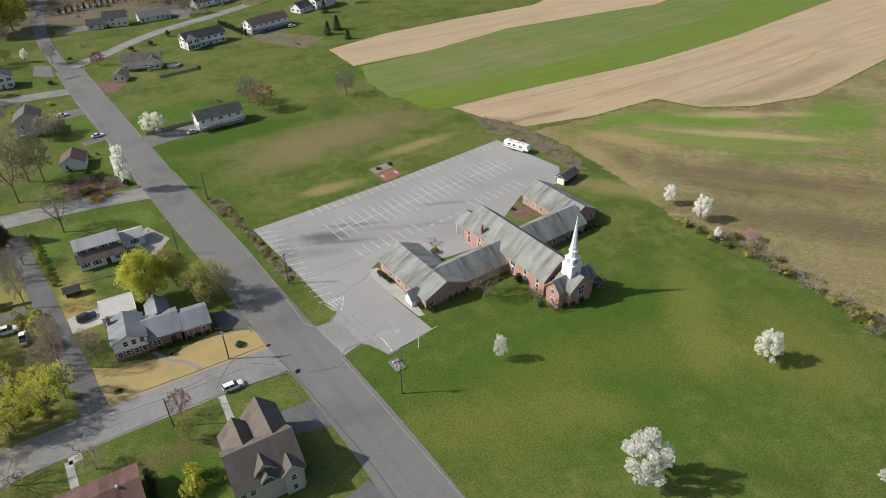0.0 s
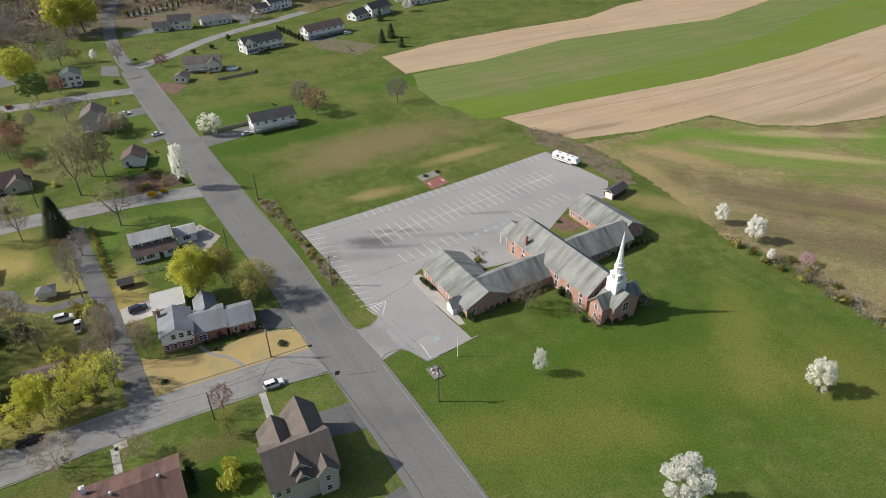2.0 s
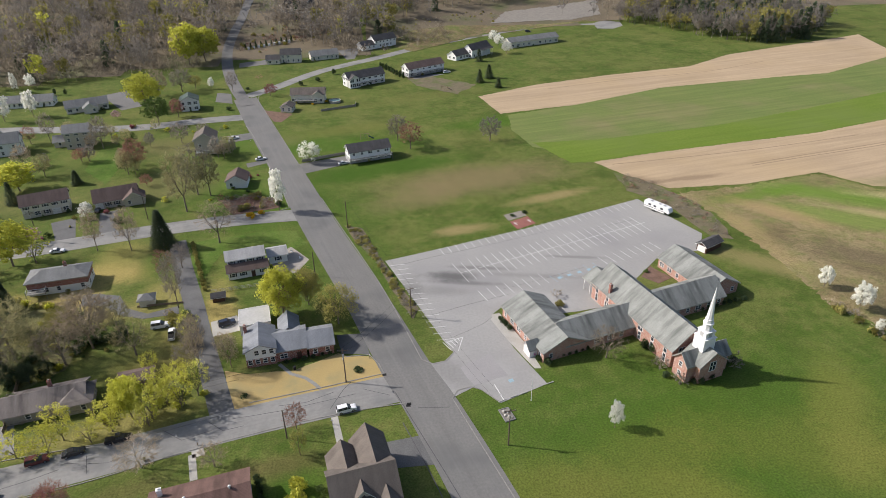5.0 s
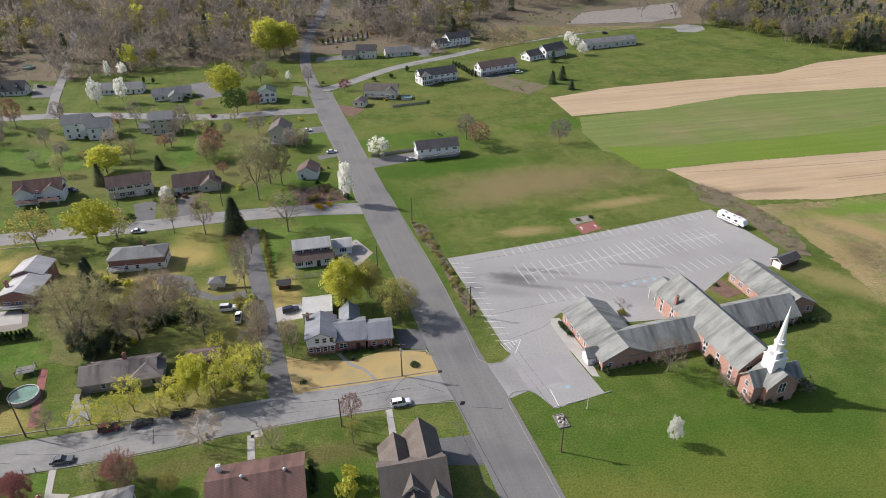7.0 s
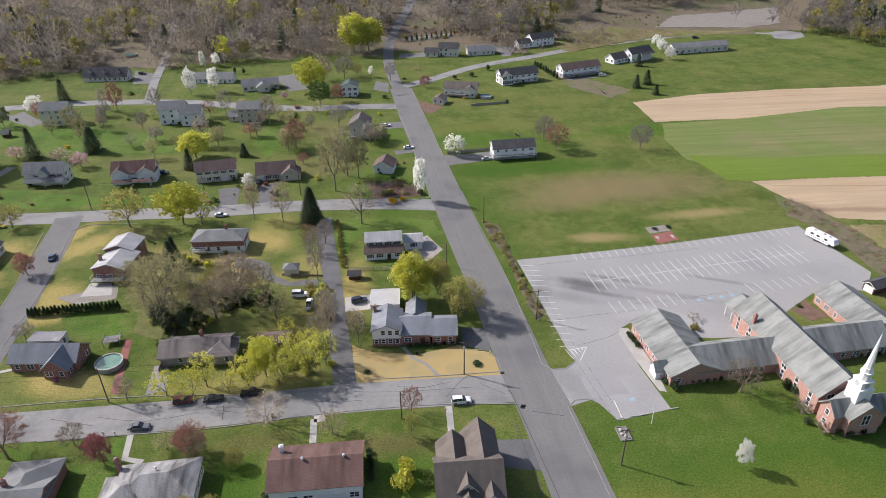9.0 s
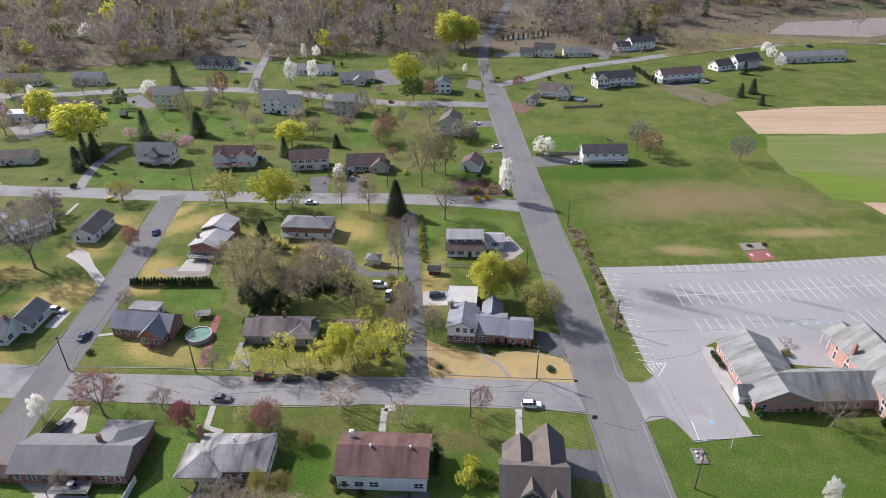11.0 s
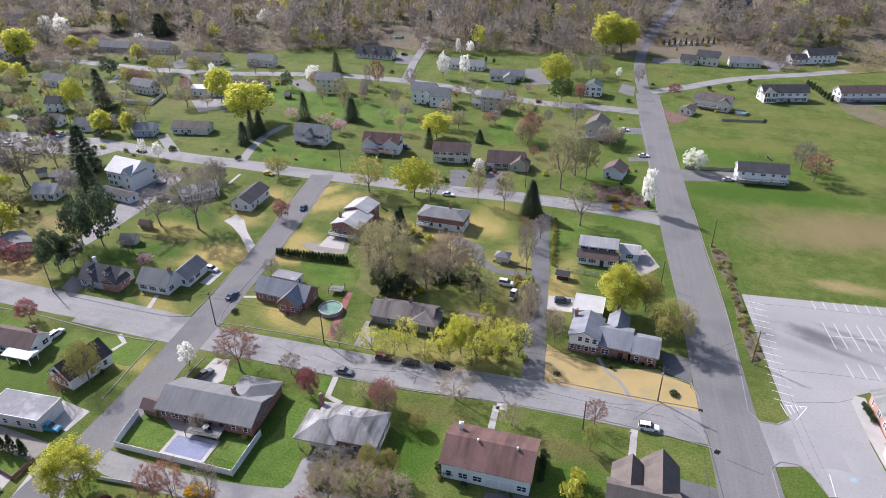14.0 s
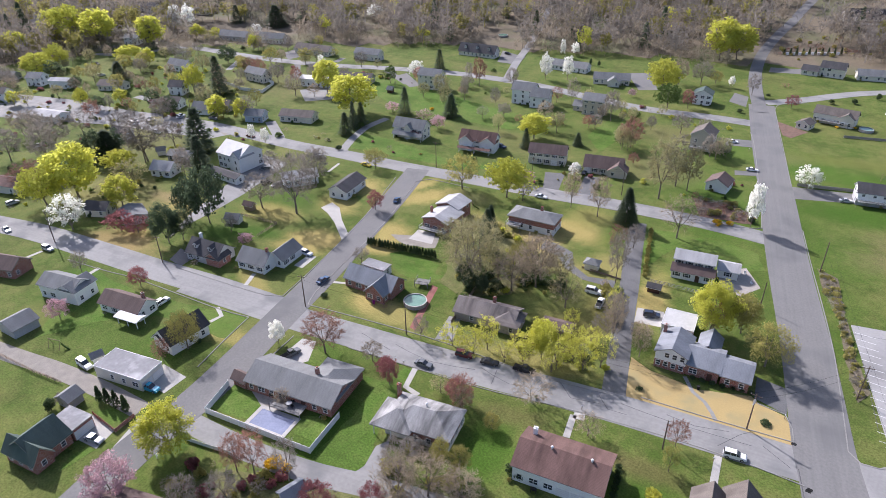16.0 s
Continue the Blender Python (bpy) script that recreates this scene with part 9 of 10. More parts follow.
brush("grey-brown tangle of bushes and ivy in the thicket", [(-117.7, 156), (-111.5, 169.5), (-90.4, 163.1), (-74.3, 150.8), (-67.3, 143.6), (-75.3, 133.9), (-90.2, 127.7), (-99.7, 133.4)], 75, ["shrub_grey", "shrub_olive", "shrub_olive", "shrub_lime", "shrub_olive", "shrub_green"], 0.8, 2.2)
brush("dark evergreen bushes beside the low house", [(-96.6, 136.3), (-88.7, 141.3), (-79.6, 135.2), (-80.6, 130.2), (-90.2, 127.7)], 9, ["shrub_yew", "shrub_green"], 1.8, 3.0, flat=1.0)
brush("dark evergreen bushes in the back garden", [(-83.9, 146.8), (-70.5, 150.7), (-67.1, 145.3), (-78.7, 140.5)], 12, ["shrub_yew", "shrub_green"], 1.6, 2.8, flat=1.1)
brush("yellow-green bushes under the budding trees", [(-68.3, 117.2), (-61.3, 126.7), (-46.5, 126.3), (-41.7, 118.5), (-49.7, 115.1), (-61.6, 113.7)], 26, ["shrub_lime", "shrub_lime", "shrub_olive", "shrub_tan"], 0.9, 2.4)
brush("bare tan bushes beside the back lane", [(-60.8, 156.5), (-55.7, 155.1), (-47.5, 136.7), (-49.1, 133.2), (-55.2, 145.5)], 30, ["shrub_tan", "shrub_tan", "shrub_grey", "shrub_olive"], 1.4, 3.0)
brush("leafless brush and weeds below the lane", [(-100, 36.6), (-98, 44.4), (-89.5, 48), (-78.4, 51.8), (-63.8, 57.6), (-53.4, 53.9), (-76.5, 36.6), (-89.7, 31.2)], 110, ["shrub_grey", "shrub_grey", "shrub_crimson", "shrub_olive", "shrub_tan", "shrub_green"], 0.8, 2.4)
brush("soft olive-tan bushes in the garden", [(-68.8, 67.3), (-62.9, 74.6), (-51.4, 73.3), (-44.8, 70.4), (-45.1, 62.3), (-60.2, 55.8)], 45, ["shrub_tan", "shrub_tan", "shrub_olive", "shrub_grey"], 1.4, 3.2)
brush("brown brush on the corner bank", [(-59, 228.4), (-44.3, 230.3), (-35.4, 225.7), (-35.4, 218.9), (-51.2, 214.3)], 55, ["shrub_grey", "shrub_red", "shrub_tan", "shrub_olive"], 1.0, 2.6)
brush("rough brush on the hillside clearing", [(-88.2, 462.3), (-86, 501.7), (-56.8, 528.1), (-18.1, 532.3), (-14.1, 499), (-47.4, 477.4), (-65.9, 459.2)], 150, ["shrub_grey", "shrub_tan", "shrub_red", "shrub_olive"], 1.0, 2.8)
brush("mixed shrubs among the town gardens", [(-398.7, 110.2), (-458.9, 171.3), (-427, 247.4), (-297.4, 282.4), (-188.3, 306.4), (-64.7, 329.2), (-66.7, 308.4), (-148.2, 297.3), (-247.8, 278.8), (-356.2, 250.3), (-273.6, 187.2), (-174.3, 193.7), (-36.4, 222.4), (-45.8, 250.2), (-128.4, 211.4), (-228.5, 198.7), (-249.6, 156.5), (-227.7, 119.7), (-221.8, 73), (-262.8, 64.1)], 330, ["shrub_grey", "shrub_yew", "shrub_green", "shrub_tan", "shrub_olive", "shrub_crimson", "shrub_lime"], 0.8, 2.2)


def hill_edge(x, y):
    return math.hypot(x, y) - (452 + 0.25 * max(0, -x - 200) + 0.6 * max(0, x)) + 14 * noise.noise((x * 0.02, y * 0.02, 0))


CLEARINGS = [(-52.2, 570.6, 30), (-73.8, 450.9, 40), (-81.9, 530.1, 14), (-259.3, 407.5, 22), (-250.4, 444.4, 8), (-441, 305, 30), (-407.1, 320.3, 30), (-348.2, 311, 28), (-318.8, 331, 26), (-257.4, 372.7, 26), (-547.4, 218.3, 16), (-543, 305.3, 14), (-355.9, 364.7, 14), (11.3, 461.1, 20), (-27.4, 433.3, 18), (-49.4, 433.1, 16)]


def wooded(x, y, rng):
    e = hill_edge(x, y)
    if e < -9 or e > 330 or (e > 150 and rng.random() < 0.35):
        return False
    if any((o.location.x - x) ** 2 + (o.location.y - y) ** 2 < 200 for o in HOUSES):
        return False
    if x > 20 and e < 60 + 0.15 * x:
        return rng.random() < 0.05
    return all((x - a) ** 2 + (y - b) ** 2 > r * r for a, b, r in CLEARINGS) and abs(x - lane_x(y)) > 7


def lane_x(y):
    return -88 - (y - 420) * 0.02


REACH = ((-820, 520), (120, 900))
woods("bare_woods", M_WOODS["grey"], "bare grey-brown deciduous woods on the hillside", 2900, 5, "bare", wooded, REACH, 1.2)
woods("bare_woods", M_WOODS["tan"], "bare tan-twigged woods on the hillside", 1500, 6, "bare", wooded, REACH, 1.2)
woods("budding_woods", M_LEAF["olive"], "woods with thin olive young leaves on the hillside", 520, 7, "leaf", wooded, REACH)
woods("budding_woods", M_LEAF["lime"], "scattered yellow-green trees in the woods", 75, 8, "leaf", wooded, REACH)
def at_edge(x, y, rng):
    return -14 < hill_edge(x, y) < 26 and not any((o.location.x - x) ** 2 + (o.location.y - y) ** 2 < 240 for o in HOUSES) and x < 60 and all((x - a) ** 2 + (y - b) ** 2 > (r - 6) ** 2 for a, b, r in CLEARINGS) and abs(x - lane_x(y)) > 9


woods("bare_woods", M_WOODS["tan"], "low brush along the foot of the woods", 900, 26, "bare", at_edge, REACH, 0.45)
woods("evergreen_woods", M_LEAF["fir"], "scattered dark conifers in the woods", 110, 9, "fir", wooded, REACH)
TREE_LINE = [(202.9, 521.5), (231.8, 481.3), (256.1, 444.7), (273.1, 434.1), (309.3, 438.3), (358.8, 484.6), (346.8, 526.9), (316.4, 563.1), (281.1, 591.6), (237.5, 594)]


def by_fields(x, y, rng):
    """Inside the belt of trees beyond the strip fields."""
    hit = False
    for (x0, y0), (x1, y1) in zip(TREE_LINE, TREE_LINE[1:] + TREE_LINE[:1]):
        if (y0 > y) != (y1 > y) and x < (x1 - x0) * (y - y0) / (y1 - y0) + x0:
            hit = not hit
    return hit


woods("bare_woods", M_WOODS["grey"], "bare woods beyond the strip fields", 520, 15, "bare", by_fields, ((100, 700), (300, 800)))
woods("budding_woods", M_LEAF["olive"], "budding woods beyond the strip fields", 90, 17, "leaf", by_fields, ((100, 700), (300, 800)))
woods("evergreen_woods", M_LEAF["fir"], "conifers beyond the strip fields", 110, 19, "fir", by_fields, ((250, 700), (300, 800)))

brush("bare and budding trees among the town gardens", [(-364.8, 83.5), (-301.8, 110.9), (-276.5, 160), (-261.6, 229.8), (-259.8, 292.6), (-335.1, 319.9), (-427.9, 305.3), (-508.1, 252.1), (-564, 203.3), (-528.9, 128.5)], 150, ["bare_grey", "bare_grey", "bare_grey", "bare_tan", "bare_tan", "bare_olive", "bare_olive", "bare_red", "lime", "olive", "olive", "pine"], 6, 12, flat=1.0, keep_off=8.5, name="town_trees", category="trees")
brush("bare trees between the houses", [(-259.8, 292.6), (-185.4, 301.8), (-111.6, 311.9), (-68.9, 316.3), (-54, 271.9), (-81.8, 244.8), (-149.7, 245.1), (-226.6, 254.3)], 40, ["bare_grey", "bare_grey", "bare_tan", "bare_olive", "bare_olive", "bare_red"], 5, 10, flat=1.0, keep_off=8.5, name="town_trees", category="trees")
brush("low brush on the tan slope below the woods", [(17, 482.1), (34.5, 512.4), (67.8, 530.2), (102.3, 530.5), (115.1, 556.3), (88.7, 559.1), (24.2, 523.9)], 90, ["shrub_tan", "shrub_grey", "shrub_olive"], 0.6, 1.6)


# ---- the steeple, shed, trailer and marks about the church ----
church = bpy.data.objects["church"]
steeple(church, 20.2, -0.2, 8.9)
travel_trailer(99.1, 196.1, -58.8)
house(104.7, 169, 27.6, "dark maroon shed with a white end door", M_DOORDARK, R_DARK, [
    (0, 0, 0, 8.6, 4.5, 2.5, 1, "gable", dict(blank=True, doors=((3, 0),), door_mat=M_TRIM, door_wide=2.6))], category="shed", name="shed")
house(-46.8, 160.1, 9.2, "small dark shed with a white front", M_DOORDARK, R_DARK, [
    (0, 0, 0, 4.3, 3, 2, 0.7, "gable", dict(blank=True))], category="shed", name="shed")
house(-66.7, 161, 8.4, "small cream shed with grey hipped roof", M_CREAM, R_GREY, [
    (0, 0, 0, 4.9, 4, 2.3, 1.3, "hip", dict(blank=True))], category="shed", name="shed")
house(-239.8, 265.3, 17.9, "small red barn shed", M_DOORDARK, R_GREY, [
    (0, 0, 0, 3.7, 4, 2.3, 1.3, "gable", dict(blank=True))], category="shed", name="shed")
house(-110.4, 64.4, 6.9, "small brown brick shed", M_BRICK, R_BROWN, [
    (0, 0, 0, 4.8, 3.5, 2.3, 1.2, "gable", dict(blank=True))], category="shed", name="shed")
house(-185.3, 125.4, 12.3, "small shed on the lawn", M_WOOD, R_BROWN, [
    (0, 0, 0, 4.6, 3, 2.2, 1, "gable", dict(blank=True))], category="shed", name="shed")
house(-181.5, 115.7, 23.3, "small grey garden shed", M_CREAM, R_GREY, [
    (0, 0, 0, 5.9, 4, 2.3, 1.2, "gable", dict(blank=True))], category="shed", name="shed")
house(-260.9, 137.3, 54.1, "small cream shed beside a yard", M_CREAM, R_GREY, [
    (0, 0, 0, 4.2, 4, 2.4, 1.2, "gable", dict(blank=True))], category="shed", name="shed")
house(-147, 47.9, 77.4, "small shed by the workshop", M_WHITE, R_GREY, [
    (0, 0, 0, 3.3, 3, 2.2, 0.8, "gable", dict(blank=True))], category="shed", name="shed")
house(-60.3, 127.6, 12, "low old shed with a rusty brown roof", M_WOOD, R_BROWN, [
    (0, 0, 0, 8.6, 4.6, 1.9, 0.7, "gable", dict(blank=True))], category="shed", name="shed")
# vehicles
car(-10.1, 110.6, 14, "suv", "white", "white crossover parked at the kerb")
car(-79.8, 95.1, 11.3, "sedan", "grey", "grey sedan driving along the street")
car(-73.8, 103.9, 17.5, "suv", "red", "dark red car parked under budding trees")
car(-67.1, 105.3, 18.6, "sedan", "black", "black car parked at the kerb")
car(-58.8, 107.9, 12.2, "pickup", "black", "black pickup parked at the kerb")
car(-128.1, 107.2, 95.5, "sedan", "blue", "blue car parked on the cross street")
car(-146.1, 161.8, 114.2, "sedan", "blue", "blue hatchback parked on the cross street")
car(-104.2, 195.5, 9.7, "sedan", "white", "white sedan parked on the street")
car(-144, 115.1, 5, "suv", "white", "white crossover on a drive")
car(-42.6, 147.8, 22.6, "suv", "navy", "dark blue car on the concrete drive")
car(-109.3, 78.1, 82.8, "pickup", "grey", "grey pickup on the concrete drive")
car(-63.6, 294.7, 17.9, "sedan", "white", "white sedan on a drive")
car(-48, 266.8, 17.9, "sedan", "white", "white car at the kerb")
car(-12.8, 256.8, 24.2, "sedan", "silver", "silver sedan on the drive")
car(-178.6, 180, 1.8, "sedan", "yellow", "yellow car parked on the street")
car(-200.5, 175.1, 5.3, "sedan", "silver", "silver car parked on the street")
car(-215, 67.1, 8.7, "suv", "silver", "silver car parked at the kerb")
car(-156.8, 72, 99.6, "suv", "white", "white car parked beside the house")
car(-126.7, 49.8, 14.5, "pickup", "aqua", "bright blue pickup on the apron")
car(-121.7, 33.6, 17.2, "sedan", "silver", "silver car on the concrete drive")
car(-147.5, 44.8, 3, "van", "white", "white van beside the workshop")
car(-240.3, 64.9, -2.8, "sedan", "white", "white car parked at the kerb")
car(-261.3, 75.7, 89.6, "suv", "silver", "silver car on a drive")
car(-192.2, 146.4, 61.6, "suv", "black", "black car beside the house")
car(-210.1, 152.7, 87.3, "sedan", "grey", "grey car in the yard")
car(-315, 109.3, 103.3, "pickup", "silver", "silver pickup on the grass")
car(-307.8, 151.5, 9.1, "suv", "white", "white car parked on the street")
car(-307.2, 160.7, 11.3, "sedan", "silver", "silver car parked on the street")
car(-299.2, 172.2, 94.4, "suv", "white", "white car on a drive")
car(-439.1, 202.2, 3.3, "sedan", "black", "black car parked on the street")
car(-409.5, 189.3, 86.9, "suv", "white", "white car on a drive")
car(-101.3, 225.1, 100.1, "sedan", "black", "black car on the dark drive")
car(-232.3, 375.5, -1.2, "suv", "black", "black car on the drive")
car(47.8, 393, 12.6, "suv", "white", "white car on the drive")
car(-143.9, 230, -1.8, "suv", "navy", "dark car beside the house")
car(123.4, 499, 12.1, "suv", "black", "black car parked on the street")
car(-287.1, 151.5, 10, "suv", "white", "white car parked on a street edge")
car(-202.3, 175.6, 8, "sedan", "blue", "dark blue car at the kerb")
car(-297.9, 171, 95, "sedan", "silver", "silver car on a drive")
car(-198.6, 144, 60, "suv", "black", "black car on a narrow drive")
car(-282.3, 179.5, 20, "pickup", "grey", "grey pickup in a yard")
car(-287.4, 202.5, 15, "sedan", "black", "black car beside a house")
car(-311, 154.2, 10, "sedan", "white", "white car in a paved yard")
car(-192.8, 144.4, 70, "sedan", "grey", "grey car on a narrow drive")
car(-302.4, 157.2, 12, "suv", "grey", "grey car in a paved yard")
car(-246.1, 173.9, 12, "sedan", "red", "dark red car at the kerb")
# poles and wires
utility_pole(24.1, 95.9, 10.4, lamp=False, can=True)
utility_pole(7.2, 144.4, 9.9, turn=20)
utility_pole(-10.6, 199.3, 10.3, arm=False)
utility_pole(-10.3, 120.3, 10.2, lamp=True, can=True)
utility_pole(-91.4, 102.2, 10.1, arm=False)
utility_pole(-122.5, 95.1, 10.5, turn=20)
utility_pole(-177.2, 84.9, 9.6, turn=20)
utility_pole(-20.1, 169.5, 8.4, arm=False)
utility_pole(-153.7, 195.6, 11.1)
utility_pole(-113.6, 204.8, 11.1, can=True)
utility_pole(-81.1, 215.5, 10.3, arm=False)
utility_pole(-22.8, 104, 8.1, arm=False)
utility_pole(-218.1, 70.8, 11.6)
utility_pole(-300.9, 179, 10.4)
utility_pole(-283.9, 183.2, 8.5)
power_line((24.1, 95.9, 9.8), (7.2, 144.4, 9.3), 1.0, -0.9)
power_line((24.1, 95.9, 9.8), (7.2, 144.4, 9.3), 1.0, 0.9)
power_line((7.2, 144.4, 9.3), (-10.6, 199.3, 9.7), 1.0, -0.9)
power_line((7.2, 144.4, 9.3), (-10.6, 199.3, 9.7), 1.0, 0.9)
power_line((7.2, 144.4, 9.3), (-10.3, 120.3, 9.6), 1.0, -0.9)
power_line((7.2, 144.4, 9.3), (-10.3, 120.3, 9.6), 1.0, 0.9)
power_line((-10.3, 120.3, 9.6), (-91.4, 102.2, 9.5), 1.0, -0.9)
power_line((-10.3, 120.3, 9.6), (-91.4, 102.2, 9.5), 1.0, 0.9)
power_line((-91.4, 102.2, 9.5), (-122.5, 95.1, 9.9), 1.0, -0.9)
power_line((-91.4, 102.2, 9.5), (-122.5, 95.1, 9.9), 1.0, 0.9)
power_line((-122.5, 95.1, 9.9), (-177.2, 84.9, 9), 1.0, -0.9)
power_line((-122.5, 95.1, 9.9), (-177.2, 84.9, 9), 1.0, 0.9)
power_line((-153.7, 195.6, 10.5), (-113.6, 204.8, 10.5), 1.0, -0.9)
power_line((-153.7, 195.6, 10.5), (-113.6, 204.8, 10.5), 1.0, 0.9)
power_line((-113.6, 204.8, 10.5), (-81.1, 215.5, 9.7), 1.0, -0.9)
power_line((-113.6, 204.8, 10.5), (-81.1, 215.5, 9.7), 1.0, 0.9)
# fences, pools, decks and yard things
panel_fence([(-112.6, 61.8), (-109.2, 53), (-81.4, 58.9), (-83.9, 70.2)])
sunk_pool(-95.1, 60.2, 12, 9, 4.8)
deck(-94.9, 65.2, 14, 8, 4, 1.2)
round_pool(-98.4, 114.5, 3.3)
deck(-102.7, 123.2, 20, 4, 3, 1.2, "small wooden pool deck")
round_pool(-18.5, 344.3, 3.0, 1.2, "round above-ground pool beside the house")
round_pool(-261.3, 414.4, 3.6, 1.2, "oval above-ground pool with pale green water")
panel_fence([(-334.1, 223.3), (-313.3, 219.5), (-298.2, 223.3), (-306.3, 238.2), (-317.1, 240.9)])
panel_fence([(-105.7, 45.5), (-95.7, 48.4), (-91.8, 49)], 1.0, M_TRIM, "low white picket fence along the lane", "fence", 1.2)
rail_fence([(-184, 120), (-167.8, 123.1), (-166.2, 113.2)])
rail_fence([(-106.2, 38.9), (-107.9, 42.9)], 1.2, M_TRIM, "white rail fence by the corner", 2)
rail_fence([(-169.3, 33.9), (-155.5, 36), (-145.7, 38.2)])
rail_fence([(-49.5, 164), (-33.8, 166.3), (-20.1, 169.5)], 1.2, M_METAL, "thin wire yard fence")
panel_fence([(-30.2, 261.4), (-10.3, 268.3)], 1.3, M_STONE, "low stone retaining wall beside the drive", "retaining_wall", 3)
panel_fence([(-25.2, 329.2), (-7.6, 335.2), (-7.3, 341.1)], 1.2, M_STONE, "dark stone retaining wall round the yard", "retaining_wall", 3)
panel_fence([(-129.4, 37.4), (-120.2, 37.6), (-121.2, 42.8)], 1.1, M_BRICK, "low brick garden wall", "garden_wall", 3)
panel_fence([(-69.2, 159.4), (-56.6, 159.9)], 0.7, M_WOOD, "low timber edging beside the drive", "retaining_wall", 3)
play_set(-161.1, 44.2, 20, M_LEAF["green"], "green wooden swing set with slide on the lawn")
play_set(-121.5, 172.8, 20, M_LEAF["green"], "small green play set")
play_set(42.1, 356.4, 10, M_WOOD, "wooden play set with swings")
play_set(-3.5, 285.8, 0, M_CAR["blue"], "blue and white play frame behind the house")
flagpole(32, 108.3, 6.0)
row_of_shrubs("shrub_cone", (-132.3, 131.7), (-109.4, 137.6), 24, 3.0, 0.75, "in a hedge row")
row_of_shrubs("shrub_cone", (-82.5, 469.1), (-52.5, 484.4), 10, 4.2, 0.6, "in a row above the houses")
row_of_shrubs("shrub_cone", (-132.5, 40.7), (-124.5, 42.6), 4, 5.0, 0.6, "beside the lane")
row_of_shrubs("shrub_yew", (8.4, 411.2), (20.5, 384), 9, 4.0, 0.5, "in a hedge beside the house")
row_of_shrubs("shrub_olive", (-61.2, 194.3), (-52, 165.9), 14, 1.5, 1.2, "in an overgrown hedge")
row_of_shrubs("shrub_green", (-112.2, 306.1), (-106.4, 266.8), 12, 2.2, 1.0, "in a hedge across the lawn")
row_of_shrubs("shrub_yew", (40.2, 122.2), (50.5, 124.5), 7, 1.2, 1.2, "against the church wall")
row_of_shrubs("shrub_yew", (31.2, 139.9), (32.7, 135.2), 5, 1.3, 1.2, "against the church wall")
row_of_shrubs("shrub_yew", (84.4, 136.4), (100.8, 140.1), 8, 1.4, 1.2, "against the church wall")
row_of_shrubs("shrub_yew", (71.3, 109.2), (84.6, 115.4), 6, 1.5, 1.2, "against the church front")
row_of_shrubs("shrub_yew", (64.5, 123.1), (66.3, 121.1), 2, 2.4, 0.9, "against the church wall")
row_of_shrubs("shrub_yew", (-25.1, 129.2), (-12.3, 131.9), 7, 1.1, 1.3, "under the front windows")
row_of_shrubs("shrub_yew", (-27.9, 93.7), (-25.9, 86.6), 6, 1.4, 1.1, "beside the brown-roofed house")
car(-60.2, 148.9, 10.8, "van", "white", "white van parked under shrubs by the lane")
car(-56.3, 144.6, 99.8, "pickup", "white", "old white tractor truck beside the lane")
deck(-99.4, 168.7, 12, 5, 3, 2.0, "white-railed wooden porch deck", M_TRIM)
panel_fence([(-91.2, 139.6), (-87.1, 124.4), (-84.3, 112.5)], 1.6, M_WOOD, "weathered brown timber fence", "fence")
deck(-1.0, 257.7, 15.2, 17.9, 2.4, 2.1, "white-railed front porch deck", M_TRIM)
deck(-0.1, 373.4, 26.5, 18.5, 2.4, 2.2, "white-railed wooden deck behind a house", M_TRIM)
deck(36.1, 390.9, 28.4, 21.8, 2.4, 2.0, "white-railed wooden deck behind a house", M_TRIM)
deck(-32.7, 344.2, -3.4, 13.8, 2.4, 1.8, "white-railed wooden deck behind a house", M_TRIM)
deck(-72.2, 275.8, 5.4, 8.1, 2.4, 1.6, "white-railed wooden deck behind a house", M_TRIM)
deck(-119.6, 150, 7.4, 10, 2.4, 1.4, "small brick-side porch deck", M_TRIM)


def wheelie_bin(x, y, material, label):
    ob = tagged(new("wheelie_bin"), label, "bin")
    ob.matrix_basis = pose(x, y, ground_z(x, y), 0, 0, 25)
    bm = bmesh.new()
    loft(bm, [[(a * k, b * k, z) for a, b in ((-0.3, -0.3), (0.3, -0.3), (0.3, 0.3), (-0.3, 0.3))] for z, k in ((0, 0.8), (0.1, 0.85), (1.0, 1.0))])
    part("body", bm, material, ob)
    part("lid", slabs((-0.34, 0.34, -0.36, 0.32, 1.0, 1.07)), material, ob)
    part("handle", slabs((-0.25, 0.25, 0.32, 0.38, 0.95, 1.0)), M_TYRE, ob)
    return ob


def covered_grill(x, y, label="covered black barbecue grill on a patio"):
    ob = tagged(new("barbecue_grill"), label, "grill")
    ob.matrix_basis = pose(x, y, ground_z(x, y), 0, 0, 15)
    bm = bmesh.new()
    loft(bm, [[(0.7 * k * math.cos(a), 0.38 * k * math.sin(a), z) for a in [6.2832 * i / 12 for i in range(12)]] for z, k in ((0.75, 0.9), (1.0, 1.0), (1.2, 0.85), (1.32, 0.45))])
    part("hood", bm, M_TYRE, ob)
    for sx in (-0.5, 0.5):
        for sy in (-0.22, 0.22):
            part("leg", slabs((sx - 0.04, sx + 0.04, sy - 0.04, sy + 0.04, -0.02, 0.8)), M_TYRE, ob)
    return ob


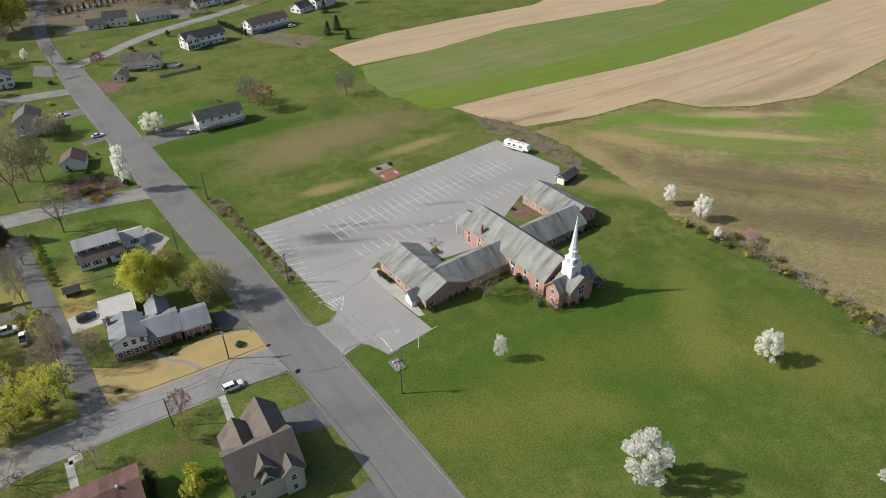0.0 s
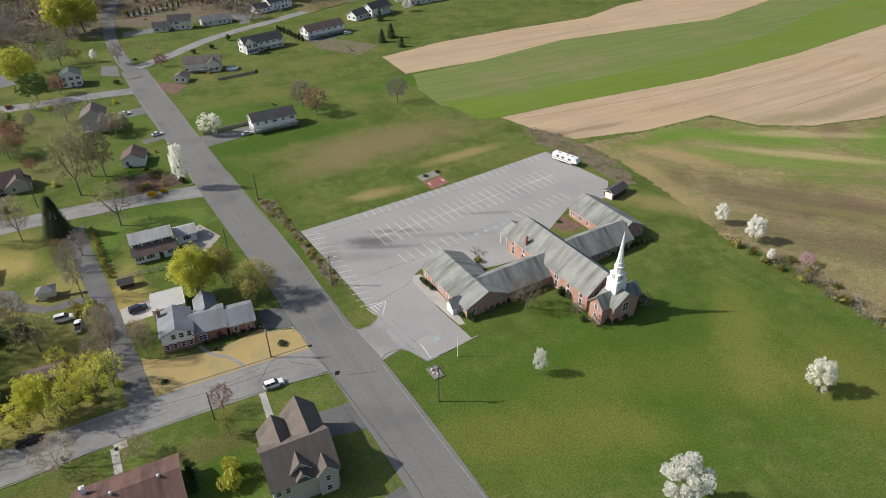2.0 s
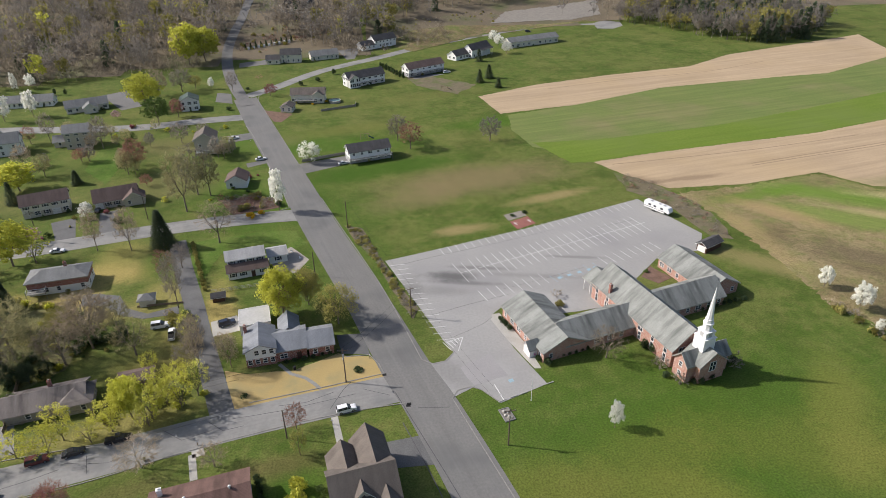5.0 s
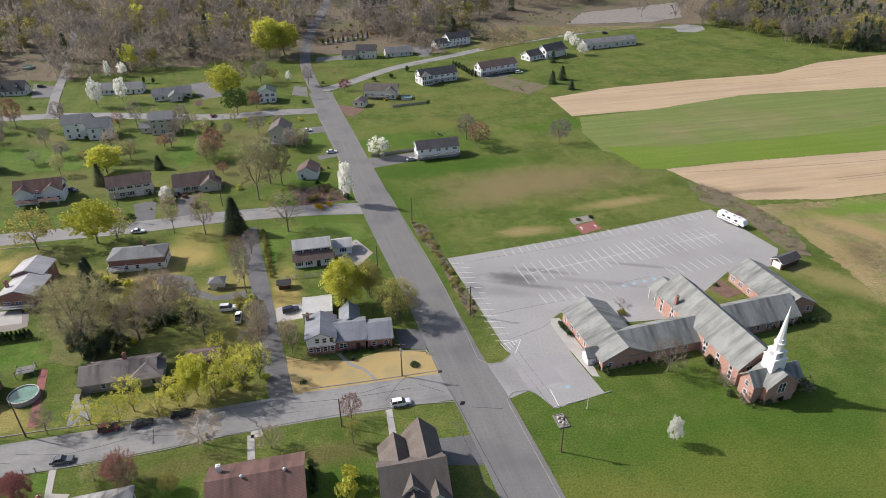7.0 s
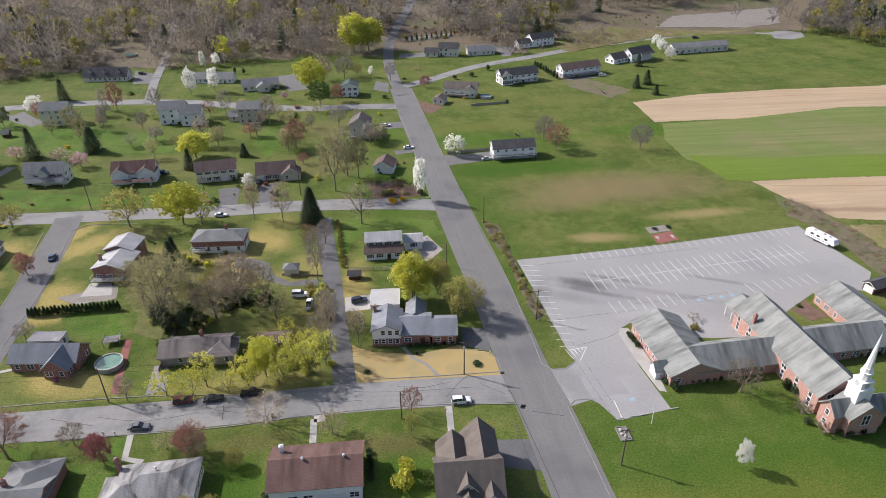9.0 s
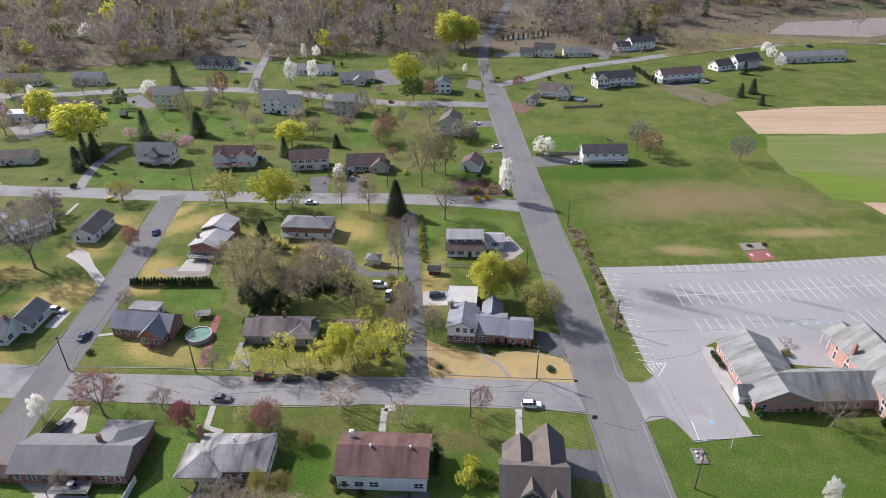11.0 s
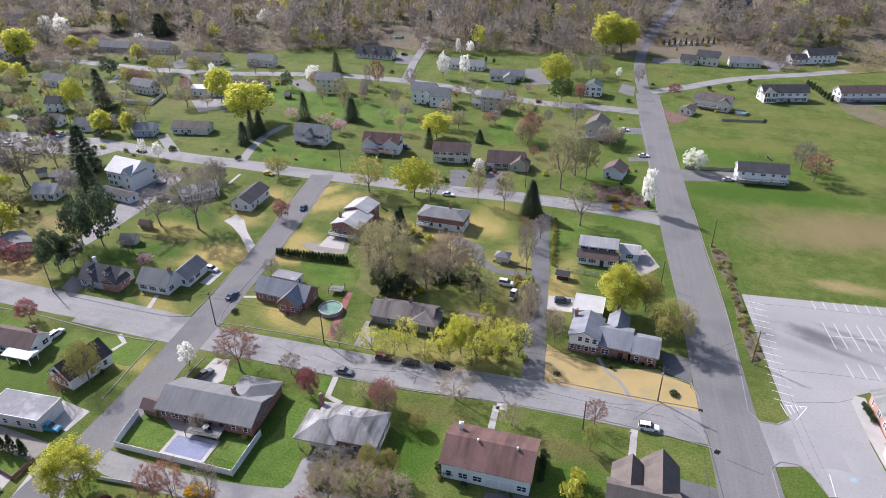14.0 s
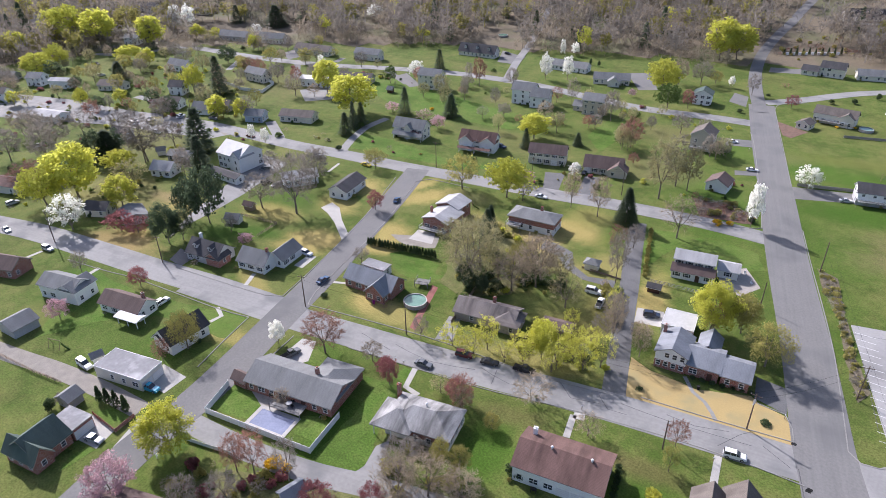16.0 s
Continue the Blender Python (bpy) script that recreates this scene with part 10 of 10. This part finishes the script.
def garden_table(x, y, z, turn, label="grey patio table on a deck"):
    ob = tagged(new("garden_table"), label, "table")
    ob.matrix_basis = pose(x, y, ground_z(x, y) + z, 0, 0, turn)
    bm = bmesh.new()
    loft(bm, [[(0.75 * k * math.cos(a), 0.75 * k * math.sin(a), h) for a in [6.2832 * i / 16 for i in range(16)]] for h, k in ((0.7, 0.95), (0.72, 1.0), (0.75, 1.0))])
    part("tabletop", bm, M_GREYWALL, ob)
    for sx in (-0.4, 0.4):
        for sy in (-0.4, 0.4):
            part("leg", slabs((sx - 0.03, sx + 0.03, sy - 0.03, sy + 0.03, 0, 0.71)), M_METAL, ob)
    return ob


def garden_chair(x, y, z, turn, material, label):
    ob = tagged(new("garden_chair"), label, "chair", group="garden chairs")
    ob.matrix_basis = pose(x, y, ground_z(x, y) + z, 0, 0, turn)
    part("seat", slabs((-0.27, 0.27, -0.27, 0.27, 0.4, 0.45)), material, ob)
    part("backrest", slabs((-0.27, 0.27, 0.24, 0.29, 0.45, 1.0)), material, ob)
    for sx in (-0.24, 0.24):
        for sy in (-0.24, 0.24):
            part("leg", slabs((sx - 0.025, sx + 0.025, sy - 0.025, sy + 0.025, 0, 0.41)), material, ob)
    return ob


def mailbox(x, y, turn):
    ob = tagged(new("mailbox"), "grey metal mailbox on a wooden post", "mailbox")
    ob.matrix_basis = pose(x, y, ground_z(x, y), 0, 0, turn)
    part("post", slabs((-0.06, 0.06, -0.06, 0.06, -0.1, 1.05)), M_WOOD, ob)
    bm = bmesh.new()
    loft(bm, [[(px, 0.12 * math.cos(a) * (1 if px else 1), 1.17 + 0.13 * math.sin(a)) for a in [6.2832 * i / 10 for i in range(10)]] for px in (-0.26, 0.26)])
    part("box", bm, M_METAL, ob)
    part("flag", slabs((0.05, 0.1, 0.125, 0.14, 1.15, 1.35)), M_CAR["red"], ob)
    return ob


def wheel_stop(x, y, turn):
    ob = tagged(new("wheel_stop"), "pale concrete wheel stop at the car park's edge", "wheel stop", group="wheel stops")
    ob.matrix_basis = pose(x, y, 0.06, 0, 0, turn)
    bm = bmesh.new()
    loft(bm, [[(px, a, b) for a, b in ((-0.12, 0), (0.12, 0), (0.08, 0.16), (-0.08, 0.16))] for px in (-0.95, 0.95)])
    part("body", bm, M_CONCRETE, ob)
    for px in (-0.6, 0.6):
        part("pin", slabs((px - 0.03, px + 0.03, -0.03, 0.03, 0.14, 0.175)), M_METAL, ob)
    return ob


def stone_bed(x, y, turn):
    """A timber-edged square bed with pale boulders and a low bench slab."""
    ob = tagged(new("stone_bed"), "timber-framed garden bed with pale boulders on the church lawn", "garden bed")
    ob.matrix_basis = pose(x, y, 0, 0, 0, turn)
    for sx, sy, lx, ly in ((0, -1.9, 1.25, 0.1), (0, 1.9, 1.25, 0.1), (-1.15, 0, 0.1, 1.8), (1.15, 0, 0.1, 1.8)):
        part("timber", slabs((sx - lx, sx + lx, sy - ly, sy + ly, -0.05, 0.28)), M_GREYWOOD, ob)
    part("soil", slabs((-1.05, 1.05, -1.8, 1.8, 0.0, 0.16)), M_GRAVEL, ob)
    rng = random.Random(9)
    for px, py, r in ((-0.3, 1.0, 0.42), (0.45, 0.5, 0.3), (-0.5, -0.2, 0.34), (0.2, -0.9, 0.46), (0.6, -1.3, 0.25)):
        bm = bmesh.new()
        bmesh.ops.create_icosphere(bm, subdivisions=2, radius=r)
        for v in bm.verts:
            v.co *= rng.uniform(0.82, 1.12)
            v.co.z *= 0.7
        part("boulder", bm, M_CONCRETE, ob).matrix_basis = Matrix.Translation((px, py, 0.3))
    return ob


for sx, sy in ((25.4, 109.1), (28.3, 110.1), (30.9, 110.9), (37.9, 113.6)):
    wheel_stop(sx, sy, 18)
stone_bed(25.6, 104.6, 14)


wheelie_bin(-107.7, 64.3, M_CAR["blue"], "blue wheeled recycling bin beside the house")
wheelie_bin(-107.8, 107.5, M_LEAF["magenta"], "purple wheeled bin in front of the brick house")
wheelie_bin(-22.9, 126.5, M_TYRE, "dark wheeled bin beside the house")
wheelie_bin(-37.5, 172.7, M_TYRE, "dark wheeled bin by the fence")
covered_grill(-104.8, 64.8)
covered_grill(-101.2, 65.3)
covered_grill(-38.9, 78.3)
garden_table(-94.9, 65.2, 1.2, 13)
garden_chair(-93.7, 65.2, 1.2, 90, M_TYRE, "dark patio chair on a grey deck")
garden_chair(-96.1, 65.2, 1.2, -90, M_TYRE, "dark patio chair on a grey deck")
garden_chair(-94.9, 66.4, 1.2, 180, M_TYRE, "dark patio chair on a grey deck")
garden_chair(-28.4, 184.8, 0, 20, M_TRIM, "white plastic garden chair on a patio")
garden_chair(-25.3, 180.3, 0, 80, M_TRIM, "white plastic garden chair on a patio")
garden_chair(-40.1, 79.6, 0, 10, M_TRIM, "white plastic garden chair on a patio")
mailbox(-84, 92.5, 10)
mailbox(-41.6, 104.4, 10)
mailbox(-4.5, 128.3, 100)
mailbox(-86.5, 92.2, 10)
mailbox(-13.2, 106.8, 10)
mailbox(-55, 288.2, 90)
mailbox(69, 468.2, 0)
mailbox(-126.6, 200.1, 10)
mailbox(-89.4, 206.5, 10)
patch("patio", [(-35.6, 181.8), (-28.9, 188.6), (-22.5, 179.6), (-26.1, 171.6), (-31.9, 173.9)], 0.0405, M_STONE, "grey paved patio beside the white house", "patio")
patch("patio", [(-107.9, 64.2), (-96.2, 67.9), (-93.2, 64.9), (-100.4, 61.8)], 0.0425, M_STONE, "narrow paved yard along the ranch house", "patio")
deck(-50.3, 549.4, 28, 22, 4, 0.8, "white-railed terrace deck of the hilltop house", M_TRIM)

for i in range(9):
    bx, by = (-82.2, 468)
    ex, ey = (-52.3, 483.3)
    px, py = bx + (ex - bx) * (i + 0.5) / 9, by + (ey - by) * (i + 0.5) / 9
    ob = tagged(new("garden_box"), "white wooden box standing between columnar evergreens", "box", group="white boxes between evergreens")
    ob.matrix_basis = pose(px, py, ground_z(px, py), 0, 0, 30)
    part("body", slabs((-0.7, 0.7, -0.5, 0.5, -0.3, 1.7)), M_TRIM, ob)
    part("lid", slabs((-0.78, 0.78, -0.58, 0.58, 1.7, 1.8)), M_TRIM, ob)
